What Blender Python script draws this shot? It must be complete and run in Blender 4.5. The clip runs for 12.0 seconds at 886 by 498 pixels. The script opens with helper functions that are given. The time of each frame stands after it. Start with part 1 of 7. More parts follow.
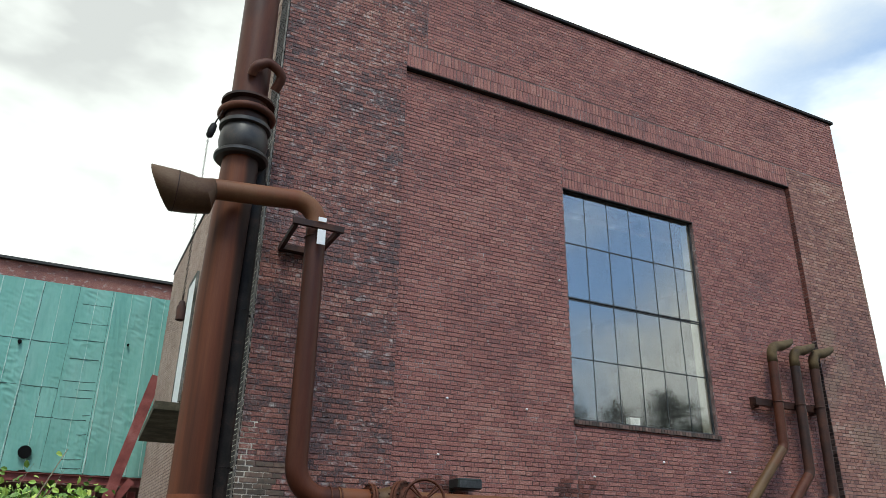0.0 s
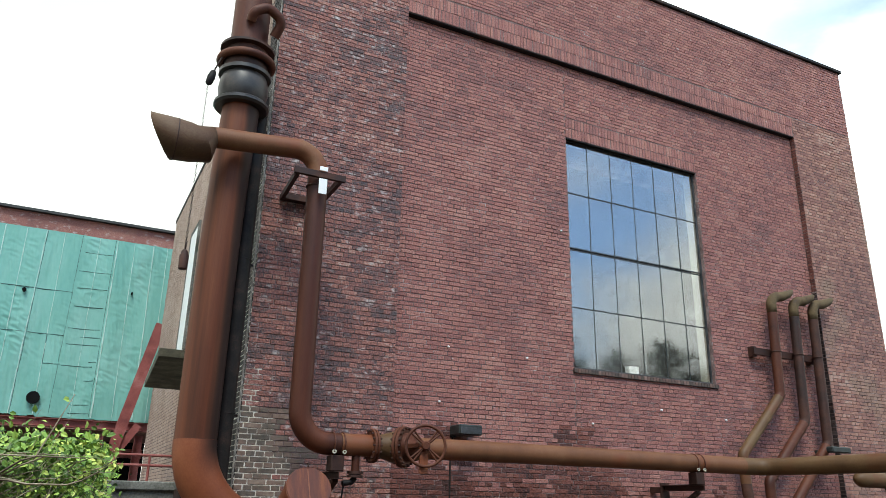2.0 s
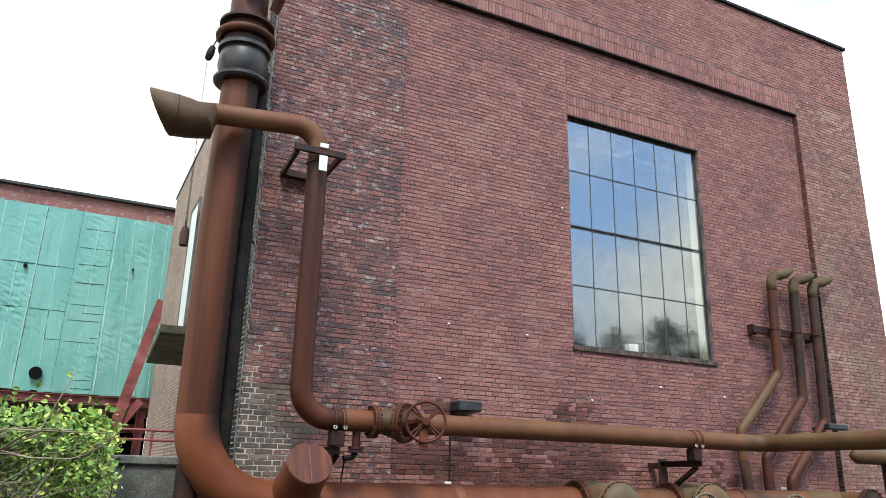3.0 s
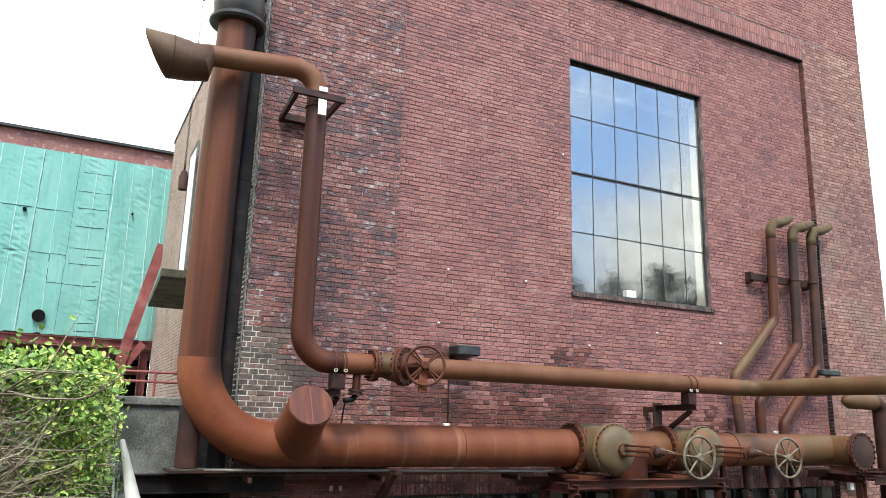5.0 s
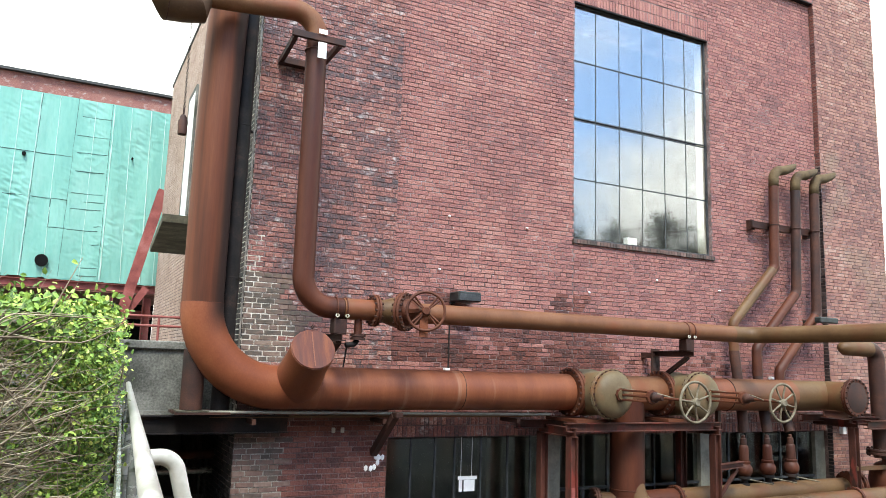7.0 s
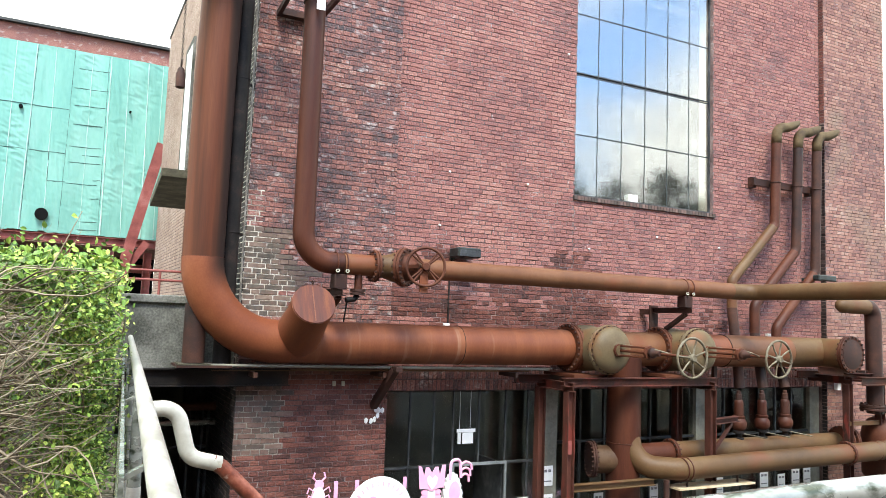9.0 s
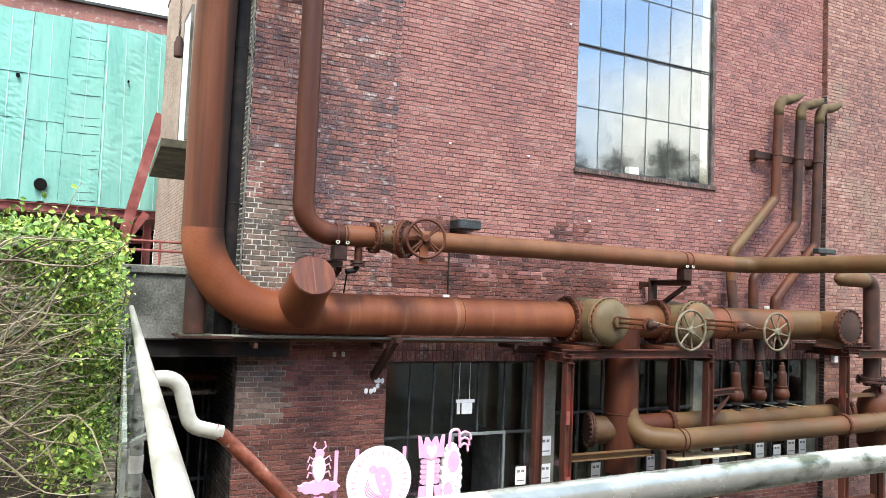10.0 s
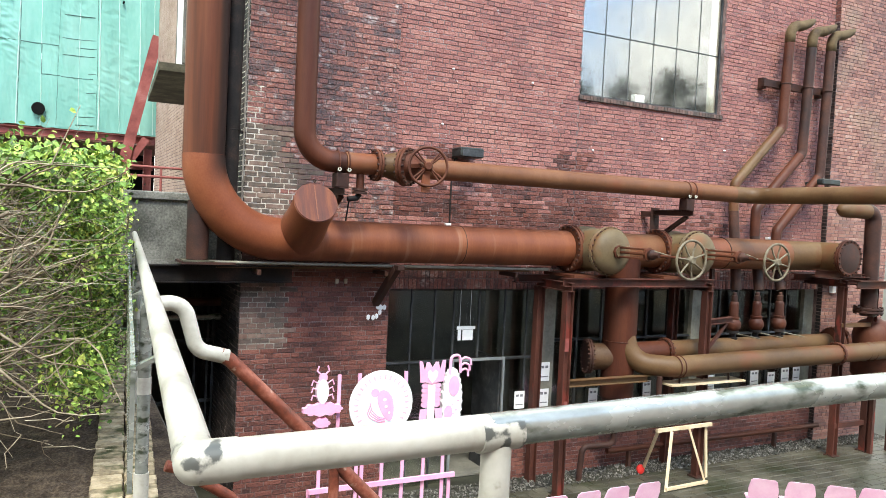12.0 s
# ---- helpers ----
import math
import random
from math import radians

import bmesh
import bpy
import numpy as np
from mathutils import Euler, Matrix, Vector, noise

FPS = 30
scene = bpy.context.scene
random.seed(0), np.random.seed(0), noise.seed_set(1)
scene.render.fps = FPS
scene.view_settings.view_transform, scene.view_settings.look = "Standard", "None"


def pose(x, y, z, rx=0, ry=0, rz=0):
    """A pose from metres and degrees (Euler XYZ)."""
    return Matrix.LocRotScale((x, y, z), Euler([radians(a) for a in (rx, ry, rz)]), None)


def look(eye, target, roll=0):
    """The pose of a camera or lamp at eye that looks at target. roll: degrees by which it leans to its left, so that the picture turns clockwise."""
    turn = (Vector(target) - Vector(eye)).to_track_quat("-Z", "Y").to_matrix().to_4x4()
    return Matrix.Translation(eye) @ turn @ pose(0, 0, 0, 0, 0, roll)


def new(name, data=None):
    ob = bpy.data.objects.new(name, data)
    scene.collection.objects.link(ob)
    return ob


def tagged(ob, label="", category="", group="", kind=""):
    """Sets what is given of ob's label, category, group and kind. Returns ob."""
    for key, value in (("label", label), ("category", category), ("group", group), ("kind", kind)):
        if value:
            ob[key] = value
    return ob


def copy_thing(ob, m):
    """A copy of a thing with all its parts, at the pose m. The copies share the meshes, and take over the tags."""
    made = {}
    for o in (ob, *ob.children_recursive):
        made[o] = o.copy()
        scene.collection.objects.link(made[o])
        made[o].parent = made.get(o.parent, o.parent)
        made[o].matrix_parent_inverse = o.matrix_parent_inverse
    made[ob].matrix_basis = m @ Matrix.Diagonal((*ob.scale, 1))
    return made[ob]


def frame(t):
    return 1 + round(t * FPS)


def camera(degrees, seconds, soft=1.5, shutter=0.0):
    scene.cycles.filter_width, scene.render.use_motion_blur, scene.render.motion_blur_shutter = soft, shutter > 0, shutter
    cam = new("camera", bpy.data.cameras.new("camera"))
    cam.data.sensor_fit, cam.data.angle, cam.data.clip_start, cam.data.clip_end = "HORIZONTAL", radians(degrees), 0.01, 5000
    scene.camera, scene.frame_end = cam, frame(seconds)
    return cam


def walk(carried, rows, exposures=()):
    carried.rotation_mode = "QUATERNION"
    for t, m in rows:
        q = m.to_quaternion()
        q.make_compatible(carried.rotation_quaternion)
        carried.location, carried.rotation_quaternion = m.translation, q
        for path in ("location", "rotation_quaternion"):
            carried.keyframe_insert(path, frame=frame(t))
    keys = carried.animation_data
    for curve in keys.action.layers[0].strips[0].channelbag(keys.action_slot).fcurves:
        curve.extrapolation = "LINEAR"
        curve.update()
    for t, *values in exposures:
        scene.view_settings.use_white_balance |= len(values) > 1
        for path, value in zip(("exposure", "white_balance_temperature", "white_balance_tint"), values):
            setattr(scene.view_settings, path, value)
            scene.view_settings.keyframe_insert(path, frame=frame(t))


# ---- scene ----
cam = camera(61.42, 12.0, soft=0.85)
EYE = 4.5  # height of the eye above the courtyard
# seconds, yaw, pitch, roll: the camera is tilted downwards from where it stands
TURNS = [
    (0.0, -27.04, 22.66, -0.85),
    (0.5, -27.04, 21.67, -0.93),
    (1.0, -27.01, 20.65, -0.98),
    (1.5, -27.00, 19.72, -1.06),
    (2.0, -26.98, 18.82, -1.09),
    (2.5, -26.98, 18.01, -1.19),
    (3.0, -26.99, 17.08, -1.25),
    (5.0, -27.10, 12.93, -1.56),
    (5.5, -27.12, 11.98, -1.64),
    (6.0, -27.10, 10.86, -1.74),
    (6.5, -27.06, 9.81, -1.77),
    (7.0, -27.05, 8.83, -1.83),
    (9.0, -27.07, 5.45, -2.14),
    (9.5, -27.10, 4.46, -2.22),
    (10.0, -27.09, 3.29, -2.34),
    (10.5, -27.07, 2.11, -2.44),
    (11.0, -27.04, 0.65, -2.57),
    (11.5, -26.98, -0.86, -2.69),
    (12.0, -26.96, -2.22, -2.76),
]
# hand sway, a few millimetres
walk(cam, [(t, pose(0.002 * math.sin(t * 0.9), 0.002 * math.sin(t * 0.6), EYE - 0.0005 * t, 90 + pitch, roll, yaw)) for t, yaw, pitch, roll in TURNS],
     exposures=[(0.0, 0.46, 6600, -1), (1.0, 0.72, 6600, -1), (2.0, 0.92, 6620, -1), (3.0, 1.12, 6650, 0), (5.0, 1.52, 6720, 2), (7.0, 1.80, 6800, 2), (9.0, 1.92, 6880, 2), (12.0, 1.88, 6980, 2)])

# ---- world and sun ----
SUN_AZ, SUN_EL = radians(204), radians(56)  # compass angle from +Y towards +X: the sun stands behind the eye, to its left


def build_world():
    world = bpy.data.worlds.new("sky")
    scene.world = world
    world.use_nodes = True
    nt = world.node_tree
    nt.nodes.clear()
    N = nt.nodes.new
    L = nt.links.new
    out, bg = N("ShaderNodeOutputWorld"), N("ShaderNodeBackground")
    bg.inputs["Strength"].default_value = 0.15
    sky = N("ShaderNodeTexSky")
    sky.sky_type, sky.sun_disc = "NISHITA", False
    sky.sun_elevation, sky.sun_rotation = SUN_EL, SUN_AZ
    sky.air_density, sky.dust_density, sky.ozone_density = 1.0, 0.8, 2.0
    tc, mp = N("ShaderNodeTexCoord"), N("ShaderNodeMapping")
    mp.inputs["Scale"].default_value = (1.0, 1.0, 2.2)
    mp.inputs["Location"].default_value = (3.1, 0.4, 0.15)
    big, fine = N("ShaderNodeTexNoise"), N("ShaderNodeTexNoise")
    big.inputs["Scale"].default_value, big.inputs["Detail"].default_value, big.inputs["Roughness"].default_value = 1.7, 7.0, 0.55
    fine.inputs["Scale"].default_value, fine.inputs["Detail"].default_value = 3.4, 5.0
    cover, shade = N("ShaderNodeValToRGB"), N("ShaderNodeValToRGB")
    cover.color_ramp.elements[0].position, cover.color_ramp.elements[1].position = 0.04, 0.25
    cover.color_ramp.elements[0].color = (0.16, 0.16, 0.16, 1)  # thin haze in the clear parts
    shade.color_ramp.elements[0].position, shade.color_ramp.elements[1].position = 0.26, 0.56
    shade.color_ramp.elements[0].color = (3.65, 3.65, 3.8, 1)
    shade.color_ramp.elements[1].color = (7.2, 7.3, 7.3, 1)
    mix = N("ShaderNodeMix")
    mix.data_type = "RGBA"
    L(tc.outputs["Generated"], mp.inputs["Vector"])
    L(mp.outputs["Vector"], big.inputs["Vector"])
    L(mp.outputs["Vector"], fine.inputs["Vector"])
    # the cloud thins out towards the sky behind the eye and overhead
    sep, ay, az = N("ShaderNodeSeparateXYZ"), N("ShaderNodeMath"), N("ShaderNodeMath")
    L(tc.outputs["Generated"], sep.inputs["Vector"])
    ay.operation, ay.inputs[1].default_value = "MULTIPLY_ADD", 0.62
    az.operation, az.inputs[1].default_value = "MULTIPLY_ADD", -0.95
    L(sep.outputs["Y"], ay.inputs[0])
    L(big.outputs["Fac"], ay.inputs[2])
    L(sep.outputs["Z"], az.inputs[0])
    L(ay.outputs[0], az.inputs[2])
    lift = N("ShaderNodeMath")
    lift.operation, lift.inputs[1].default_value = "ADD", 0.375
    L(az.outputs[0], lift.inputs[0])

    def towards(direction, wide, narrow, amount, base):
        """base plus amount where the sky lies near the given direction."""
        dot, ease, add = N("ShaderNodeVectorMath"), N("ShaderNodeMapRange"), N("ShaderNodeMath")
        dot.operation, dot.inputs[1].default_value = "DOT_PRODUCT", Vector(direction).normalized()
        ease.interpolation_type = "SMOOTHSTEP"
        ease.inputs["From Min"].default_value, ease.inputs["From Max"].default_value = math.cos(radians(wide)) + 0.08, math.cos(radians(narrow)) + 0.08
        ragged = N("ShaderNodeMath")
        ragged.operation, ragged.inputs[1].default_value = "MULTIPLY_ADD", 0.16
        L(tc.outputs["Generated"], dot.inputs[0])
        L(fine.outputs["Fac"], ragged.inputs[0])
        L(dot.outputs["Value"], ragged.inputs[2])
        L(ragged.outputs[0], ease.inputs["Value"])
        add.operation, add.inputs[1].default_value = "MULTIPLY_ADD", amount
        L(ease.outputs["Result"], add.inputs[0])
        L(base, add.inputs[2])
        return add.outputs[0]

    # a thin blue gap to the right of the hall; grey clouds high to its left and low behind the eye
    L(towards((0.82, 0.44, 0.36), 26, 9, -0.66, lift.outputs[0]), cover.inputs["Fac"])
    L(towards((0.66, -0.72, 0.18), 20, 5, -0.10, towards((-0.08, 0.78, 0.62), 15, 3, -0.26, fine.outputs["Fac"])), shade.inputs["Fac"])
    L(cover.outputs["Color"], mix.inputs["Factor"])
    clear = N("ShaderNodeMix")  # the clear sky of a rain-washed day, a little deeper than the model's
    clear.data_type, clear.blend_type = "RGBA", "MULTIPLY"
    clear.inputs["Factor"].default_value, clear.inputs["B"].default_value = 1.0, (1.0, 1.16, 1.34, 1)
    L(sky.outputs["Color"], clear.inputs["A"])
    L(clear.outputs["Result"], mix.inputs["A"])
    L(shade.outputs["Color"], mix.inputs["B"])
    L(mix.outputs["Result"], bg.inputs["Color"])
    L(bg.outputs["Background"], out.inputs["Surface"])


build_world()
sun = new("sun", bpy.data.lights.new("sun", "SUN"))
sun.data.energy, sun.data.angle, sun.data.color = 1.6, radians(18), (1.0, 0.96, 0.91)
sun.matrix_world = look(Vector((math.sin(SUN_AZ) * math.cos(SUN_EL), math.cos(SUN_AZ) * math.cos(SUN_EL), math.sin(SUN_EL))) * 60, (0, 0, 0))

# ---- materials ----
def surface(name, stops, scale=2.0, rough=(0.6, 0.9), bump=0.15, grain=60.0, stretch=(1, 1, 1), metal=0.0, island=0.0, single=0.0, spots=None, spot_scale=9.0, spot_at=(0.62, 0.72), spec=0.28, spread=1.6, fine=0.22, spot_stretch=(1, 1, 1), burnt_shade=None):
    """A worn surface: a colour ramp over noise at two scales, with fine relief; island/single: how far each piece differs; spots: a second colour in patches."""
    m = bpy.data.materials.new(name)
    m.use_nodes = True
    nt = m.node_tree
    N, L = nt.nodes.new, nt.links.new
    bsdf = nt.nodes["Principled BSDF"]
    geo, mp = N("ShaderNodeNewGeometry"), N("ShaderNodeMapping")
    mp.inputs["Scale"].default_value = stretch
    L(geo.outputs["Position"], mp.inputs["Vector"])
    big, small = N("ShaderNodeTexNoise"), N("ShaderNodeTexNoise")
    big.inputs["Scale"].default_value, big.inputs["Detail"].default_value, big.inputs["Roughness"].default_value = scale, 6.0, 0.62
    small.inputs["Scale"].default_value, small.inputs["Detail"].default_value = grain, 3.0
    for n in (big, small):
        L(mp.outputs["Vector"], n.inputs["Vector"])
    mad = N("ShaderNodeMath")
    mad.operation, mad.inputs[1].default_value = "MULTIPLY_ADD", fine
    L(small.outputs["Fac"], mad.inputs[0])
    L(big.outputs["Fac"], mad.inputs[2])
    wide = N("ShaderNodeMath")  # contrast about the middle of the ramp
    wide.operation, wide.inputs[1].default_value, wide.inputs[2].default_value = "MULTIPLY_ADD", spread, 0.5 - spread * (0.5 + 0.5 * fine)
    L(mad.outputs[0], wide.inputs[0])
    fac = wide.outputs[0]
    for amount, kind in ((island, 0), (single, 1)):
        if amount:
            src = geo.outputs["Random Per Island"] if kind == 0 else N("ShaderNodeObjectInfo").outputs["Random"]
            add = N("ShaderNodeMath")
            add.operation, add.inputs[1].default_value = "MULTIPLY_ADD", amount
            L(src, add.inputs[0])
            L(fac, add.inputs[2])
            off = N("ShaderNodeMath")
            off.operation, off.inputs[1].default_value = "SUBTRACT", amount * 0.5
            L(add.outputs[0], off.inputs[0])
            fac = off.outputs[0]
    ramp = N("ShaderNodeValToRGB")
    ramp.color_ramp.elements.remove(ramp.color_ramp.elements[1])
    for i, (at, col) in enumerate(stops):
        e = ramp.color_ramp.elements[0] if i == 0 else ramp.color_ramp.elements.new(at)
        e.position, e.color = at, (*col, 1)
    L(fac, ramp.inputs["Fac"])
    col = ramp.outputs["Color"]
    if spots:
        sn, sr, mx = N("ShaderNodeTexNoise"), N("ShaderNodeValToRGB"), N("ShaderNodeMix")
        sn.inputs["Scale"].default_value, sn.inputs["Detail"].default_value = spot_scale, 5.0
        sm = N("ShaderNodeMapping")
        sm.inputs["Scale"].default_value = spot_stretch
        L(geo.outputs["Position"], sm.inputs["Vector"])
        L(sm.outputs["Vector"], sn.inputs["Vector"])
        sr.color_ramp.elements[0].position, sr.color_ramp.elements[1].position = spot_at
        mx.data_type = "RGBA"
        mx.inputs["B"].default_value = (*spots, 1)
        L(sn.outputs["Fac"], sr.inputs["Fac"])
        L(sr.outputs["Color"], mx.inputs["Factor"])
        L(col, mx.inputs["A"])
        col = mx.outputs["Result"]
    if burnt_shade:  # a ragged flank of painted shade and burnt paint from x0 to x1, fading out downwards between z1 and z0
        x0, x1, z0, z1 = burnt_shade
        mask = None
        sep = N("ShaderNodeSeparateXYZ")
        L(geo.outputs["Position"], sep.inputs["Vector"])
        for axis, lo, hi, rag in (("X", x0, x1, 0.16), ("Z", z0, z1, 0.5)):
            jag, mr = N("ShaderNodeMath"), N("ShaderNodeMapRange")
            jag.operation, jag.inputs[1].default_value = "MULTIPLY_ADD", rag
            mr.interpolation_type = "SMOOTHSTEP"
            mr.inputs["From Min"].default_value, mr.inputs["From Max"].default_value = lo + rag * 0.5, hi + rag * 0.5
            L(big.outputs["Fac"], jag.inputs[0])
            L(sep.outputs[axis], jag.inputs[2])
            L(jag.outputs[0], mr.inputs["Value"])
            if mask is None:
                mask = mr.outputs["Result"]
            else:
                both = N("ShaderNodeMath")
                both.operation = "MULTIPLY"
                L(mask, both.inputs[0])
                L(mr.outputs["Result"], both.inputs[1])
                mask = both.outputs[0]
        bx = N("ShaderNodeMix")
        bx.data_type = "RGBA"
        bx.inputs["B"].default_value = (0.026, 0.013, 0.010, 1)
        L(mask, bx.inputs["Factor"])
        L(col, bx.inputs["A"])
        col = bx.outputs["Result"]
    L(col, bsdf.inputs["Base Color"])
    rr = N("ShaderNodeMapRange")
    rr.inputs["From Min"].default_value, rr.inputs["From Max"].default_value = 0.3, 0.8
    rr.inputs["To Min"].default_value, rr.inputs["To Max"].default_value = rough
    L(big.outputs["Fac"], rr.inputs["Value"])
    L(rr.outputs["Result"], bsdf.inputs["Roughness"])
    bsdf.inputs["Metallic"].default_value = metal
    bsdf.inputs["Specular IOR Level"].default_value = spec
    if bump:
        bp = N("ShaderNodeBump")
        bp.inputs["Strength"].default_value, bp.inputs["Distance"].default_value = bump, 0.02
        L(mad.outputs[0], bp.inputs["Height"])
        L(bp.outputs["Normal"], bsdf.inputs["Normal"])
    return m


def glass(name, tint=(1, 1, 1), ior=1.5):
    m = bpy.data.materials.new(name)
    m.use_nodes = True
    nt = m.node_tree
    b = nt.nodes["Principled BSDF"]
    b.inputs["Base Color"].default_value = (*tint, 1)
    b.inputs["Roughness"].default_value = 0.04
    b.inputs["IOR"].default_value = ior
    b.inputs["Transmission Weight"].default_value = 1.0
    n, bp = nt.nodes.new("ShaderNodeTexNoise"), nt.nodes.new("ShaderNodeBump")
    n.inputs["Scale"].default_value = 1.3
    bp.inputs["Strength"].default_value, bp.inputs["Distance"].default_value = 0.06, 0.02
    nt.links.new(n.outputs["Fac"], bp.inputs["Height"])
    nt.links.new(bp.outputs["Normal"], b.inputs["Normal"])
    return m


BRICK_STOPS = [(0.06, (0.066, 0.050, 0.052)), (0.30, (0.165, 0.079, 0.074)), (0.50, (0.275, 0.115, 0.099)), (0.70, (0.345, 0.168, 0.138)), (0.94, (0.440, 0.315, 0.270))]
M_BRICK = surface("brick_red", BRICK_STOPS, scale=0.6, grain=38, bump=0.8, island=0.24, rough=(0.75, 0.95), spread=0.62, fine=1.05, spots=(0.42, 0.36, 0.34), spot_scale=11.0, spot_at=(0.66, 0.80))
DARK_STOPS = [(0.10, (0.046, 0.043, 0.048)), (0.32, (0.108, 0.070, 0.070)), (0.52, (0.210, 0.090, 0.078)), (0.70, (0.290, 0.132, 0.106)), (0.94, (0.390, 0.285, 0.240))]
M_BRICK_DARK = surface("brick_sooty", DARK_STOPS, scale=0.9, grain=36, bump=0.8, island=0.36, rough=(0.75, 0.95), spread=0.8, fine=1.05, spots=(0.44, 0.39, 0.37), spot_scale=7.0, spot_at=(0.58, 0.78), spot_stretch=(1, 1, 1.8))
M_BRICK_DARK_ONE = surface("brick_sooty_single", DARK_STOPS, scale=0.9, grain=36, bump=0.8, single=0.36, rough=(0.75, 0.95), spread=0.8, fine=1.05, spots=(0.44, 0.39, 0.37), spot_scale=7.0, spot_at=(0.58, 0.78), spot_stretch=(1, 1, 1.8))
M_BRICK_DEEP = surface("brick_deep_red", [(0.12, (0.0272, 0.01968, 0.01932)), (0.36, (0.084, 0.03444, 0.0294)), (0.6, (0.156, 0.05576, 0.04368)), (0.88, (0.216, 0.0943, 0.07224))], scale=0.9, grain=34, bump=0.8, island=0.36, rough=(0.7, 0.95), spread=0.75, fine=1.0)
M_BRICK_OLIVE_ONE = surface("brick_grey_single", [(0.15, (0.060, 0.052, 0.044)), (0.4, (0.115, 0.092, 0.075)), (0.6, (0.165, 0.110, 0.088)), (0.85, (0.25, 0.19, 0.15))], scale=0.9, grain=16, bump=0.6, single=0.4, rough=(0.75, 0.95), spread=0.95, fine=0.75)
M_BRICK_FOOT = surface("brick_grey_foot", [(0.15, (0.045, 0.038, 0.034)), (0.4, (0.090, 0.066, 0.056)), (0.6, (0.135, 0.080, 0.066)), (0.85, (0.20, 0.14, 0.115))], scale=0.9, grain=16, bump=0.6, island=0.5, rough=(0.75, 0.95), spread=0.8, fine=0.7)
# Near-black bricks: soot at the hall corner, shade painted into the passage.
M_BRICK_BLACK = surface("brick_black", [(0.2, (0.012, 0.010, 0.010)), (0.6, (0.035, 0.026, 0.025)), (0.9, (0.09, 0.07, 0.065))], scale=2, grain=20, island=0.4)
M_BRICK_GREY = surface("brick_faded", [(0.1, (0.085, 0.058, 0.054)), (0.36, (0.205, 0.100, 0.084)), (0.62, (0.310, 0.158, 0.122)), (0.92, (0.430, 0.320, 0.255))], scale=0.6, grain=12, bump=0.6, island=0.32, rough=(0.75, 0.95), spread=0.7, fine=0.6, spots=(0.25, 0.185, 0.135), spot_scale=0.8, spot_at=(0.55, 0.78))
M_BRICK_PALE = surface("brick_pale", [(0.2, (0.27, 0.185, 0.150)), (0.5, (0.38, 0.275, 0.225)), (0.8, (0.47, 0.365, 0.31))], scale=0.8, grain=30, bump=0.3, island=0.25, rough=(0.8, 0.95), spread=0.9)
M_MORTAR = surface("mortar_grey", [(0.2, (0.070, 0.048, 0.045)), (0.5, (0.150, 0.100, 0.094)), (0.76, (0.250, 0.190, 0.178)), (0.95, (0.50, 0.45, 0.43))], scale=2.6, grain=60, bump=0.4, rough=(0.85, 0.95), spread=1.6, fine=0.6)
M_MORTAR_LIGHT = surface("mortar_limed", [(0.2, (0.20, 0.17, 0.145)), (0.45, (0.52, 0.48, 0.42)), (0.8, (0.70, 0.67, 0.60))], scale=3.0, grain=40, bump=0.4, rough=(0.85, 0.95), spread=1.9, fine=0.6)
M_MORTAR_DULL = surface("mortar_dull", [(0.2, (0.09, 0.08, 0.07)), (0.5, (0.19, 0.172, 0.15)), (0.8, (0.30, 0.275, 0.24))], scale=3.0, grain=40, bump=0.4, rough=(0.85, 0.95), spread=1.9, fine=0.6)
M_MOSS = surface("mossy_steel", [(0.2, (0.051, 0.03024, 0.01404)), (0.5, (0.0918, 0.06048, 0.02808)), (0.85, (0.1403, 0.1008, 0.05304))], scale=4, grain=50, bump=0.12, rough=(0.65, 0.9))
M_RUST = surface("rusted_steel", [(0.2, (0.032, 0.010, 0.006)), (0.5, (0.074, 0.022, 0.011)), (0.85, (0.135, 0.048, 0.023))], scale=1.1, grain=55, bump=0.08, rough=(0.48, 0.72), spec=0.25, spread=1.3, fine=0.3)
# The riser's dark right flank is its shaded side put into the colour.
M_RUST_STREAK = surface("rusted_steel_streaked", [(0.15, (0.05446, 0.01537, 0.007104)), (0.5, (0.1072, 0.0316, 0.01332)), (0.85, (0.1581, 0.05636, 0.02309))], scale=1.3, grain=40, bump=0.06, stretch=(2.4, 2.4, 0.10), rough=(0.48, 0.68), spec=0.22, spread=1.3, spots=(0.040, 0.014, 0.008), spot_scale=2.2, spot_at=(0.52, 0.68), spot_stretch=(1.6, 1.6, 0.07), burnt_shade=(1.74, 1.85, 4.9, 5.3))
M_RUST_BRIGHT = surface("rusted_steel_orange", [(0.1, (0.090, 0.025, 0.013)), (0.45, (0.160, 0.047, 0.020)), (0.70, (0.215, 0.073, 0.031)), (0.95, (0.285, 0.135, 0.075))], scale=1.0, grain=48, bump=0.05, stretch=(3.0, 0.5, 0.5), rough=(0.42, 0.66), spec=0.32, spread=1.2, fine=0.3, spots=(0.275, 0.150, 0.095), spot_scale=1.6, spot_at=(0.60, 0.78), spot_stretch=(5.0, 0.3, 0.3))
M_RUST_BROWN = surface("rusted_steel_brown", [(0.15, (0.072, 0.029, 0.013)), (0.5, (0.142, 0.058, 0.026)), (0.88, (0.220, 0.110, 0.054))], scale=0.9, grain=50, bump=0.06, stretch=(1.3, 0.7, 0.7), rough=(0.45, 0.7), spec=0.28, spread=1.2, spots=(0.165, 0.050, 0.021), spot_scale=1.6, spot_at=(0.55, 0.72))
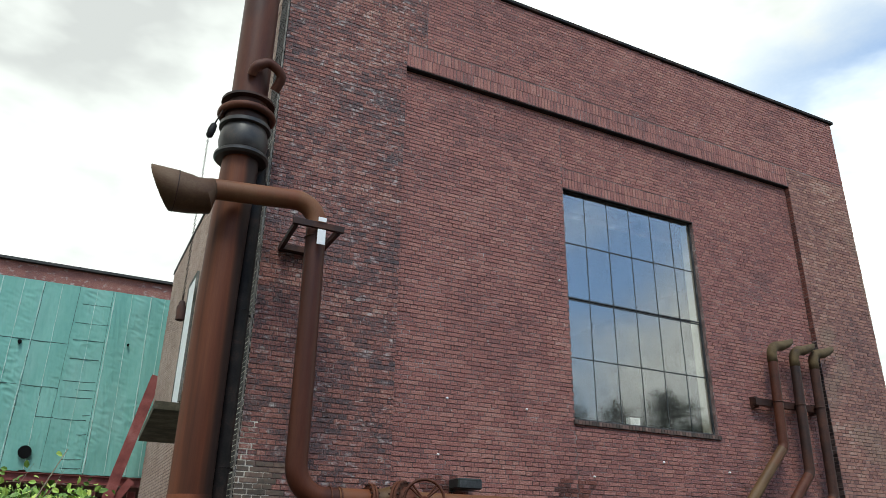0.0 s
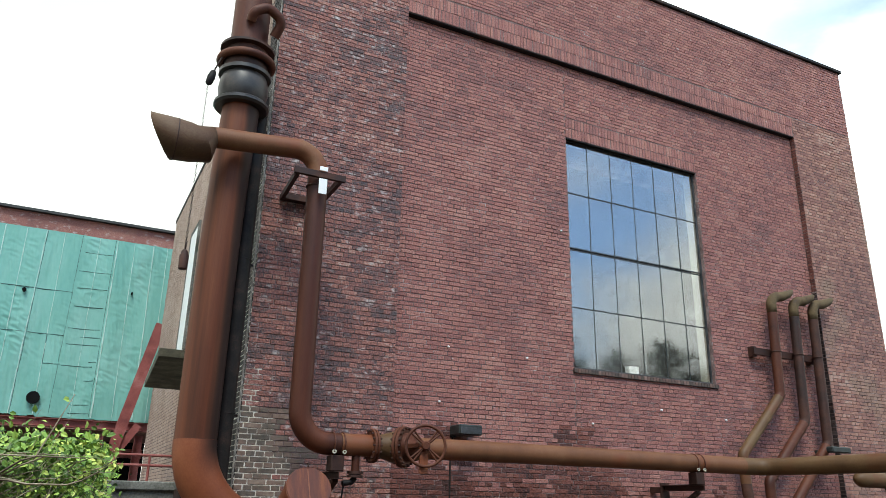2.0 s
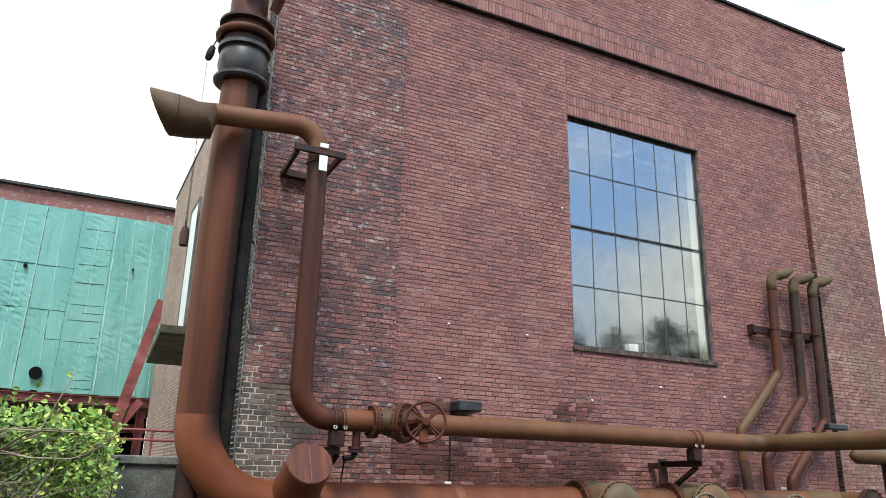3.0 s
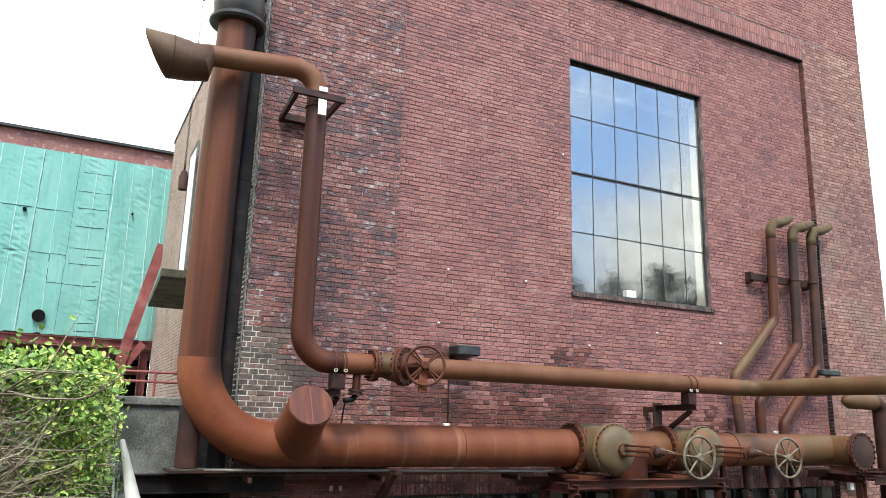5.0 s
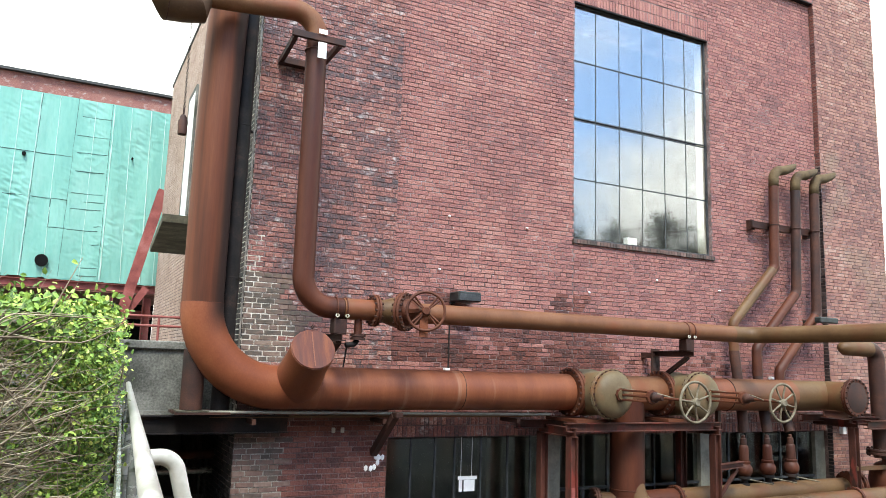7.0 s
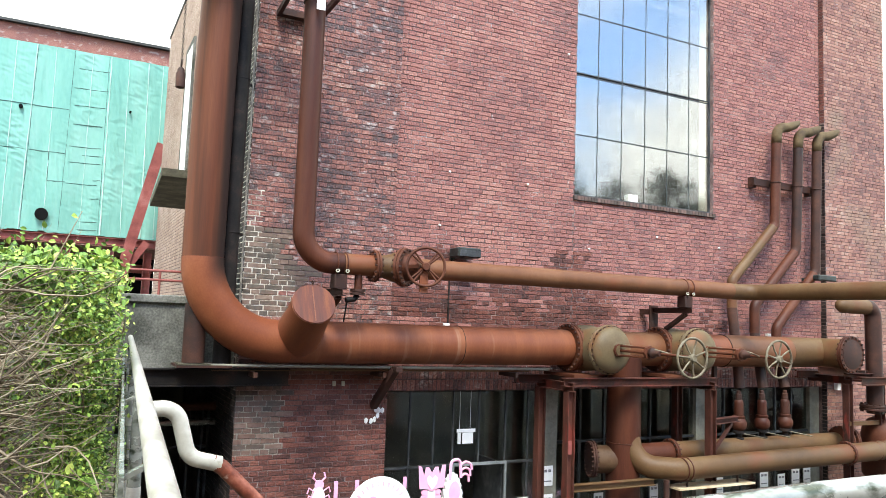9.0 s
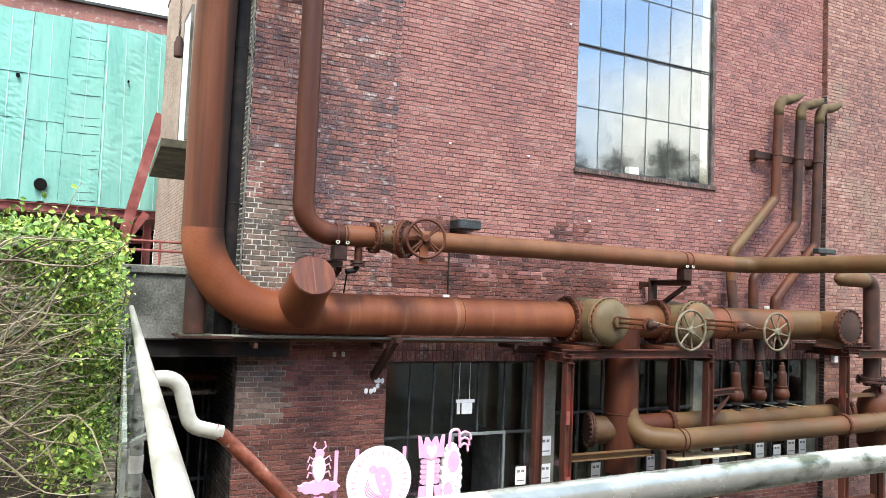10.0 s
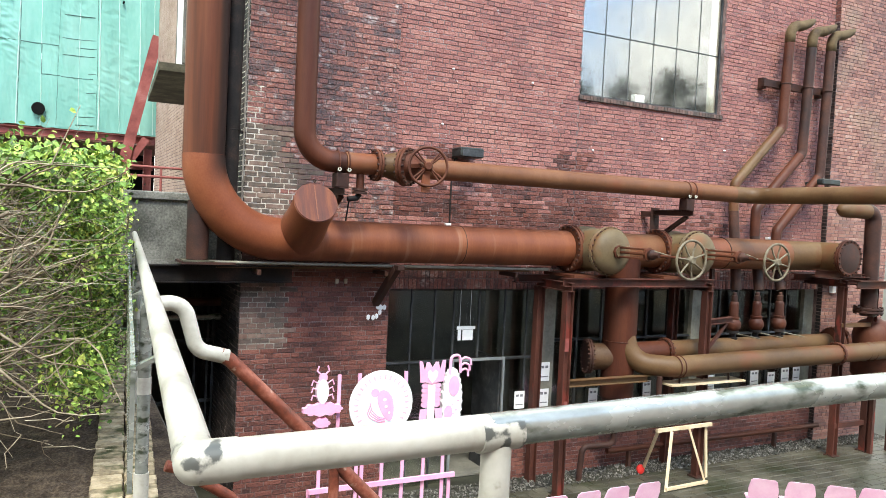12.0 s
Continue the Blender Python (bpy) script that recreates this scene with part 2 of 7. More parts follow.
M_RUST_OLIVE = surface("rusted_steel_olive", [(0.15, (0.050, 0.024, 0.011)), (0.5, (0.104, 0.056, 0.024)), (0.88, (0.165, 0.108, 0.052))], scale=0.9, grain=50, bump=0.06, rough=(0.45, 0.7), spec=0.28, spread=1.25, spots=(0.115, 0.042, 0.018), spot_scale=1.5, spot_at=(0.52, 0.70))
M_RUST_SCOOP = surface("rusted_sheet_olive", [(0.15, (0.036, 0.016, 0.009)), (0.5, (0.076, 0.037, 0.018)), (0.88, (0.125, 0.076, 0.042))], scale=1.4, grain=50, bump=0.08, stretch=(0.8, 1, 1), rough=(0.45, 0.7), spec=0.28, spread=1.3, fine=0.3)
M_RUST_DARK = surface("rusted_steel_dark", [(0.2, (0.015, 0.009, 0.0075)), (0.5, (0.039, 0.0165, 0.012)), (0.85, (0.0825, 0.0338, 0.021))], scale=2.2, grain=70, bump=0.15, rough=(0.5, 0.85))
M_RUST_RED = surface("rusted_steel_red", [(0.15, (0.02448, 0.00666, 0.0037)), (0.5, (0.0576, 0.0148, 0.0074)), (0.88, (0.1008, 0.03108, 0.01406))], scale=1.2, grain=50, bump=0.06, stretch=(2.0, 2.0, 0.22), rough=(0.44, 0.66), spec=0.25, spread=1.4, spots=(0.020, 0.009, 0.007), spot_scale=1.3, spot_at=(0.50, 0.72), spot_stretch=(1, 1, 0.35))
M_CAP = surface("rusted_plate_streaked", [(0.15, (0.045, 0.013, 0.010)), (0.5, (0.092, 0.025, 0.015)), (0.78, (0.170, 0.055, 0.024)), (0.95, (0.28, 0.130, 0.060))], scale=1.6, grain=50, bump=0.06, stretch=(6.0, 1, 0.5), rough=(0.5, 0.75), spread=1.5)
M_IRON = surface("cast_iron_dark", [(0.2, (0.016, 0.014, 0.013)), (0.55, (0.034, 0.030, 0.028)), (0.88, (0.075, 0.052, 0.040))], scale=2.6, grain=60, bump=0.1, rough=(0.35, 0.6), spec=0.4)
M_RUST_BURNT = surface("rusted_steel_burnt", [(0.1, (0.100, 0.027, 0.013)), (0.45, (0.175, 0.050, 0.021)), (0.70, (0.225, 0.075, 0.032)), (0.95, (0.285, 0.135, 0.075))], scale=1.0, grain=48, bump=0.05, stretch=(1.0, 0.8, 0.8), rough=(0.46, 0.68), spec=0.24, spread=1.2, fine=0.3, burnt_shade=(1.58, 1.86, 4.70, 5.12))
M_VALVE = surface("valve_paint_olive", [(0.2, (0.0742, 0.0468, 0.02296)), (0.5, (0.1251, 0.0918, 0.0492)), (0.85, (0.1749, 0.1395, 0.0861))], scale=1.8, grain=60, bump=0.08, rough=(0.5, 0.75), spread=1.2, spots=(0.16, 0.070, 0.030), spot_scale=2.2, spot_at=(0.50, 0.68))
M_WHEEL = surface("wheel_paint_grey", [(0.3, (0.0734, 0.0516, 0.0324)), (0.55, (0.153, 0.1305, 0.0883)), (0.8, (0.2081, 0.1882, 0.1414))], scale=6, grain=60, bump=0.12, rough=(0.5, 0.8))
M_REDLEAD = surface("steel_red_lead", [(0.2, (0.0218, 0.0109, 0.0086)), (0.5, (0.0608, 0.0211, 0.0148)), (0.85, (0.1287, 0.0406, 0.0265))], scale=1.6, grain=60, bump=0.12, rough=(0.5, 0.85), stretch=(1, 1, 0.4), spots=(0.150, 0.030, 0.022), spot_scale=4.0, spot_at=(0.58, 0.66), spot_stretch=(1, 1, 0.35))
M_REDPAINT = surface("steel_red_paint", [(0.2, (0.130, 0.034, 0.030)), (0.5, (0.225, 0.062, 0.054)), (0.85, (0.33, 0.14, 0.125))], scale=1.5, grain=50, bump=0.06, rough=(0.45, 0.7))
M_BLACK = surface("steel_black", [(0.3, (0.008, 0.007, 0.007)), (0.55, (0.018, 0.015, 0.014)), (0.85, (0.060, 0.035, 0.026))], scale=2.0, grain=60, bump=0.12, rough=(0.5, 0.8), spec=0.15)
M_GALV = surface("galvanised_steel", [(0.2, (0.20, 0.22, 0.205)), (0.5, (0.31, 0.335, 0.315)), (0.85, (0.45, 0.475, 0.455))], scale=9, grain=60, bump=0.03, stretch=(0.5, 1, 1), rough=(0.20, 0.34), metal=0.5, spots=(0.055, 0.070, 0.046), spot_scale=24, spot_at=(0.53, 0.67), spot_stretch=(0.45, 1, 1), spec=0.5)
M_WHITEPAINT = surface("rail_white_paint", [(0.2, (0.30, 0.29, 0.25)), (0.5, (0.40, 0.395, 0.355)), (0.85, (0.48, 0.475, 0.44))], scale=5, grain=40, bump=0.03, rough=(0.3, 0.5), spots=(0.15, 0.14, 0.10), spot_scale=16, spot_at=(0.67, 0.78), spec=0.5)
M_WORNPAINT = surface("rail_worn_paint", [(0.2, (0.30, 0.29, 0.25)), (0.5, (0.40, 0.395, 0.355)), (0.85, (0.48, 0.475, 0.44))], scale=5, grain=40, bump=0.05, rough=(0.3, 0.5), spots=(0.07, 0.075, 0.07), spot_scale=19, spot_at=(0.50, 0.55), spec=0.5)
M_REDTUBE = surface("rail_red_oxide", [(0.25, (0.065, 0.020, 0.013)), (0.55, (0.165, 0.045, 0.027)), (0.85, (0.30, 0.115, 0.078))], scale=7, grain=50, bump=0.10, rough=(0.4, 0.65), spread=1.8, spots=(0.36, 0.24, 0.20), spot_scale=20, spot_at=(0.66, 0.76))
M_CONC = surface("concrete_weathered", [(0.2, (0.045, 0.046, 0.040)), (0.5, (0.120, 0.119, 0.106)), (0.85, (0.225, 0.222, 0.20))], scale=1.6, grain=35, bump=0.25, rough=(0.8, 0.95), spots=(0.035, 0.038, 0.028), spot_scale=2.4, spot_at=(0.52, 0.70), spot_stretch=(1, 1, 0.45), fine=0.5)
M_SLAB = surface("concrete_mossy", [(0.2, (0.024, 0.022, 0.015)), (0.5, (0.070, 0.064, 0.044)), (0.85, (0.15, 0.14, 0.10))], scale=2.5, grain=35, bump=0.2, rough=(0.8, 0.95))
M_TARP = surface("net_turquoise", [(0.2, (0.121, 0.31, 0.2619)), (0.5, (0.1685, 0.375, 0.3152)), (0.85, (0.2376, 0.44, 0.3831))], scale=0.8, grain=8, bump=0.22, stretch=(1.6, 1.2, 0.5), rough=(0.6, 0.8), spread=1.2)
M_TARP_BAR = surface("net_tie", [(0.3, (0.040, 0.085, 0.078)), (0.7, (0.095, 0.165, 0.150))], scale=3, grain=20, bump=0.1)
M_TARP_SEAM = surface("net_seam", [(0.3, (0.30, 0.48, 0.42)), (0.7, (0.44, 0.58, 0.53))], scale=3, grain=20, bump=0.1)
M_SOIL = surface("soil", [(0.2, (0.016, 0.011, 0.008)), (0.5, (0.044, 0.031, 0.022)), (0.85, (0.105, 0.080, 0.058))], scale=5, grain=60, bump=1.0, rough=(0.9, 1.0), fine=0.8)
M_EDGE = surface("edging_brick", [(0.2, (0.1087, 0.0899, 0.058)), (0.5, (0.2682, 0.2175, 0.1421)), (0.85, (0.4495, 0.377, 0.261))], scale=5, grain=40, bump=0.6, single=0.4, rough=(0.8, 0.95), spots=(0.055, 0.060, 0.025), spot_scale=7, spot_at=(0.5, 0.64))
M_PAVER = surface("paver_wet", [(0.25, (0.0280, 0.0258, 0.0185)), (0.5, (0.062, 0.0565, 0.041)), (0.8, (0.112, 0.102, 0.076))], scale=0.8, grain=45, bump=0.2, island=0.22, rough=(0.35, 0.75), spots=(0.034, 0.036, 0.020), spot_scale=1.1, spot_at=(0.5, 0.68))
M_PAVER_ONE = surface("paver_wet_single", [(0.25, (0.0280, 0.0258, 0.0185)), (0.5, (0.062, 0.0565, 0.041)), (0.8, (0.112, 0.102, 0.076))], scale=0.8, grain=45, bump=0.2, single=0.22, rough=(0.35, 0.75), spots=(0.034, 0.036, 0.020), spot_scale=1.1, spot_at=(0.5, 0.68))
M_GROUND = surface("ground_joint", [(0.3, (0.020, 0.020, 0.014)), (0.55, (0.042, 0.042, 0.030)), (0.8, (0.075, 0.072, 0.055))], scale=0.6, grain=40, bump=0.3, rough=(0.6, 0.9))
M_GRAVEL = surface("gravel", [(0.1, (0.0263, 0.024, 0.021)), (0.5, (0.09, 0.0848, 0.075)), (0.9, (0.2475, 0.2363, 0.2137))], scale=6, grain=40, bump=0.2, island=0.7, rough=(0.7, 0.9), spread=1.0)
M_LEAF = surface("leaf_green", [(0.08, (0.0405, 0.081, 0.0189)), (0.42, (0.1418, 0.2565, 0.0486)), (0.75, (0.3172, 0.4725, 0.0918)), (0.95, (0.567, 0.621, 0.162))], scale=1.4, grain=20, bump=0.1, island=0.85, rough=(0.4, 0.6), spread=1.1)
# Greyed colour puts the mist over the mirrored trees into their leaves.
M_LEAF_FAR = surface("leaf_hazed", [(0.1, (0.030, 0.042, 0.034)), (0.5, (0.055, 0.072, 0.058)), (0.9, (0.090, 0.110, 0.088))], scale=1.4, grain=20, bump=0.1, island=0.7, rough=(0.5, 0.7))
M_TWIG = surface("twig_bark", [(0.15, (0.078, 0.0598, 0.0416)), (0.5, (0.2405, 0.1976, 0.1404)), (0.85, (0.468, 0.4095, 0.3055))], scale=6, grain=60, bump=0.3, rough=(0.8, 0.95), island=0.6)
M_FRAME = surface("window_steel_grey", [(0.3, (0.022, 0.024, 0.026)), (0.6, (0.05, 0.053, 0.056)), (0.85, (0.10, 0.10, 0.10))], scale=5, grain=60, bump=0.05, rough=(0.4, 0.6))
M_DOORFRAME = surface("door_frame_grey", [(0.3, (0.17, 0.19, 0.195)), (0.7, (0.27, 0.29, 0.295))], scale=4, grain=40, bump=0.03, rough=(0.35, 0.5), metal=0.3)
M_ROOM = surface("room_plaster", [(0.3, (0.090, 0.086, 0.074)), (0.7, (0.18, 0.172, 0.145))], scale=1.5, grain=30, bump=0.05)
M_PALE = surface("plaster_cream", [(0.3, (0.40, 0.38, 0.30)), (0.7, (0.52, 0.50, 0.42))], scale=2, grain=30, bump=0.05)
M_PIER = surface("plaster_grimy", [(0.3, (0.13, 0.125, 0.10)), (0.7, (0.24, 0.23, 0.185))], scale=2, grain=30, bump=0.08)
M_WHITE = surface("white_board", [(0.3, (0.74, 0.74, 0.73)), (0.7, (0.82, 0.82, 0.81))], scale=4, grain=30, bump=0.02, rough=(0.45, 0.6))
M_PAPERINK = surface("printed_grey", [(0.3, (0.10, 0.10, 0.11)), (0.7, (0.30, 0.30, 0.32))], scale=30, grain=80, bump=0)
M_PINK = surface("pink_paint", [(0.3, (0.78, 0.36, 0.55)), (0.7, (0.83, 0.43, 0.60))], scale=4, grain=30, bump=0.03, rough=(0.4, 0.6))
M_PINKPALE = surface("pink_board_pale", [(0.3, (0.80, 0.62, 0.70)), (0.7, (0.84, 0.70, 0.76))], scale=4, grain=30, bump=0.02, rough=(0.4, 0.6))
M_MARK = surface("print_dusty_pink", [(0.3, (0.62, 0.42, 0.50)), (0.7, (0.70, 0.50, 0.57))], scale=8, grain=30, bump=0)
M_PALEBLUE = surface("board_pale_blue", [(0.3, (0.68, 0.76, 0.79)), (0.7, (0.74, 0.82, 0.84))], scale=4, grain=30, bump=0.02, rough=(0.4, 0.6))
M_CHAIR = surface("pink_plastic", [(0.3, (0.784, 0.435, 0.594)), (0.7, (0.85, 0.551, 0.675))], scale=3, grain=30, bump=0.02, rough=(0.35, 0.5))
M_WOOD = surface("planed_timber", [(0.3, (0.529, 0.408, 0.26)), (0.6, (0.667, 0.54, 0.364)), (0.85, (0.759, 0.636, 0.455))], scale=3, grain=25, stretch=(1, 1, 0.15), bump=0.06, rough=(0.55, 0.75))
M_RED = surface("red_plastic", [(0.3, (0.50, 0.02, 0.015)), (0.7, (0.60, 0.035, 0.03))], scale=5, grain=30, bump=0.03, rough=(0.35, 0.5))
M_LAMP = surface("lamp_casing_black", [(0.3, (0.016, 0.018, 0.018)), (0.7, (0.035, 0.042, 0.040))], scale=5, grain=40, bump=0.04, rough=(0.35, 0.55))
M_ROPE = surface("cable_grey", [(0.3, (0.13, 0.115, 0.10)), (0.7, (0.32, 0.295, 0.26))], scale=9, grain=40, bump=0.3)
M_ROOF = surface("roof_felt", [(0.3, (0.03, 0.03, 0.03)), (0.7, (0.06, 0.06, 0.058))], scale=2, grain=30, bump=0.1)
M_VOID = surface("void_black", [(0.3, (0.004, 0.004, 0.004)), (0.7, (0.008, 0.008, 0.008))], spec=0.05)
M_GLASS = glass("window_glass", (0.93, 0.96, 0.97), 2.4)
M_GLASS_LOW = glass("shop_glass", (0.62, 0.66, 0.63), 1.5)

# ---- mesh helpers ----
ORIGIN = {}  # where each thing's own frame stands


def part(name, bm, material, parent=None, label="", smooth=None):
    """Links a bmesh, made in world coordinates, as one mesh object under a thing or a part."""
    me = bpy.data.meshes.new(name)
    bmesh.ops.recalc_face_normals(bm, faces=bm.faces)
    if parent is not None:
        bm.transform(Matrix.Translation(-ORIGIN[parent.name]))
    bm.to_mesh(me)
    bm.free()
    me.materials.append(material)
    if smooth is not None:
        me.polygons.foreach_set("use_smooth", [True] * len(me.polygons))
        me.set_sharp_from_angle(angle=radians(smooth))
    ob = new(name, me)
    if parent is not None:
        ob.parent = parent
    ORIGIN[ob.name] = ORIGIN[parent.name] if parent is not None else Vector((0, 0, 0))
    if label:
        ob["label"] = label
    return ob


def thing(name, at, label, category, group="", kind=""):
    ob = new(name)
    ob.location = at
    ob.empty_display_size = 0.1
    ORIGIN[ob.name] = Vector(at)
    return tagged(ob, label, category, group, kind)


def structure(name, bm, material, label, smooth=None):
    return tagged(part(name, bm, material, None, "", smooth), label, name.split("_")[0], kind="structure")


def box(bm, x0, x1, y0, y1, z0, z1, bevel=0.0):
    m = Matrix.Translation(((x0 + x1) / 2, (y0 + y1) / 2, (z0 + z1) / 2)) @ Matrix.Diagonal((x1 - x0, y1 - y0, z1 - z0, 1))
    r = bmesh.ops.create_cube(bm, size=1, matrix=m)
    if bevel:
        es = list({e for v in r["verts"] for e in v.link_edges})
        bmesh.ops.bevel(bm, geom=es, offset=bevel, segments=1, affect="EDGES")
    return bm


def along(p0, p1, up=(0, 0, 1)):
    """A frame at p0 whose z runs to p1; its y leans to up."""
    z = (Vector(p1) - Vector(p0)).normalized()
    u = Vector(up)
    if abs(z.dot(u)) > 0.98:
        u = Vector((0, 1, 0))
    x = u.cross(z).normalized()
    y = z.cross(x)
    m = Matrix((x, y, z)).transposed().to_4x4()
    m.translation = Vector(p0)
    return m


def bar(bm, p0, p1, w, h, up=(0, 0, 1), bevel=0.0):
    """A square bar from p0 to p1."""
    n = (Vector(p1) - Vector(p0)).length
    m = along(p0, p1, up) @ Matrix.Translation((0, 0, n / 2)) @ Matrix.Diagonal((w, h, n, 1))
    r = bmesh.ops.create_cube(bm, size=1, matrix=m)
    if bevel:
        es = list({e for v in r["verts"] for e in v.link_edges})
        bmesh.ops.bevel(bm, geom=es, offset=bevel, segments=1, affect="EDGES")
    return bm


def ibeam(bm, p0, p1, w, h, t=0.012, up=(0, 0, 1)):
    """A rolled I section from p0 to p1."""
    m = along(p0, p1, up)
    y = Vector(m.col[1][:3])
    for off, ww, hh in ((h / 2 - t / 2, w, t), (-h / 2 + t / 2, w, t), (0, t * 0.8, h - 2 * t)):
        bar(bm, Vector(p0) + y * off, Vector(p1) + y * off, ww, hh, up)
    return bm


def cyl(bm, p0, p1, r0, r1=None, seg=20, caps=True):
    n = (Vector(p1) - Vector(p0)).length
    m = along(p0, p1) @ Matrix.Translation((0, 0, n / 2))
    bmesh.ops.create_cone(bm, cap_ends=caps, segments=seg, radius1=r0, radius2=r0 if r1 is None else r1, depth=n, matrix=m)
    return bm


def bend(points, radius, steps=8):
    """A polyline with its corners rounded."""
    P = [Vector(p) for p in points]
    out = [P[0]]
    for a, b, c in zip(P, P[1:], P[2:]):
        u, v = (a - b).normalized(), (c - b).normalized()
        ang = u.angle(v)
        d = min(radius / math.tan(ang / 2), (a - b).length * 0.98, (c - b).length * 0.98)
        r = d * math.tan(ang / 2)
        centre = b + (u + v).normalized() * (r / math.sin(ang / 2))
        s, e = b + u * d - centre, b + v * d - centre
        for i in range(steps + 1):
            out.append(centre + s.slerp(e, i / steps).normalized() * r)
    out.append(P[-1])
    return out


def tube(bm, path, r, seg=20, caps=True, radii=None):
    """A round tube along a path; radii: one radius for each of its points."""
    path = [Vector(p) for p in path]
    keep = [0] + [i for i in range(1, len(path)) if (path[i] - path[i - 1]).length > 1e-5]
    radii = [radii[i] for i in keep] if radii else [r] * len(keep)
    path = [path[i] for i in keep]
    t0 = (path[1] - path[0]).normalized()
    x = t0.cross(Vector((0, 0, 1)) if abs(t0.z) < 0.9 else Vector((0, 1, 0))).normalized()
    rings, prev = [], t0
    for i, p in enumerate(path):
        t = t0 if i == 0 else ((path[i] - path[i - 1]).normalized() if i == len(path) - 1 else ((path[i + 1] - path[i]).normalized() + (path[i] - path[i - 1]).normalized()).normalized())
        x = (prev.rotation_difference(t) @ x).normalized()
        prev = t
        y = t.cross(x)
        rings.append([bm.verts.new(p + (x * math.cos(a) + y * math.sin(a)) * radii[i]) for a in (2 * math.pi * k / seg for k in range(seg))])
    for a, b in zip(rings, rings[1:]):
        for k in range(seg):
            bm.faces.new((a[k], a[(k + 1) % seg], b[(k + 1) % seg], b[k]))
    if caps:
        bm.faces.new(rings[0])
        bm.faces.new(rings[-1])
    return bm


def lathe(bm, p0, p1, profile, seg=28):
    """A turned body round the axis p0-p1; profile: (along, radius) in metres."""
    m = along(p0, p1)
    rings = []
    for a, r in profile:
        rings.append([bm.verts.new(m @ Vector((math.cos(k * 2 * math.pi / seg) * r, math.sin(k * 2 * math.pi / seg) * r, a))) for k in range(seg)])
    for a, b in zip(rings, rings[1:]):
        for k in range(seg):
            bm.faces.new((a[k], a[(k + 1) % seg], b[(k + 1) % seg], b[k]))
    bm.faces.new(rings[0])
    bm.faces.new(rings[-1])
    return bm


def torus(bm, centre, axis, R, r, seg=36, sub=10):
    m = along(centre, Vector(centre) + Vector(axis))
    rings = []
    for i in range(seg):
        a = 2 * math.pi * i / seg
        rings.append([bm.verts.new(m @ Vector(((R + r * math.cos(b)) * math.cos(a), (R + r * math.cos(b)) * math.sin(a), r * math.sin(b)))) for b in (2 * math.pi * k / sub for k in range(sub))])
    for i in range(seg):
        a, b = rings[i], rings[(i + 1) % seg]
        for k in range(sub):
            bm.faces.new((a[k], b[k], b[(k + 1) % sub], a[(k + 1) % sub]))
    return bm


B = bmesh.new
COURSE = 0.0757
JOINT = 0.0105


def brick_verts(w, h, d, c=0.004):
    return [(0, d, 0), (w, d, 0), (w, d, h), (0, d, h), (c, 0, c), (w - c, 0, c), (w - c, 0, h - c), (c, 0, h - c)]


BRICK_FACES = [(4, 5, 6, 7), (0, 1, 5, 4), (1, 2, 6, 5), (2, 3, 7, 6), (3, 0, 4, 7)]


def bonded(u0, u1, v0, v1, rng, course=COURSE, stretcher=0.25, header=0.12):
    """Bricks (u, v, width, height) of one panel in courses of stretchers and headers by turns."""
    out = []
    first = math.floor(v0 / course + 1e-6)
    for k in range(first, math.ceil(v1 / course)):
        z0, z1 = max(k * course, v0), min(k * course + course - JOINT, v1)
        if z1 - z0 < 0.025:
            continue
        step = stretcher + JOINT if k % 2 == 0 else header + JOINT
        start = math.floor(u0 / step) * step - ((k // 2) % 2) * (header + JOINT) - (0.065 if k % 2 else 0)
        u = start
        while u < u1:
            w = step - JOINT
            if k % 2 and rng.random() < 0.12:  # a stretcher among the headers
                w = 2 * step - JOINT
            a, b = max(u, u0), min(u + w, u1)
            if b - a > 0.03:
                out.append((a, z0, b - a, z1 - z0))
            u += w + JOINT
    return out


def brick_sheet(name, bricks, frame_at, material, parent, label, rng, proud=0.0085):
    """All the given bricks as one joined mesh: real pieces that stand proud of the mortar. frame_at(u, v, out) gives the place."""
    verts, faces = [], []
    for u, v, w, h in bricks:
        d = proud + rng.uniform(-0.003, 0.004)
        n = len(verts)
        ju, jv = rng.uniform(-0.0015, 0.0015), rng.uniform(-0.0015, 0.0015)
        for x, y, z in brick_verts(w, h, d + 0.004):
            verts.append(frame_at(u + x + ju + rng.uniform(-0.006, 0.006), v + z + jv + rng.uniform(-0.0048, 0.0048), d - y))
        faces += [tuple(n + i for i in f) for f in BRICK_FACES]
    me = bpy.data.meshes.new(name)
    me.from_pydata(verts, [], faces)
    me.materials.append(material)
    ob = new(name, me)
    ob.parent = parent
    return tagged(ob, label, kind="stuff")


# ---- the large structure ----
# the brick hall: its front faces the eye
WX0, WX1, WY, TOP = 2.29, 17.11, 10.8, 15.56   # left and right corner, front plane, eaves
RX0, RX1, RTOP, RY = 4.60, 14.95, 13.15, 10.93  # the sunk panel
OX0, OX1, OZ0, OZ1 = 8.18, 11.66, 6.86, 11.50   # the tall window
GZ = 3.36                                        # head of the glazed ground floor
BACK = 22.8
rng = random.Random(4)

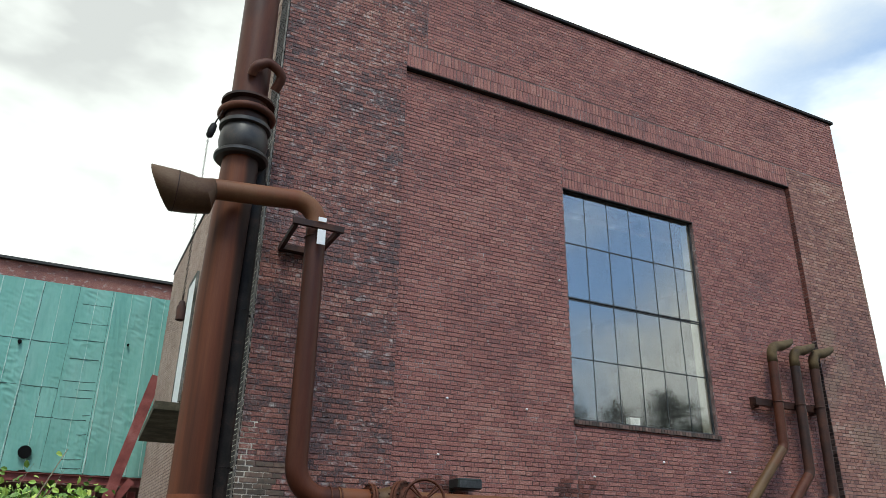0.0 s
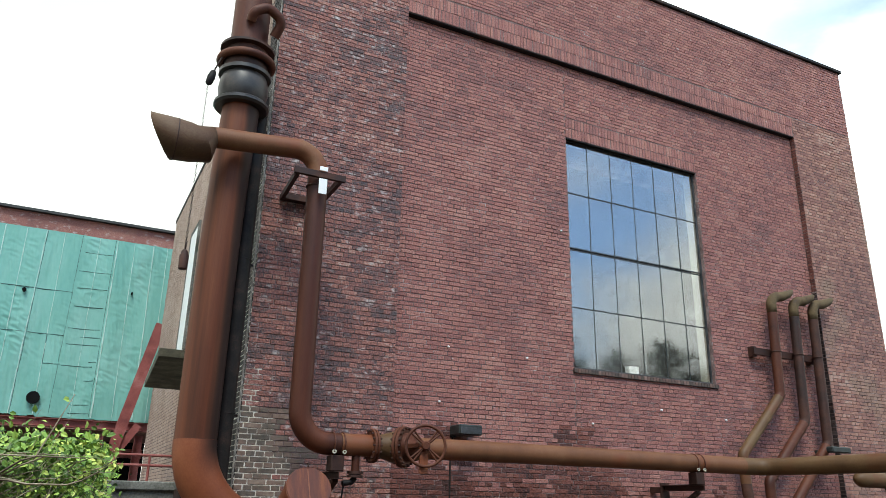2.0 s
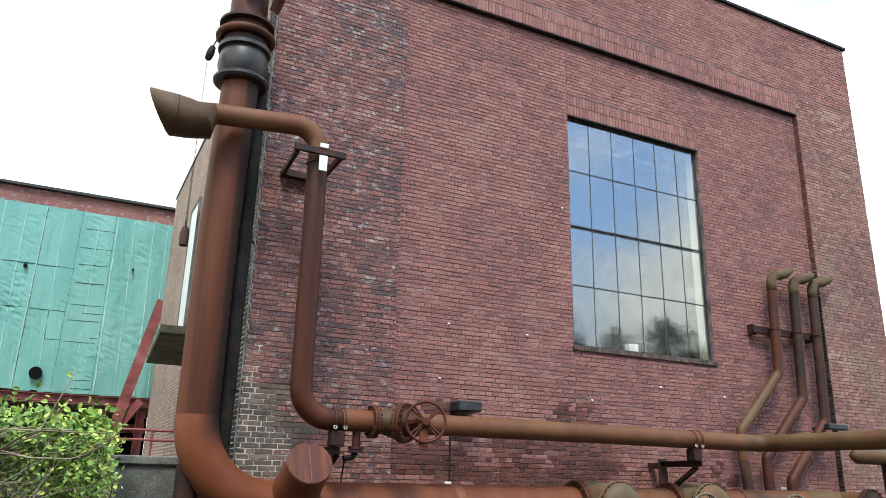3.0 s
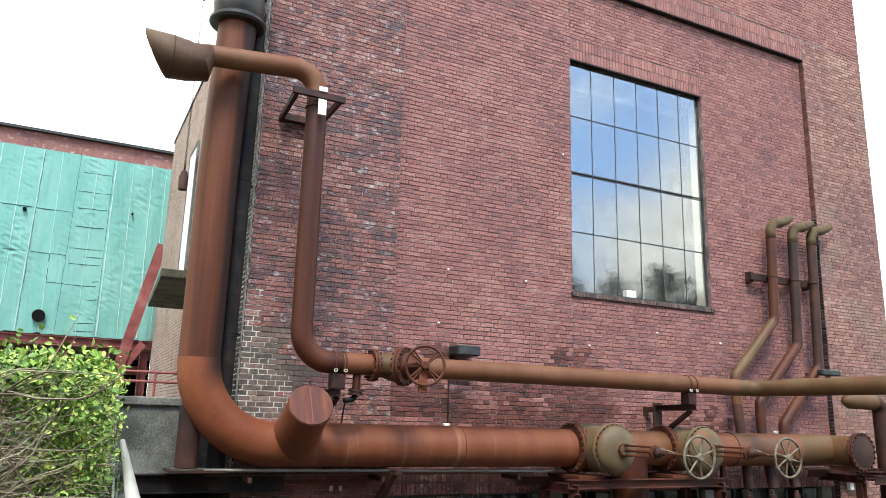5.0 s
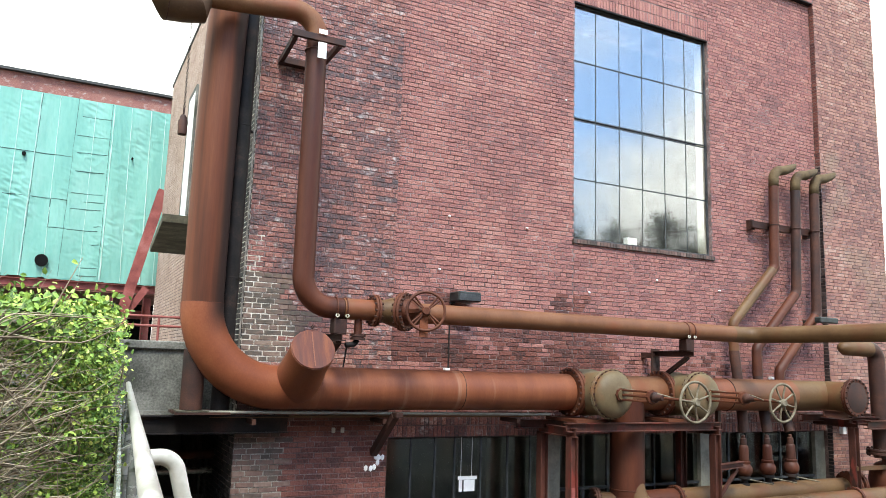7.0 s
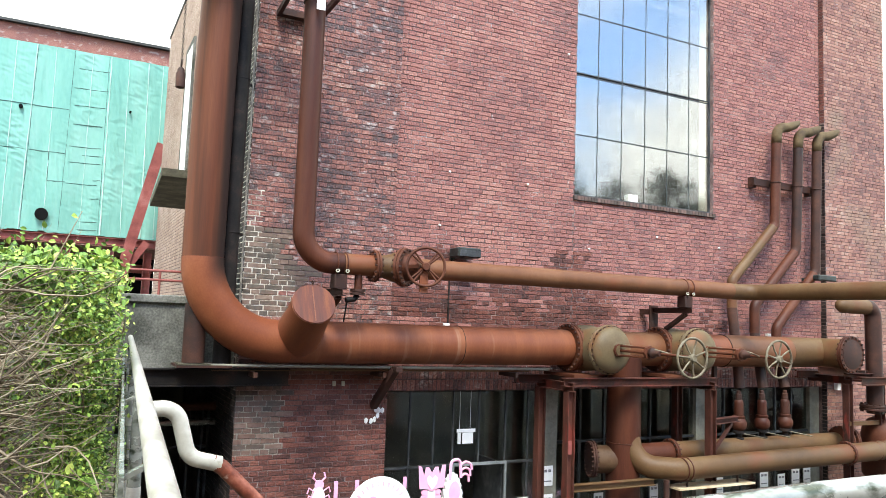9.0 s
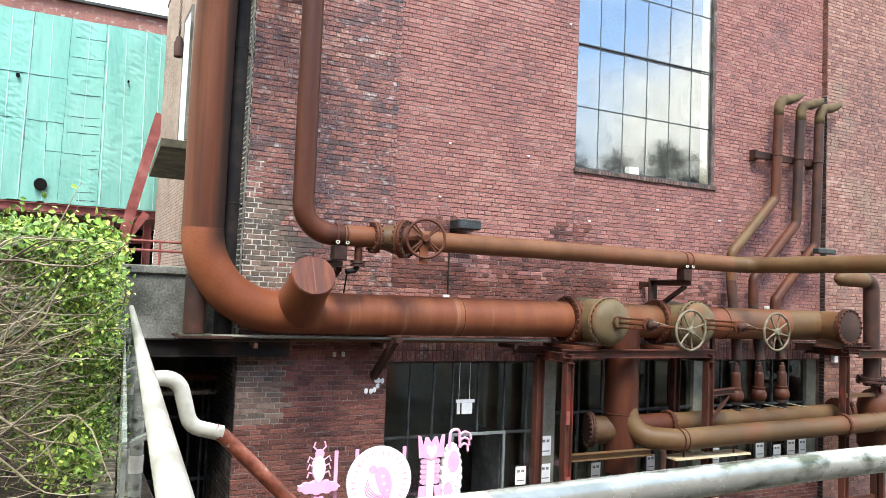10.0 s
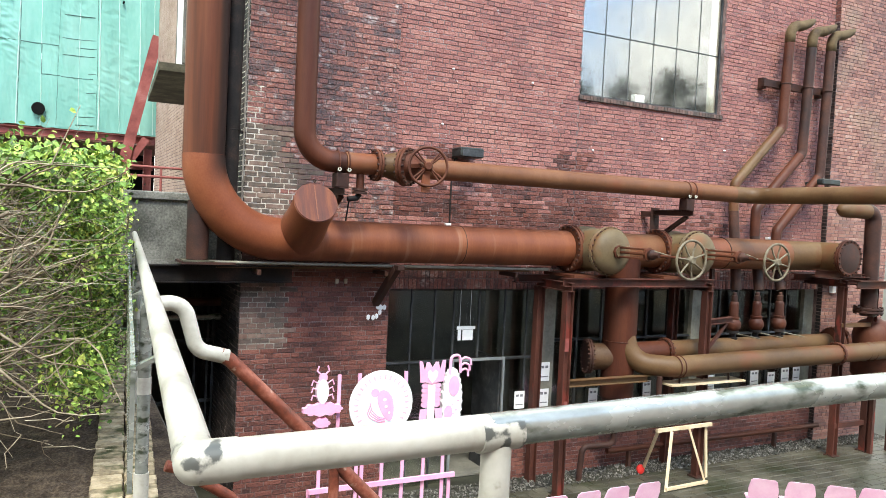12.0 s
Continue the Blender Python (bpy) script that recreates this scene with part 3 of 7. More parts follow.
front = structure("wall_front", box(box(box(box(box(box(box(box(B(), WX0, RX0, WY, WY + 0.5, 0, TOP), RX1, WX1, WY, WY + 0.5, 0, TOP), RX0, RX1, WY, WY + 0.5, RTOP, TOP),
    RX0, OX0, RY, RY + 0.37, GZ, RTOP), OX1, RX1, RY, RY + 0.37, GZ, RTOP), OX0, OX1, RY, RY + 0.37, OZ1, RTOP), OX0, OX1, RY, RY + 0.37, GZ, OZ0), 7.02, RX1, RY, RY + 0.3, 0, 0.95),
    M_MORTAR, "tall red brick hall front with a sunk panel")
WING, STEP = 12.45, 13.2  # eaves of the lower part behind, and where it begins
wall_left = structure("wall_left", box(box(B(), WX0, WX0 + 0.4, WY + 0.502, STEP, 0, TOP), WX0, WX0 + 0.4, STEP + 0.001, BACK, 0, WING), M_MORTAR, "weathered pale brick side wall of the hall")
wall_right = structure("wall_right", box(box(B(), WX1 - 0.4, WX1, WY + 0.502, STEP, 0, TOP), WX1 - 0.4, WX1, STEP + 0.001, BACK, 0, WING), M_MORTAR, "brick side wall of the hall")
wall_back = structure("wall_back", box(box(B(), WX0 + 0.402, WX1 - 0.402, BACK - 0.4, BACK, 0, WING), WX0 + 0.402, WX1 - 0.402, STEP - 0.3, STEP - 0.002, WING - 0.3, TOP), M_MORTAR, "brick back walls of the hall")
structure("roof", box(box(B(), WX0 - 0.02, WX1 + 0.02, WY + 0.3, STEP + 0.02, TOP + 0.002, TOP + 0.10), WX0 - 0.03, WX1 + 0.03, STEP + 0.022, BACK + 0.05, WING + 0.002, WING + 0.09), M_ROOF, "flat felt roofs of the hall")
structure("trim_eaves", box(B(), WX0 - 0.06, WX1 + 0.07, WY - 0.07, WY + 0.295, TOP + 0.002, TOP + 0.085, 0.01), M_BLACK, "thin dark metal coping along the roof edge")
structure("floor", box(B(), WX0 + 0.41, WX1 - 0.41, WY + 0.52, BACK - 0.41, 0.002, 0.03), M_ROOM, "dark concrete floor inside the hall")
structure("ceiling", box(B(), WX0 + 0.41, WX1 - 0.41, WY + 0.52, BACK - 0.41, 4.1, 4.35), M_ROOM, "concrete floor slab inside the hall")
# inner wall that closes the lit ground floor
structure("wall_inner", box(B(), WX0 + 0.41, WX1 - 0.41, 15.0, 15.2, 0.032, 4.098), M_ROOM, "plain grey wall inside the hall")


def on_front(y):
    return lambda u, v, out: (u, y - out, v)


def on_left(x):
    return lambda u, v, out: (x - out, u, v)


def soldiers(u0, u1, v0, h, rng):
    """Upright bricks side by side."""
    out, u = [], u0
    while u < u1 - 0.03:
        w = min(0.066, u1 - u)
        out.append((u, v0, w, h))
        u += 0.066 + JOINT
    return out


for x1, z0, z1 in ((3.05, 4.1, 5.1), (2.78, 5.103, 5.6), (2.52, 5.603, 6.3), (3.0, 2.45, 3.35)):  # joints that were pointed anew with lime
    part("pointing", box(B(), WX0 + 0.002, x1, WY - 0.003, WY + 0.002, z0, z1), M_MORTAR_LIGHT if z0 > 4 else M_MORTAR_DULL, front, "pale lime pointing")
PICK = (WX0, 3.72, 4.42, 6.02)  # the stretch of wall whose bricks are single objects
dark, red, singles = [], [], []
for b in bonded(WX0, RX0, 0, RTOP + 0.52, rng):
    (singles if PICK[0] - 0.01 <= b[0] and b[0] + b[2] <= PICK[1] and PICK[2] <= b[1] <= PICK[3] and b[3] > 0.06 else dark).append(b)
dark += bonded(WX0, RX0 + 0.4, RTOP + 0.52, TOP, rng)
brick_sheet("bricks", bonded(RX0 + 0.4 + JOINT, WX1, RTOP + 0.52, TOP, rng), on_front(WY), M_BRICK, front, "red bricks below the roof edge", rng)
brick_sheet("bricks", bonded(RX1, WX1, 0, RTOP + 0.52, rng), on_front(WY), M_BRICK_GREY, front, "faded greyish red bricks of the pier", rng)
# Pier bricks below 3.7 m take a deeper red.
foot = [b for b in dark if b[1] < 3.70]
brick_sheet("bricks", [b for b in dark if b[1] >= 3.70], on_front(WY), M_BRICK_DARK, front, "sooty red brown bricks of the piers", rng)
brick_sheet("bricks", [b for b in foot if b[0] < 2.92 and b[1] > 2.45], on_front(WY), M_BRICK_FOOT, front, "grey brown bricks at the foot of the corner", rng)
brick_sheet("bricks", [b for b in foot if not (b[0] < 2.92 and b[1] > 2.45)], on_front(WY), M_BRICK_DEEP, front, "darker red bricks below the pipes", rng)
band = soldiers(RX0, RX1, RTOP + 0.003, 0.25, rng) + soldiers(RX0 + 0.03, RX1, RTOP + 0.263, 0.25, rng)
brick_sheet("bricks", band, on_front(WY), M_BRICK, front, "upright bricks over the sunk panel", rng)
for rect in ((RX0, OX0, GZ + 0.38, RTOP), (OX1, RX1, GZ + 0.38, RTOP), (OX0, OX1, OZ1 + 0.45, RTOP), (OX0, OX1, GZ + 0.38, OZ0 - 0.01), (7.02, RX1, 0, 0.95)):
    red += bonded(*rect, rng)


def is_deep_red(u, v):
    """Whether a brick is darker: between the pipes, near the ground and in patches of the wall."""
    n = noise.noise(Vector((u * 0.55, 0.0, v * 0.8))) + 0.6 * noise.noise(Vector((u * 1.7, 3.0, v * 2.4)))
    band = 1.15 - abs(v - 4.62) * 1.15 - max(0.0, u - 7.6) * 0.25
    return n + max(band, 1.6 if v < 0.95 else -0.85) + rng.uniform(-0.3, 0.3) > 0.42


deep_red = {b for b in red if is_deep_red(b[0], b[1])}
brick_sheet("bricks", [b for b in red if b not in deep_red], on_front(RY), M_BRICK, front, "red bricks of the sunk panel", rng)
brick_sheet("bricks", [b for b in red if b in deep_red], on_front(RY), M_BRICK_DEEP, front, "deep red bricks of the sunk panel", rng)
brick_sheet("bricks", soldiers(OX0, OX1, OZ1 + 0.003, 0.21, rng) + soldiers(OX0, OX1, OZ1 + 0.225, 0.21, rng), on_front(RY), M_BRICK, front, "upright bricks over the tall window", rng)
brick_sheet("bricks", soldiers(RX0, RX1, GZ, 0.17, rng) + soldiers(RX0, RX1, GZ + 0.185, 0.17, rng), on_front(RY), M_BRICK_DARK, front, "upright bricks over the glazed ground floor", rng)
# The reveal is near-black below 9.2 m and deep red above.
for z0, z1, m in ((0, 9.2, M_BRICK_BLACK), (9.21, RTOP, M_BRICK_DEEP)):
    brick_sheet("bricks", [(WY, v, 0.118, h) for _, v, _, h in bonded(0, 0.2, z0, z1, rng)], on_left(RX1), m, front, "dark brick reveal of the sunk panel", rng, 0.004)
brick_sheet("bricks", bonded(WY, WY + 0.7, 0.0, TOP, rng), on_left(WX0), M_BRICK_BLACK, wall_left, "sooty grey bricks of the side wall at the corner", rng)
# The deep shade of the passage is put into these bricks' colour.
brick_sheet("bricks", bonded(WY + 0.7 + JOINT, STEP, 0.0, 3.71, rng), on_left(WX0), M_BRICK_BLACK, wall_left, "passage bricks darkened for its deep shade", rng)
part("pointing", box(B(), WX0 - 0.003, WX0 + 0.002, WY + 0.002, WY + 0.7, 3.8, 12.0), M_MORTAR_LIGHT, wall_left, "pale lime pointing")
brick_sheet("bricks", bonded(WY + 0.7 + JOINT, STEP, 3.72, 9.4, rng), on_left(WX0), M_BRICK_PALE, wall_left, "pale bricks of the side wall near the corner", rng)
brick_sheet("bricks", bonded(WY + 0.7 + JOINT, STEP, 9.41, TOP, rng), on_left(WX0), M_BRICK_PALE, wall_left, "pale bricks high on the side wall", rng)
brick_sheet("bricks", bonded(STEP, BACK, 3.8, WING, rng), on_left(WX0), M_BRICK_PALE, wall_left, "pale weathered bricks of the side wall", rng)
structure("lining", box(box(B(), OX1 - 0.02, OX1 - 0.002, RY + 0.15, RY + 0.372, OZ0, OZ1), OX0 + 0.002, OX0 + 0.02, RY + 0.15, RY + 0.372, OZ0, OZ1), M_PALE, "cream painted inner reveal of the tall window")
# Thin dark strips added to deepen the shade under the recess heads.
panel_strip = thing("steel_lintel", (9.8, WY, RTOP), "dark strip for the recess shade over the panel", "lintel", "steel lintels")
part("angle", box(B(), RX0 + 0.002, RX1 - 0.002, WY + 0.004, RY - 0.002, RTOP - 0.022, RTOP - 0.002), M_BLACK, panel_strip)
window_strip = thing("steel_lintel", (9.9, RY, OZ1), "dark strip for the shade at the head of the tall window", "lintel", "steel lintels")
part("angle", box(B(), OX0 + 0.002, OX1 - 0.002, RY - 0.004, RY + 0.065, OZ1 - 0.025, OZ1 - 0.002), M_BLACK, window_strip)
# the brick edge below the tall window
brick_sheet("bricks", soldiers(OX0 - 0.03, OX1 + 0.03, OZ0 - 0.092, 0.075, rng), lambda u, v, out: (u, RY - 0.046 - out, v), M_BRICK_FOOT, front, "brick sill edge under the tall window", rng, 0.006)
structure("sill", box(B(), OX0 - 0.03, OX1 + 0.03, RY - 0.044, RY + 0.02, OZ0 - 0.095, OZ0 - 0.012), M_BRICK_BLACK, "near-black brick sill of the tall window")


def grid_window(name, x0, x1, z0, z1, cols, rows, y, heavy, glass_mat, label):
    w = thing(name, ((x0 + x1) / 2, y, z0), label, "window", kind="structure")
    fr = B()
    t = 0.035
    for a in (x0, x1 - t):
        box(fr, a, a + t, y - 0.02, y + 0.02, z0, z1)
    for a in (z0, z1 - t):
        box(fr, x0 + t, x1 - t, y - 0.02, y + 0.02, a, a + t)
    part("window_frame", fr, M_FRAME, w)
    xs = [x0 + (x1 - x0) * i / cols for i in range(cols + 1)]
    zs = [z0 + (z1 - z0) * i / rows for i in range(rows + 1)]
    for i in range(1, cols):
        part("glazing_bar", box(B(), xs[i] - 0.007, xs[i] + 0.007, y - 0.009, y + 0.009, z0 + t, z1 - t), M_FRAME, w)
    for j in range(1, rows):
        for d in ((-0.022, 0.022) if j == heavy else (0.0,)):  # the middle transom is a pair of sections
            part("transom", box(B(), x0 + t, x1 - t, y - 0.012, y + 0.012, zs[j] + d - 0.010, zs[j] + d + 0.010), M_FRAME, w)
    pr = random.Random(11)
    for i in range(cols):
        for j in range(rows):
            bm = box(B(), xs[i] + 0.008, xs[i + 1] - 0.008, y - 0.003, y + 0.003, zs[j] + (0.034 if j == heavy else 0.011), zs[j + 1] - (0.034 if j + 1 == heavy else 0.011))
            bmesh.ops.rotate(bm, verts=bm.verts, cent=((xs[i] + xs[i + 1]) / 2, y, (zs[j] + zs[j + 1]) / 2),
                             matrix=Euler((pr.uniform(-0.003, 0.003), 0, pr.uniform(-0.004, 0.004))).to_matrix())
            p = part("pane", bm, glass_mat, w)
            p.visible_shadow = False
    return w


grid_window("window_1", OX0, OX1, OZ0, OZ1, 6, 4, RY + 0.10, 2, M_GLASS, "tall steel window of twenty four panes mirroring clouds")

# courtyard, terrace
ground = structure("ground", box(B(), -600, 600, -600, 900, -0.3, -0.012), M_GROUND, "dark damp courtyard ground")
structure("terrace", box(box(B(), -14, 0.72, -14, 1.0, 0.0, 2.86), -14, 0.72, 1.004, 10.4, 0.0, 2.86), M_CONC, "raised concrete terrace behind the railing")


# Unseen wall added behind the terrace; it closes the place and cuts low skylight.
structure("wall_south", box(B(), -26.0, 13.0, -8.0, -7.4, 0.0, 12.0), M_BRICK_DARK, "unseen brick wall added behind the terrace to block low sky light")
# ---- pipework ----
def flange(parent, at, axis, R, r, thick=0.06, bolts=16, material=None, bolt_r=0.021):
    """A pair of bolted flange discs round a pipe."""
    at, axis = Vector(at), Vector(axis).normalized()
    bm = B()
    for s in (-1, 1):
        lathe(bm, at + axis * (s * thick * 0.52 - thick * 0.42), at + axis * (s * thick * 0.52 + thick * 0.42),
              [(0, r), (0, R - 0.006), (0.006, R), (thick * 0.84 - 0.006, R), (thick * 0.84, R - 0.006), (thick * 0.84, r)], 36)
    fl = part("flange", bm, material or M_RUST, parent, "bolted flange", 40)
    m = along(at, at + axis)
    mesh = None
    for k in range(bolts):
        a = 2 * math.pi * k / bolts
        place = m @ Vector((math.cos(a) * (R - bolt_r * 1.5), math.sin(a) * (R - bolt_r * 1.5), 0))
        if mesh is None:
            b = B()
            bmesh.ops.create_cone(b, cap_ends=True, segments=6, radius1=bolt_r, radius2=bolt_r, depth=thick * 2.0 + 0.05)
            mesh = bpy.data.meshes.new("bolt")
            b.to_mesh(mesh)
            b.free()
            mesh.materials.append(M_RUST_DARK)
        o = new("bolt", mesh)
        o.parent = fl
        o.matrix_basis = Matrix.Translation(-ORIGIN[fl.name]) @ Matrix.Translation(place) @ m.to_quaternion().to_matrix().to_4x4()
    return fl


def handwheel(parent, at, axis, R, spokes, material, rim=0.022, angle=0.0):
    at, axis = Vector(at), Vector(axis).normalized()
    wheel = part("handwheel", torus(B(), at, axis, R, rim), material, parent, "spoked handwheel", 60)
    m = along(at, at + axis)
    turns = [angle + 2 * math.pi * k / spokes for k in range(spokes)] if not isinstance(angle, tuple) else [a + math.pi / 2 * k for k in range(spokes // 2) for a in angle]
    for a in turns:
        d = Vector((math.cos(a), math.sin(a), 0))
        part("spoke", tube(B(), [m @ (d * 0.04), m @ (d * R * 0.5 + Vector((0, 0, 0.012))), m @ (d * R)], 0.014, 8), material, wheel, smooth=60)
    part("hub", lathe(B(), at - axis * 0.05, at + axis * 0.05, [(0, 0.045), (0.02, 0.06), (0.08, 0.06), (0.1, 0.035)], 16), material, wheel, smooth=40)
    return wheel


BY, BZ, BR = 10.35, 4.115, 0.30   # axis and radius of the great pipe
BX, LX = 1.72, 1.645  # head and foot of the riser
main = thing("steam_pipe", (BX, BY, 3.8), "great rusted steam pipe bending from upright to level along the hall", "pipe")
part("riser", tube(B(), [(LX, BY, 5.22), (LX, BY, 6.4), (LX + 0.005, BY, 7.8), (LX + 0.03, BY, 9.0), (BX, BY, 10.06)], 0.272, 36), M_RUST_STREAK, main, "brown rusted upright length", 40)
elbow_line = bend([(LX, BY, 5.214), (LX, BY, BZ), (2.86, BY, BZ)], 1.09, 14)
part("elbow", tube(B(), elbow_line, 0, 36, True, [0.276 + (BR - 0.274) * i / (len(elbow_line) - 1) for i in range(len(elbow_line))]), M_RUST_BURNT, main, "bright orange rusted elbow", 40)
part("weld_seam", torus(B(), (LX, BY, 5.217), (0, 0, 1), 0.274, 0.004, 36, 6), M_RUST, main, smooth=60)
part("level_length", tube(B(), [(x, BY, BZ) for x in (2.862, 4.2, 5.5, 6.6, 7.62)], BR, 32), M_RUST_BRIGHT, main, "level length with orange and brown rust", 40)
part("weld_seam", torus(B(), (5.55, BY, BZ), (1, 0, 0), BR + 0.001, 0.006, 36, 6), M_RUST_DARK, main, smooth=60)
# capped branch towards the eye
cap0, cap1 = Vector((2.99, BY + 0.02, 4.16)), Vector((2.934, 9.45, 4.64))
part("capped_branch", tube(B(), [cap0, cap0.lerp(cap1, 0.35), cap0.lerp(cap1, 0.6), cap1], 0, 32, True, [0.34, 0.315, 0.292, 0.290]), M_RUST_BRIGHT, main, "short branch pipe", 40)
ax = (cap1 - cap0).normalized()
cap = part("end_cap", lathe(B(), cap1 - ax * 0.0, cap1 + ax * 0.05, [(0.002, 0.284), (0.012, 0.284), (0.018, 0.278)], 36), M_CAP, main, "dark rusted round end plate with pale streak", 40)
side = Vector((1, 0, 0)) - ax * ax.x
downw = ax.cross(side).normalized()
part("drip_streak", bar(B(), cap1 + ax * 0.0195 - downw * 0.25, cap1 + ax * 0.0195 + downw * 0.25, 0.013, 0.004, ax), M_RUST_BRIGHT, main, "pale vertical drip streak")
part("lifting_eye", torus(B(), cap1 + Vector((0, 0.1, 0.29)), (1, 0.2, 0), 0.022, 0.007, 14, 6), M_RUST_DARK, main, smooth=60)
# two gate valves
flange(main, (7.70, BY, BZ), (1, 0, 0), 0.40, BR - 0.01, 0.06, 24, M_RUST)
flange(main, (9.66, BY, BZ), (1, 0, 0), 0.40, BR - 0.01, 0.06, 24, M_RUST)
part("level_length", tube(B(), [(8.42, BY, BZ), (9.62, BY, BZ)], BR, 32), M_RUST_BROWN, main, "short length between the valves", 40)
part("level_length", tube(B(), [(10.4, BY, BZ), (11.25, BY, BZ)], BR, 32), M_RUST_BRIGHT, main, "orange brown level length", 40)
part("level_length", tube(B(), [(11.252, BY, BZ), (12.0, BY, BZ), (13.0, BY, BZ)], BR, 32), M_RUST_BROWN, main, "brown level length", 40)
part("level_length", tube(B(), [(13.002, BY, BZ), (13.8, BY, BZ), (14.44, BY, BZ)], BR, 32), M_RUST_OLIVE, main, "olive brown level length", 40)
part("weld_seam", torus(B(), (11.25, BY, BZ), (1, 0, 0), BR + 0.003, 0.010, 36, 6), M_RUST_DARK, main, smooth=60)
for vx, wx in ((8.05, 8.14), (10.0, 9.95)):
    valve = thing("gate_valve", (vx, BY, 3.7), "olive cast gate valve with long spindle and spoked handwheel", "valve", "gate valves on the steam pipe")
    part("body", tube(B(), [(vx - 0.31, BY, BZ), (vx - 0.25, BY, BZ), (vx - 0.1, BY, BZ), (vx + 0.1, BY, BZ), (vx + 0.25, BY, BZ), (vx + 0.36, BY, BZ)], 0, 32, True, [0.31, 0.33, 0.39, 0.39, 0.34, 0.31]), M_VALVE, valve, smooth=50)
    part("bonnet", lathe(B(), (vx, BY, BZ), (vx, 9.0, BZ), [(0, 0.36), (0.56, 0.365), (0.60, 0.365)], 36), M_VALVE, valve, smooth=40)
    flange(valve, (vx, 9.73, BZ), (0, 1, 0), 0.405, 0.2, 0.035, 26, M_VALVE, 0.018)
    part("dome", lathe(B(), (vx, 9.71, BZ), (vx, 9.0, BZ), [(0, 0.365)] + [(0.21 * math.sin(a), 0.365 * math.cos(a) ** 0.8 + 0.02) for a in (0.2, 0.4, 0.6, 0.8, 1.0, 1.2, 1.35)] + [(0.22, 0.09), (0.27, 0.085), (0.27, 0.05)], 36), M_VALVE, valve, smooth=50)
    for dz in (-0.075, 0.075):
        part("yoke_bar", bar(B(), (vx, 9.47, BZ + dz), (vx, 8.78, BZ + dz), 0.05, 0.032, bevel=0.006), M_RUST, valve)
    for yy in (9.48, 8.78):
        part("yoke_plate", lathe(B(), (vx, yy + 0.03, BZ), (vx, yy - 0.03, BZ), [(0, 0.03), (0, 0.11), (0.05, 0.11), (0.06, 0.05)], 8), M_RUST, valve, smooth=40)
    part("packing_nut", lathe(B(), (vx, 8.75, BZ), (vx, 8.52, BZ), [(0, 0.075), (0.06, 0.08), (0.10, 0.05), (0.2, 0.04)], 12), M_RUST_DARK, valve, smooth=40)
    part("spindle", tube(B(), [(vx, 9.5, BZ), (vx, 8.8, BZ), (wx, 8.0, BZ - 0.02)], 0.022, 10), M_RUST, valve, smooth=50)
    part("guide_rod", tube(B(), [(vx, 9.46, BZ + 0.10), (vx, 8.62, BZ + 0.05), (wx, 8.35, BZ - 0.01)], 0.012, 8), M_WHEEL, valve, smooth=50)
    handwheel(valve, (wx, 8.0, BZ - 0.030), (0, 1, 0), 0.285, 8 if vx > 9 else 7, M_WHEEL, 0.019, 0.25 if vx > 9 else 0.1)
# blind end towards the eye
part("blind_branch", tube(B(), [(14.12, BY, BZ), (14.12, 9.74, BZ)], 0.30, 32), M_RUST_OLIVE, main, "short branch with a blind flange", 40)
flange(main, (14.12, 9.68, BZ), (0, 1, 0), 0.37, 0.1, 0.05, 20, M_RUST, 0.02)
part("blind_plate", lathe(B(), (14.12, 9.66, BZ), (14.12, 9.62, BZ), [(0, 0.29), (0.03, 0.29), (0.034, 0.28)], 32), M_RUST_DARK, main, "dark blind plate", 40)

# upper fittings of the great pipe
part("joint_flange", lathe(B(), (BX, BY, 10.06), (BX, BY, 10.3), [(0, BR), (0.0, 0.38), (0.03, 0.41), (0.07, 0.41), (0.1, 0.38), (0.1, 0.33)], 36), M_IRON, main, "dark flange", 40)
part("expansion_joint", lathe(B(), (BX, BY, 10.16), (BX, BY, 10.8), [(0, 0.31), (0.08, 0.35), (0.2, 0.375), (0.34, 0.36), (0.44, 0.33)], 36), M_IRON, main, "black bulging expansion joint", 40)
part("joint_flange", lathe(B(), (BX, BY, 10.6), (BX, BY, 10.8), [(0, 0.33), (0.01, 0.39), (0.07, 0.39), (0.08, 0.33)], 36), M_IRON, main, "dark flange", 40)
part("collar", lathe(B(), (BX, BY, 10.68), (BX, BY, 11.2), [(0, 0.32), (0.02, 0.33), (0.30, 0.33), (0.40, 0.31)], 36), M_RUST_DARK, main, smooth=40)
part("ring_pipe", torus(B(), (BX, BY, 10.86), (0, 0, 1), 0.39, 0.06, 40, 12), M_RUST, main, "ring of bent pipe", 60)
part("joint_flange", lathe(B(), (BX, BY, 11.05), (BX, BY, 11.2), [(0, 0.32), (0.01, 0.41), (0.05, 0.41), (0.06, 0.32)], 36), M_RUST_DARK, main, "dark flange", 40)
part("riser", tube(B(), [(BX, BY, z) for z in (11.1, 12.2, 13.4, 14.6, 16.0)], 0.28, 32), M_RUST_RED, main, "dark rusted upper length", 40)
loop = bend([(1.663, 10.05, 11.462), (1.671, 9.95, 11.567), (1.887, 9.95, 11.707), (2.139, 10.0, 11.573), (2.058, 10.15, 11.343)], 0.14, 6)
part("relief_pipe", tube(B(), loop, 0.078, 16), M_RUST, main, "small bent relief pipe", 50)
leg = thing("pipe_support", (1.62, BY + 0.1, 3.8), "rusted round support stub under the steam pipe", "support")
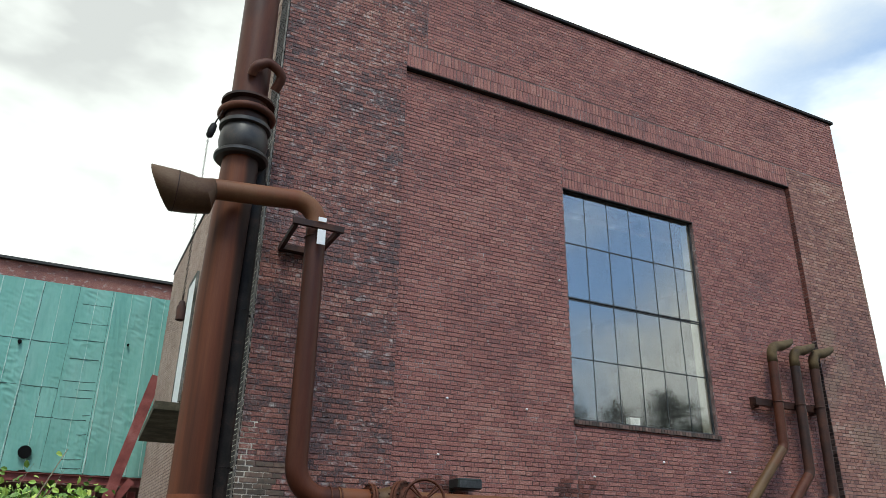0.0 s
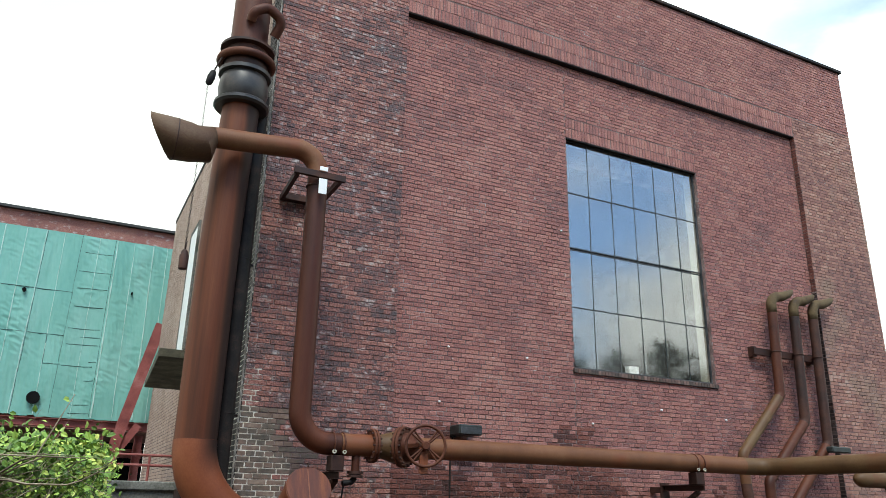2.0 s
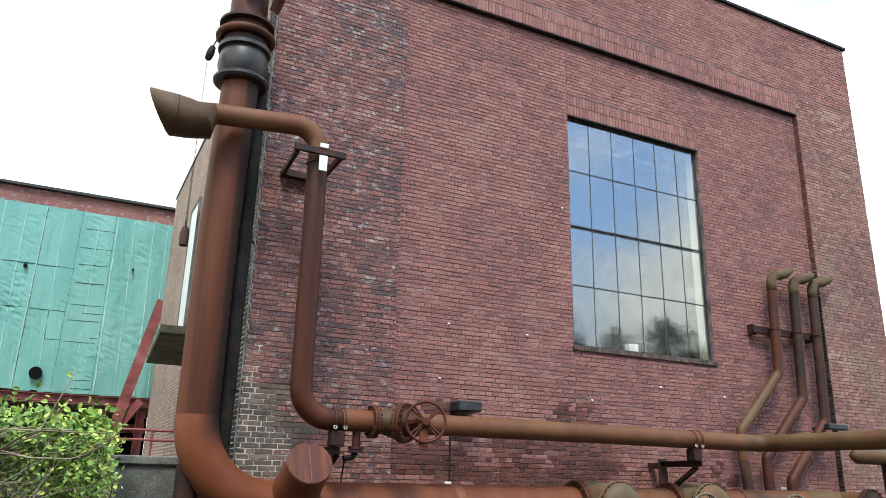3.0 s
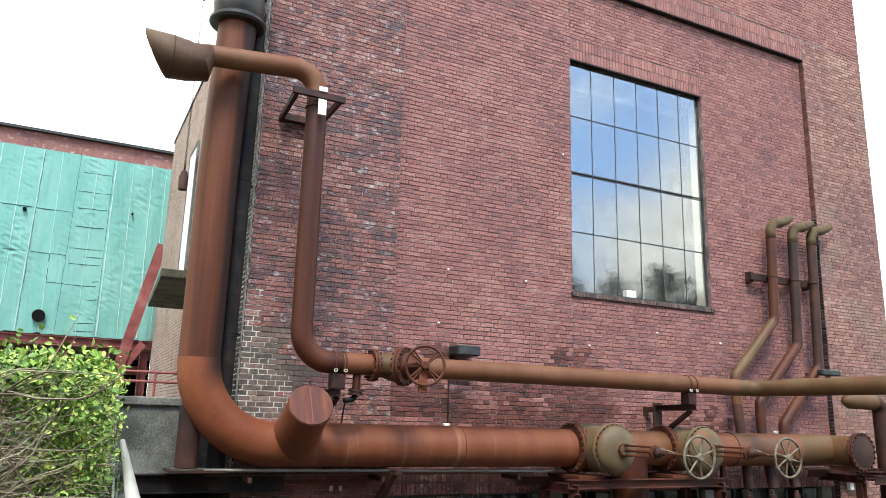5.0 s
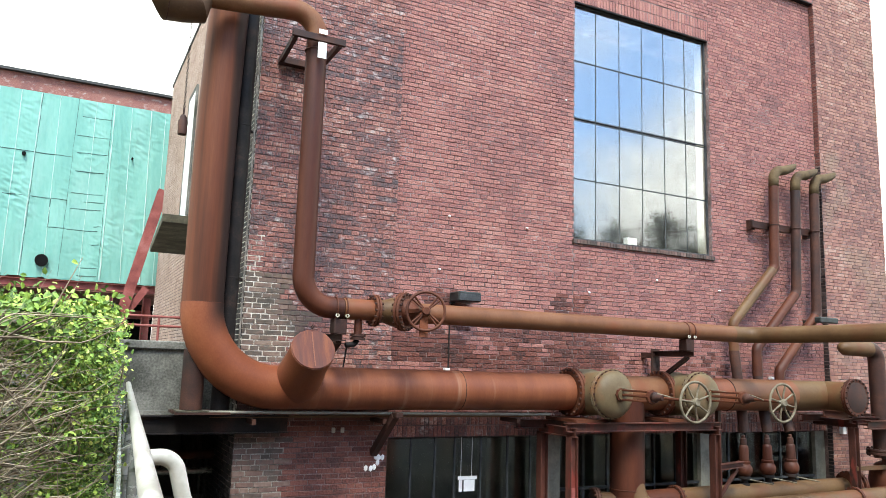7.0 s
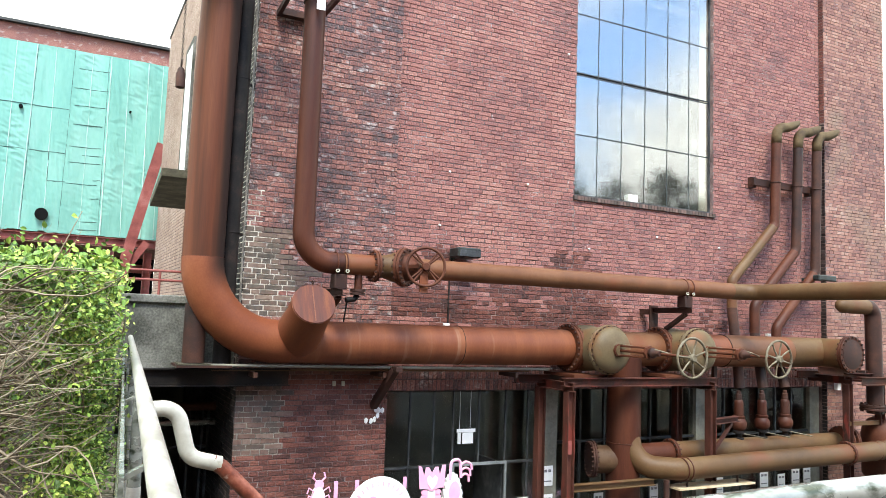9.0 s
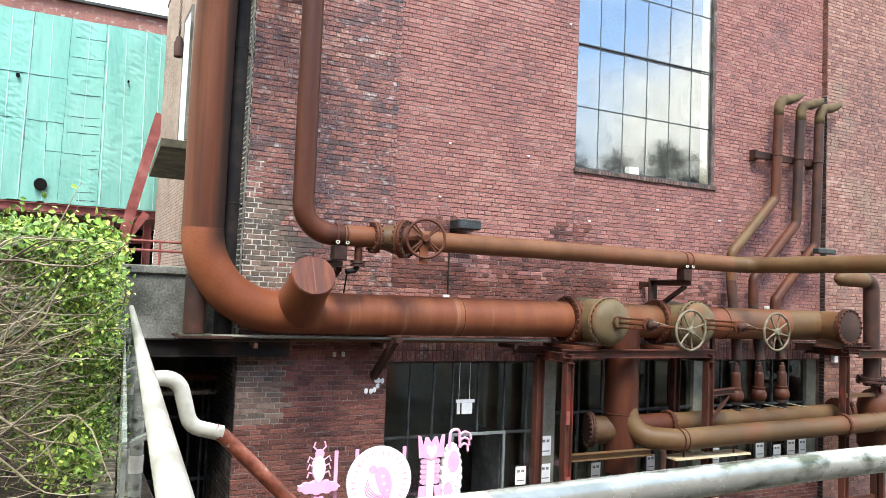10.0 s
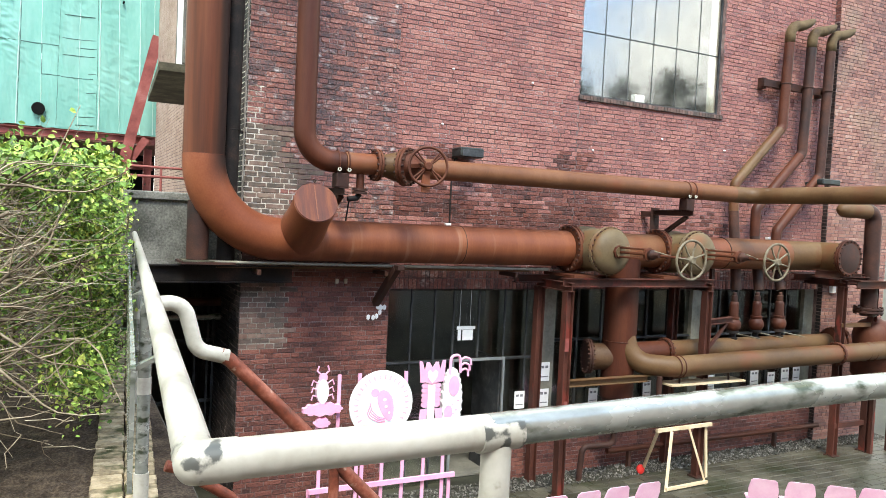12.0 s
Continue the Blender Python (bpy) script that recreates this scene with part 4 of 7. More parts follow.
part("stub", tube(B(), [(1.62, BY + 0.1, 3.81), (1.62, BY + 0.1, 4.6)], 0.145, 24), M_RUST_DARK, leg, smooth=40)
part("foot_plate", box(B(), 1.42, 1.82, BY - 0.10, BY + 0.32, 3.785, 3.803), M_SLAB, leg)

# smaller pipe with scoop
SY, SR, SX, SZ = 9.82, 0.147, 2.84, 5.22
vent = thing("exhaust_pipe", (SX, SY, 5.0), "rusted exhaust pipe with a flared scoop mouth", "pipe")
part("upright", tube(B(), bend([(SX, SY, 9.0), (SX + 0.01, SY, SZ), (3.42, SY, SZ)], 0.42, 10), SR, 24), M_RUST_RED, vent, "upright length and elbow", 40)
part("duct", tube(B(), bend([(SX, SY, 9.0), (SX, SY, 9.41), (1.26, SY, 9.262)], 0.34, 10), SR, 24), M_RUST_BROWN, vent, "level duct behind the scoop", 40)
bm = tube(B(), [(1.33, SY, 9.268), (1.265, SY, 9.25), (1.18, SY, 9.132), (1.02, SY, 9.115), (0.80, SY, 9.118), (0.62, SY, 9.118)], 0, 32, False, [SR + 0.003, SR + 0.02, 0.268, 0.272, 0.290, 0.296])
for v in bm.verts:  # the mouth is cut on the slant
    if v.co.x < 0.7:
        v.co.x += (9.40 - v.co.z) * 0.42 - 0.11 + (v.co.y - SY) * 0.45
scoop = part("scoop", bm, M_RUST_SCOOP, vent, "flared sheet steel scoop cut on the slant", 40)
so = scoop.modifiers.new("thickness", "SOLIDIFY")
so.thickness = 0.012
part("seam", torus(B(), (0.82, SY, 9.118), (1, 0, 0.0), 0.290, 0.007, 36, 6), M_RUST_DARK, vent, smooth=60)
part("level_run", tube(B(), [(3.43, SY, SZ), (5.4, SY, SZ + 0.006), (7.4, SY, SZ + 0.01), (9.4, SY, SZ + 0.005), (10.9, SY, SZ)], SR, 24), M_RUST_BROWN, vent, "long brown level run", 40)
part("level_run", tube(B(), bend([(10.9, SY, SZ), (11.43, SY, SZ), (11.43, 6.0, SZ - 0.01), (11.43, 2.0, SZ - 0.02)], 0.34, 10), SR, 24), M_RUST_OLIVE, vent, "olive run turning away from the hall", 40)
flange(vent, (3.90, SY, SZ), (1, 0, 0), 0.225, SR - 0.01, 0.04, 14, M_RUST, 0.014)
part("valve_body", tube(B(), [(3.96, SY, SZ), (4.05, SY, SZ), (4.17, SY, SZ), (4.34, SY, SZ), (4.6, SY, SZ)], 0, 28, True, [0.16, 0.165, 0.20, 0.24, 0.16]), M_RUST_OLIVE, vent, "cast valve body", 50)
flange(vent, (4.31, SY - 0.13, SZ), (0.62, -0.78, 0), 0.275, 0.1, 0.05, 18, M_RUST, 0.017)
part("bonnet", lathe(B(), (4.33, SY - 0.14, SZ), (4.38, SY - 0.42, SZ + 0.0), [(0, 0.20), (0.08, 0.18), (0.15, 0.09), (0.28, 0.05)], 20), M_RUST, vent, smooth=45)
part("spindle", tube(B(), [(4.35, SY - 0.2, SZ), (4.388, 9.12, SZ - 0.01)], 0.022, 10), M_RUST_DARK, vent, smooth=50)
wheel_at = Vector((4.388, 9.15, SZ - 0.01))
handwheel(vent, wheel_at, (0.3, 1, 0.0), 0.262, 8, M_RUST, 0.02, (0.68, 0.89))
for dx in (-0.085, 0.085):
    part("yoke_bar", bar(B(), (4.36 + dx, SY - 0.25, SZ), (4.385 + dx * 0.5, 9.24, SZ), 0.03, 0.05), M_RUST, vent)
part("drip_pan", bar(B(), (4.385, 9.20, SZ - 0.03), (4.385, 9.20, SZ - 0.36), 0.12, 0.025, (0, 1, 0)), M_RUST_BRIGHT, vent, "bright rusted guide plate")
# clamps and wall brackets
for cx, ang in ((3.39, 0), (9.81, 1)):
    brk = thing("pipe_bracket", (cx, SY, 4.6), "dark riveted wall bracket carrying the exhaust pipe", "bracket", "brackets of the exhaust pipe")
    for d in (-0.07, 0.07):
        part("clamp", torus(B(), (cx + d, SY, SZ), (1, 0, 0), SR + 0.006, 0.012, 30, 8), M_RUST, brk, smooth=60)
    for d in (-0.07, 0.07):
        part("clip", torus(B(), (cx + d, SY - SR + 0.015, SZ - 0.105), (0.3, 1, 0), 0.02, 0.009, 14, 6), M_PALE, brk, "pale clamp nut")
    part("saddle", box(B(), cx - 0.095, cx + 0.085, SY - 0.10, SY + 0.10, SZ - SR - 0.20, SZ - SR - 0.0, 0.01), M_RUST_DARK, brk)
    back = WY - 0.012 if cx < 4 else 10.62
    part("arm", ibeam(B(), (cx, SY - 0.16, SZ - SR - 0.25), (cx, back, SZ - SR - 0.25), 0.12, 0.10, 0.012), M_RUST_DARK, brk)
    part("strut", bar(B(), (cx, SY - 0.02, SZ - SR - 0.31), (cx, back, SZ - SR - 0.78), 0.08, 0.06), M_RUST_DARK, brk)
    part("wall_plate", box(B(), cx - 0.10, cx + 0.10, back - 0.02, back, SZ - SR - 0.86, SZ - SR - 0.16), M_RUST_DARK, brk)
    if cx > 4:
        for z in (SZ - SR - 0.28, SZ - SR - 0.76):
            part("stand_off", box(B(), cx - 0.06, cx + 0.06, back, RY - 0.008, z - 0.05, z + 0.05), M_RUST_DARK, brk)
drain = thing("drain_valve", (3.63, SY, 4.6), "small rusted drain valve below the exhaust pipe", "valve")
part("stub", tube(B(), [(3.67, SY, SZ - 0.13), (3.67, SY, SZ - 0.34)], 0.055, 14), M_RUST, drain, smooth=50)
part("flange", lathe(B(), (3.67, SY, SZ - 0.34), (3.67, SY, SZ - 0.42), [(0, 0.06), (0, 0.105), (0.035, 0.105), (0.035, 0.07), (0.05, 0.105), (0.08, 0.105)], 18), M_RUST_DARK, drain, smooth=30)
part("cock", tube(B(), [(3.67, SY, SZ - 0.42), (3.62, SY, SZ - 0.48), (3.50, SY, SZ - 0.50)], 0.04, 10), M_BLACK, drain, smooth=50)
part("drain_line", tube(B(), [(3.52, SY, SZ - 0.5), (3.50, SY + 0.05, SZ - 0.80)], 0.012, 8), M_BLACK, drain, smooth=50)
# stay at the head of the upright
stay = thing("pipe_stay", (2.86, SY, 8.9), "dark angle steel stay frame holding the exhaust pipe to the wall", "bracket")
for a, b in (((2.57, WY - 0.01, 8.97), (2.49, 9.64, 8.94)), ((3.16, WY - 0.01, 8.97), (3.13, 9.64, 8.94))):
    part("arm", bar(B(), a, b, 0.06, 0.085), M_RUST_DARK, stay)
part("cross_bar", bar(B(), (2.43, 9.60, 8.945), (3.19, 9.60, 8.945), 0.06, 0.09), M_RUST_DARK, stay)
part("cross_bar", bar(B(), (2.53, 10.70, 8.96), (3.20, 10.70, 8.96), 0.12, 0.09), M_RUST_DARK, stay)
part("strap", torus(B(), (SX, SY, 8.83), (0, 0, 1), SR + 0.008, 0.010, 30, 6), M_RUST_DARK, stay, smooth=60)
for z0, z1 in ((8.995, 9.06), (8.64, 8.87)):
    part("marker_plate", box(B(), SX - 0.055, SX + 0.065, 9.55, 9.56, z0, z1), M_WHITE, stay, "white marker plate")

# three vent pipes
VY = 10.62
for i, (top, kink, low, bottom) in enumerate((((13.18, 8.76), (13.10, 6.72), (11.86, 5.50), 2.9), ((13.86, 8.75), (13.75, 6.24), (12.50, 5.02), 2.9), ((14.47, 8.76), (14.36, 5.82), (13.14, 4.60), 2.9))):
    v = thing("vent_pipe", (low[0], VY, bottom), "thin rusted vent pipe with a slanted spout high on the wall", "pipe", "three vent pipes")
    part("drop_length", tube(B(), [(low[0] - 0.03, VY - 0.22, bottom + 0.5), (low[0] - 0.02, VY - 0.02, low[1] - 0.55)], 0.098, 16), M_RUST_DARK, v, "blackened dropping length", 40)
    part("lower_length", tube(B(), bend([(low[0] - 0.02, VY - 0.02, low[1] - 0.55), (low[0], VY, low[1]), (kink[0] - 0.05, VY, kink[1] - 0.05)], 0.16, 6), 0.10, 16), (M_RUST_OLIVE, M_RUST, M_RUST)[i], v, "slanting length", 40)
    neck = Vector((kink[0] + (top[0] - kink[0]) * 0.86, VY, top[1] - 0.30))
    part("upper_length", tube(B(), bend([(kink[0] - 0.055, VY, kink[1] - 0.055), (kink[0], VY, kink[1]), neck], 0.2, 6), 0.101, 18), (M_RUST, M_RUST_DARK, M_RUST_DARK)[i], v, "upright length", 40)
    bm = tube(B(), bend([neck + Vector((0, 0, 0.002)), (top[0], VY, top[1] + 0.05), (top[0] + 0.30, VY - 0.02, top[1] + 0.09), (top[0] + 0.52, VY - 0.04, top[1] + 0.15)], 0.22, 7), 0.103, 18, False)
    for p in bm.verts:  # the mouth is cut on the slant, its upper lip the longer
        if p.co.x > top[0] + 0.41:
            p.co.x += (p.co.z - top[1] - 0.13) * 1.15
            p.co.z += max(0.0, p.co.z - top[1] - 0.13) * 0.35
    spout = part("spout", bm, M_MOSS, v, "mossy olive spout cut on the slant", 50)
    spout.modifiers.new("thickness", "SOLIDIFY").thickness = 0.008
    part("clamp", torus(B(), (kink[0] + (top[0] - kink[0]) * 0.5, VY, 7.62), (0, 0, 1), 0.107, 0.012, 24, 6), M_RUST_DARK, v, smooth=60)
rack = thing("vent_bracket", (13.6, VY, 7.5), "dark steel rail bracket holding three vent pipes to the wall", "bracket")
part("rail", box(B(), 12.62, 14.62, VY + 0.105, VY + 0.17, 7.54, 7.68), M_RUST_DARK, rack)
for x in (12.66, 14.4):
    part("stand_off", box(B(), x, x + 0.1, VY + 0.172, RY - 0.01, 7.50, 7.72), M_RUST_DARK, rack)

# ---- steel frames that carry the pipes ----
FY = 9.9
def valve_frame(x0, x1, yf, yb, top, label, rear=True):
    f = thing("steel_trestle", ((x0 + x1) / 2, (yf + yb) / 2, 0), label, "steel frame", "frames under the steam pipe")
    for x in (x0, x1):
        part("post", ibeam(B(), (x, yf, 0), (x, yf, top - 0.15), 0.14, 0.14, 0.012, (1, 0, 0)), M_REDLEAD, f)
        if rear:
            part("post", ibeam(B(), (x, yb, 0), (x, yb, top - 0.15), 0.14, 0.14, 0.012, (1, 0, 0)), M_REDLEAD, f)
        part("cross_beam", ibeam(B(), (x, yf - 0.1, top - 0.075), (x, yb + 0.1, top - 0.075), 0.10, 0.146, 0.012), M_REDLEAD, f)
        part("foot", box(B(), x - 0.11, x + 0.11, yf - 0.11, yf + 0.11, 0.0, 0.02), M_RUST_DARK, f)
    part("front_beam", ibeam(B(), (x0 - 0.12, yf, top - 0.0), (x1 + 0.14, yf, top - 0.0), 0.14, 0.14, 0.014), M_REDLEAD, f)
    part("back_beam", ibeam(B(), (x0 - 0.6, yb - 0.1, top - 0.0), (x1 + 0.14, yb - 0.1, top - 0.0), 0.12, 0.14, 0.014), M_REDLEAD, f)
    return f
fr = valve_frame(7.40, 10.52, FY, 10.72, 3.575, "red lead painted steel frame under the gate valves")
for x in (7.45, 9.4):
    part("bearer", box(B(), x, x + 0.5, FY - 0.05, 10.7, 3.65, 3.70), M_RUST, fr)
part("shelf_beam", ibeam(B(), (7.46, FY, 1.90), (9.2, FY, 1.90), 0.12, 0.11, 0.012), M_RUST_OLIVE, fr)
part("gusset", box(B(), 7.33, 7.40, FY - 0.09, FY - 0.075, 2.45, 2.66), M_REDPAINT, fr, "bright red patch of paint")
part("gusset", box(B(), 7.36, 7.43, FY - 0.09, FY - 0.075, 1.45, 1.62), M_REDPAINT, fr, "bright red patch of paint")
part("side_shelf", ibeam(B(), (10.58, FY, 2.86), (11.20, FY, 2.90), 0.12, 0.10, 0.012), M_REDLEAD, fr)
part("side_brace", bar(B(), (10.60, FY, 2.35), (11.05, FY, 2.82), 0.05, 0.05), M_REDLEAD, fr)
part("inner_post", bar(B(), (11.25, 10.5, 0), (11.25, 10.5, 4.0), 0.07, 0.07), M_REDLEAD, fr)
fr2 = valve_frame(14.34, 15.37, FY, 10.7, 3.66, "rusted steel frame with a cross rail beside the vessel", False)
part("long_beam", ibeam(B(), (13.45, FY, 3.80), (14.9, FY, 3.72), 0.14, 0.14, 0.014), M_RUST, fr2)
part("long_beam", ibeam(B(), (14.5, FY - 0.2, 3.58), (18.0, FY - 0.2, 3.60), 0.16, 0.16, 0.014), M_RUST, fr2)
part("cross_rail", bar(B(), (14.34, FY, 0.62), (15.37, FY, 0.62), 0.07, 0.10), M_REDLEAD, fr2)
part("cross_rail", bar(B(), (14.34, FY, 2.72), (15.37, FY, 2.72), 0.07, 0.08), M_RUST_OLIVE, fr2)

# ---- lower pipes ----
down = thing("down_pipe", (8.92, 10.35, 0), "thick dark rusted pipe dropping below the valves", "pipe")
part("upright", tube(B(), [(8.91, BY, z) for z in (1.5, 2.0, 2.5, 3.2, BZ - 0.1)], 0.295, 28), M_RUST_RED, down, smooth=40)
part("weld_seam", torus(B(), (8.91, BY, 2.5), (0, 0, 1), 0.297, 0.01, 36, 6), M_RUST, down, smooth=60)
part("end_dome", lathe(B(), (8.91, BY, 1.502), (8.91, BY, 1.2), [(0, 0.294), (0.08, 0.26), (0.14, 0.16), (0.16, 0.04)], 28), M_RUST_DARK, down, "domed lower end", 40)
part("drain", tube(B(), bend([(8.91, BY, 1.36), (8.91, BY, 0.62), (8.3, BY + 0.1, 0.60), (8.25, BY + 0.1, 0.0)], 0.12, 6), 0.055, 14), M_RUST_DARK, down, "thin bent drain pipe", 50)
flange(down, (8.91, BY, 0.95), (0, 0, 1), 0.13, 0.05, 0.03, 8, M_RUST, 0.012)
low = thing("return_pipe", (11.0, 9.62, 2.0), "olive brown level pipe with elbow in front of the frames", "pipe")
part("run", tube(B(), bend([(8.93, 10.30, 2.80), (8.97, 10.12, 2.14), (9.55, 9.64, 2.13), (11.0, 9.62, 2.16), (17.4, 9.62, 2.24)], 0.45, 10), 0.185, 24), M_RUST_OLIVE, low, smooth=40)
flange(low, (13.9, 9.64, 2.195), (1, 0, 0.01), 0.235, 0.18, 0.03, 14, M_RUST, 0.013)
for dx in (-0.1, 0.1):
    part("clamp", torus(B(), (14.86 + dx, 9.64, 2.2), (1, 0, 0), 0.192, 0.013, 30, 8), M_RUST, low, smooth=60)
    part("clamp", torus(B(), (9.62 + dx * 0.5, 9.64, 2.13), (1, 0, 0), 0.19, 0.012, 30, 8), M_RUST, low, smooth=60)
part("drain", tube(B(), [(9.22, 9.62, 1.98), (9.22, 9.62, 1.62)], 0.05, 12), M_RUST_DARK, low, smooth=40)
part("drain_flange", lathe(B(), (9.22, 9.62, 1.64), (9.22, 9.62, 1.5), [(0, 0.05), (0, 0.11), (0.05, 0.11), (0.06, 0.07), (0.08, 0.11), (0.13, 0.11)], 16), M_RUST_DARK, low, smooth=30)
head = thing("header_pipe", (12.0, 10.35, 2.1), "rusted header pipe with a domed flanged end along the wall", "pipe")
part("run", tube(B(), [(8.9, BY, 2.27), (9.98, BY, 2.275)], 0.187, 24), M_RUST, head, "darker length behind the elbow", 40)
part("run", tube(B(), [(9.98, BY, 2.275), (11.0, BY, 2.28), (14.85, BY, 2.29)], 0.185, 24), M_RUST_OLIVE, head, smooth=40)
part("end_stub", tube(B(), [(8.40, 10.56, 2.2), (8.9, 10.35, 2.2)], 0.24, 28), M_RUST_SCOOP, head, smooth=40)
flange(head, (8.39, 10.565, 2.2), (0.92, -0.39, 0), 0.31, 0.1, 0.04, 22, M_RUST_DARK, 0.016)
flange(head, (10.0, BY, 2.275), (1, 0, 0), 0.24, 0.18, 0.04, 16, M_RUST, 0.014)
for x in (14.62, 14.80):
    flange(head, (x, BY - 0.1, 2.32), (1, 0, 0), 0.30, 0.18, 0.05, 14, M_RUST, 0.016)
for i, x in enumerate((11.74, 12.38, 13.04)):
    s = thing("safety_valve", (x, BY, 2.45), "small rusted safety valve with capped bonnet on the header pipe", "valve", "safety valves")
    part("cap", lathe(B(), (x, BY, 3.18), (x, BY, 3.4), [(0, 0.06), (0.02, 0.062), (0.11, 0.058), (0.12, 0.04), (0.17, 0.036), (0.18, 0.025)], 16), M_RUST_DARK, s, smooth=35)
    part("bonnet", lathe(B(), (x, BY, 2.82), (x, BY, 3.2), [(0, 0.10), (0.03, 0.115), (0.06, 0.115), (0.07, 0.092), (0.30, 0.088), (0.34, 0.08), (0.36, 0.06)], 20), M_RUST_RED, s, smooth=35)
    part("body", lathe(B(), (x, BY, 2.6), (x, BY, 2.84), [(0, 0.08), (0.03, 0.12), (0.08, 0.145), (0.15, 0.15), (0.20, 0.13), (0.24, 0.10)], 24), M_RUST_RED, s, smooth=35)
    part("inlet", lathe(B(), (x, BY, 2.42), (x, BY, 2.62), [(0, 0.10), (0.05, 0.10), (0.06, 0.06), (0.13, 0.06), (0.14, 0.12), (0.19, 0.12)], 16), M_BLACK, s, smooth=35)
    part("lever", tube(B(), [(x, BY - 0.1, 2.56), (x + 0.42, BY - 0.3, 2.48)], 0.012, 8), M_WHEEL, s, smooth=50)
rv = thing("branch_pipe", (15.1, 9.92, 3.0), "dark rusted branch pipe dropping to the vessel", "pipe")
part("head", tube(B(), [(14.08, 9.92, 5.10), (14.13, 9.92, 5.10), (14.24, 9.92, 5.10), (14.98, 9.92, 5.10)], 0, 20, True, [0.03, 0.10, 0.155, 0.16]), M_RUST_OLIVE, rv, "olive rusted head with a blind end", 40)
part("run", tube(B(), bend([(14.982, 9.92, 5.10), (15.22, 9.92, 5.10), (15.25, 9.92, 2.9)], 0.22, 8), 0.16, 20), M_RUST_DARK, rv, "dark dropping length", 40)
flange(rv, (15.25, 9.92, 3.02), (0, 0, 1), 0.29, 0.15, 0.06, 14, M_RUST_DARK, 0.02)
ves = thing("condensate_vessel", (15.55, 9.9, 0), "rusted upright vessel with domed head", "vessel")
part("shell", lathe(B(), (15.62, 10.0, 1.45), (15.62, 10.0, 3.2), [(0, 0.1), (0.06, 0.32), (0.18, 0.41), (1.0, 0.42), (1.17, 0.39), (1.31, 0.28), (1.39, 0.12)], 36), M_RUST, ves, smooth=40)
for a in (-0.3, 0.3):
    part("leg", bar(B(), (15.62 + a, 9.72, 0), (15.62 + a, 9.72, 1.7), 0.08, 0.08), M_REDLEAD, ves)

# ---- beside the hall: chain, drain pipe, footbridge, wrapped building ----
gutter = thing("drain_pipe", (2.10, 10.68, 3.75), "black upright drain pipe in the corner of the hall", "pipe")
part("upright", tube(B(), [(2.02, 10.58, 3.78), (2.04, 10.58, 9.0), (2.05, 10.58, 10.5)], 0.125, 18), M_BLACK, gutter, smooth=40)
for z in (5.6, 7.8, 10.0):
    part("clip", torus(B(), (2.037, 10.585, z), (0, 0, 1), 0.128, 0.01, 18, 6), M_BLACK, gutter, smooth=60)
    part("stay", bar(B(), (2.09, 10.67, z), (2.30, 10.84, z), 0.02, 0.03), M_BLACK, gutter)
cable = thing("lightning_cable", (2.24, 10.74, 3.75), "grey cable running up the corner of the hall", "cable")
part("strand", tube(B(), [(2.255, 10.765, 3.75), (2.25, 10.768, 9.5), (2.255, 10.765, 15.5)], 0.014, 8), M_ROPE, cable, smooth=60)

chain = thing("counterweight", (1.18, 10.2, 7.3), "rusted counterweight hanging on a chain beside the steam pipe", "weight")
part("weight", lathe(B(), (1.18, 10.2, 7.42), (1.18, 10.2, 7.72), [(0, 0.040), (0.01, 0.058), (0.19, 0.064), (0.22, 0.046), (0.25, 0.046), (0.28, 0.026)], 18), M_RUST_DARK, chain, smooth=40)
part("clevis", torus(B(), (1.18, 10.2, 7.755), (1, 0, 0), 0.042, 0.010, 18, 6), M_RUST_DARK, chain, smooth=60)
links = B()
for k in range(72):
    z = 7.82 + k * 0.034
    torus(links, (1.18, 10.2, z), (1, 0, 0) if k % 2 else (0, 1, 0), 0.0145, 0.0042, 10, 5)
tagged(part("chain", links, M_BLACK, chain, "thin black chain", 60), kind="stuff")
part("turnbuckle", lathe(B(), (1.18, 10.2, 10.27), (1.25, 10.2, 10.56), [(0, 0.02), (0.03, 0.05), (0.14, 0.06), (0.24, 0.045), (0.27, 0.02)], 10), M_BLACK, chain, smooth=40)
part("hanger", tube(B(), [(1.25, 10.2, 10.55), (1.35, 10.24, 10.86)], 0.012, 8), M_BLACK, chain, smooth=60)

# side wall fittings
cv = B()
lo = [cv.verts.new(p) for p in ((1.31, 12.9, 6.69), (2.285, 12.9, 6.69), (2.285, 16.95, 6.69), (1.525, 16.95, 6.69))]
hi = [cv.verts.new((v.co.x, v.co.y, v.co.z + 0.13)) for v in lo]
for f in (lo, list(reversed(hi)), (lo[0], lo[1], hi[1], hi[0]), (lo[1], lo[2], hi[2], hi[1]), (lo[2], lo[3], hi[3], hi[2]), (lo[3], lo[0], hi[0], hi[3])):
    cv.faces.new(f)
canopy = structure("canopy", cv, M_SLAB, "mossy cantilevered concrete slab on the side wall")
dw = thing("door_2", (2.28, 17.8, 7.63), "white door panel in the side wall above the slab", "door", kind="structure")
part("door_leaf", box(B(), 2.235, 2.272, 17.35, 18.35, 7.635, 10.6), M_WHITE, dw)
part("door_frame", box(box(box(B(), 2.225, 2.275, 17.25, 17.35, 7.635, 10.7), 2.225, 2.275, 18.35, 18.45, 7.635, 10.7), 2.225, 2.275, 17.35, 18.35, 10.6, 10.7), M_CONC, dw)

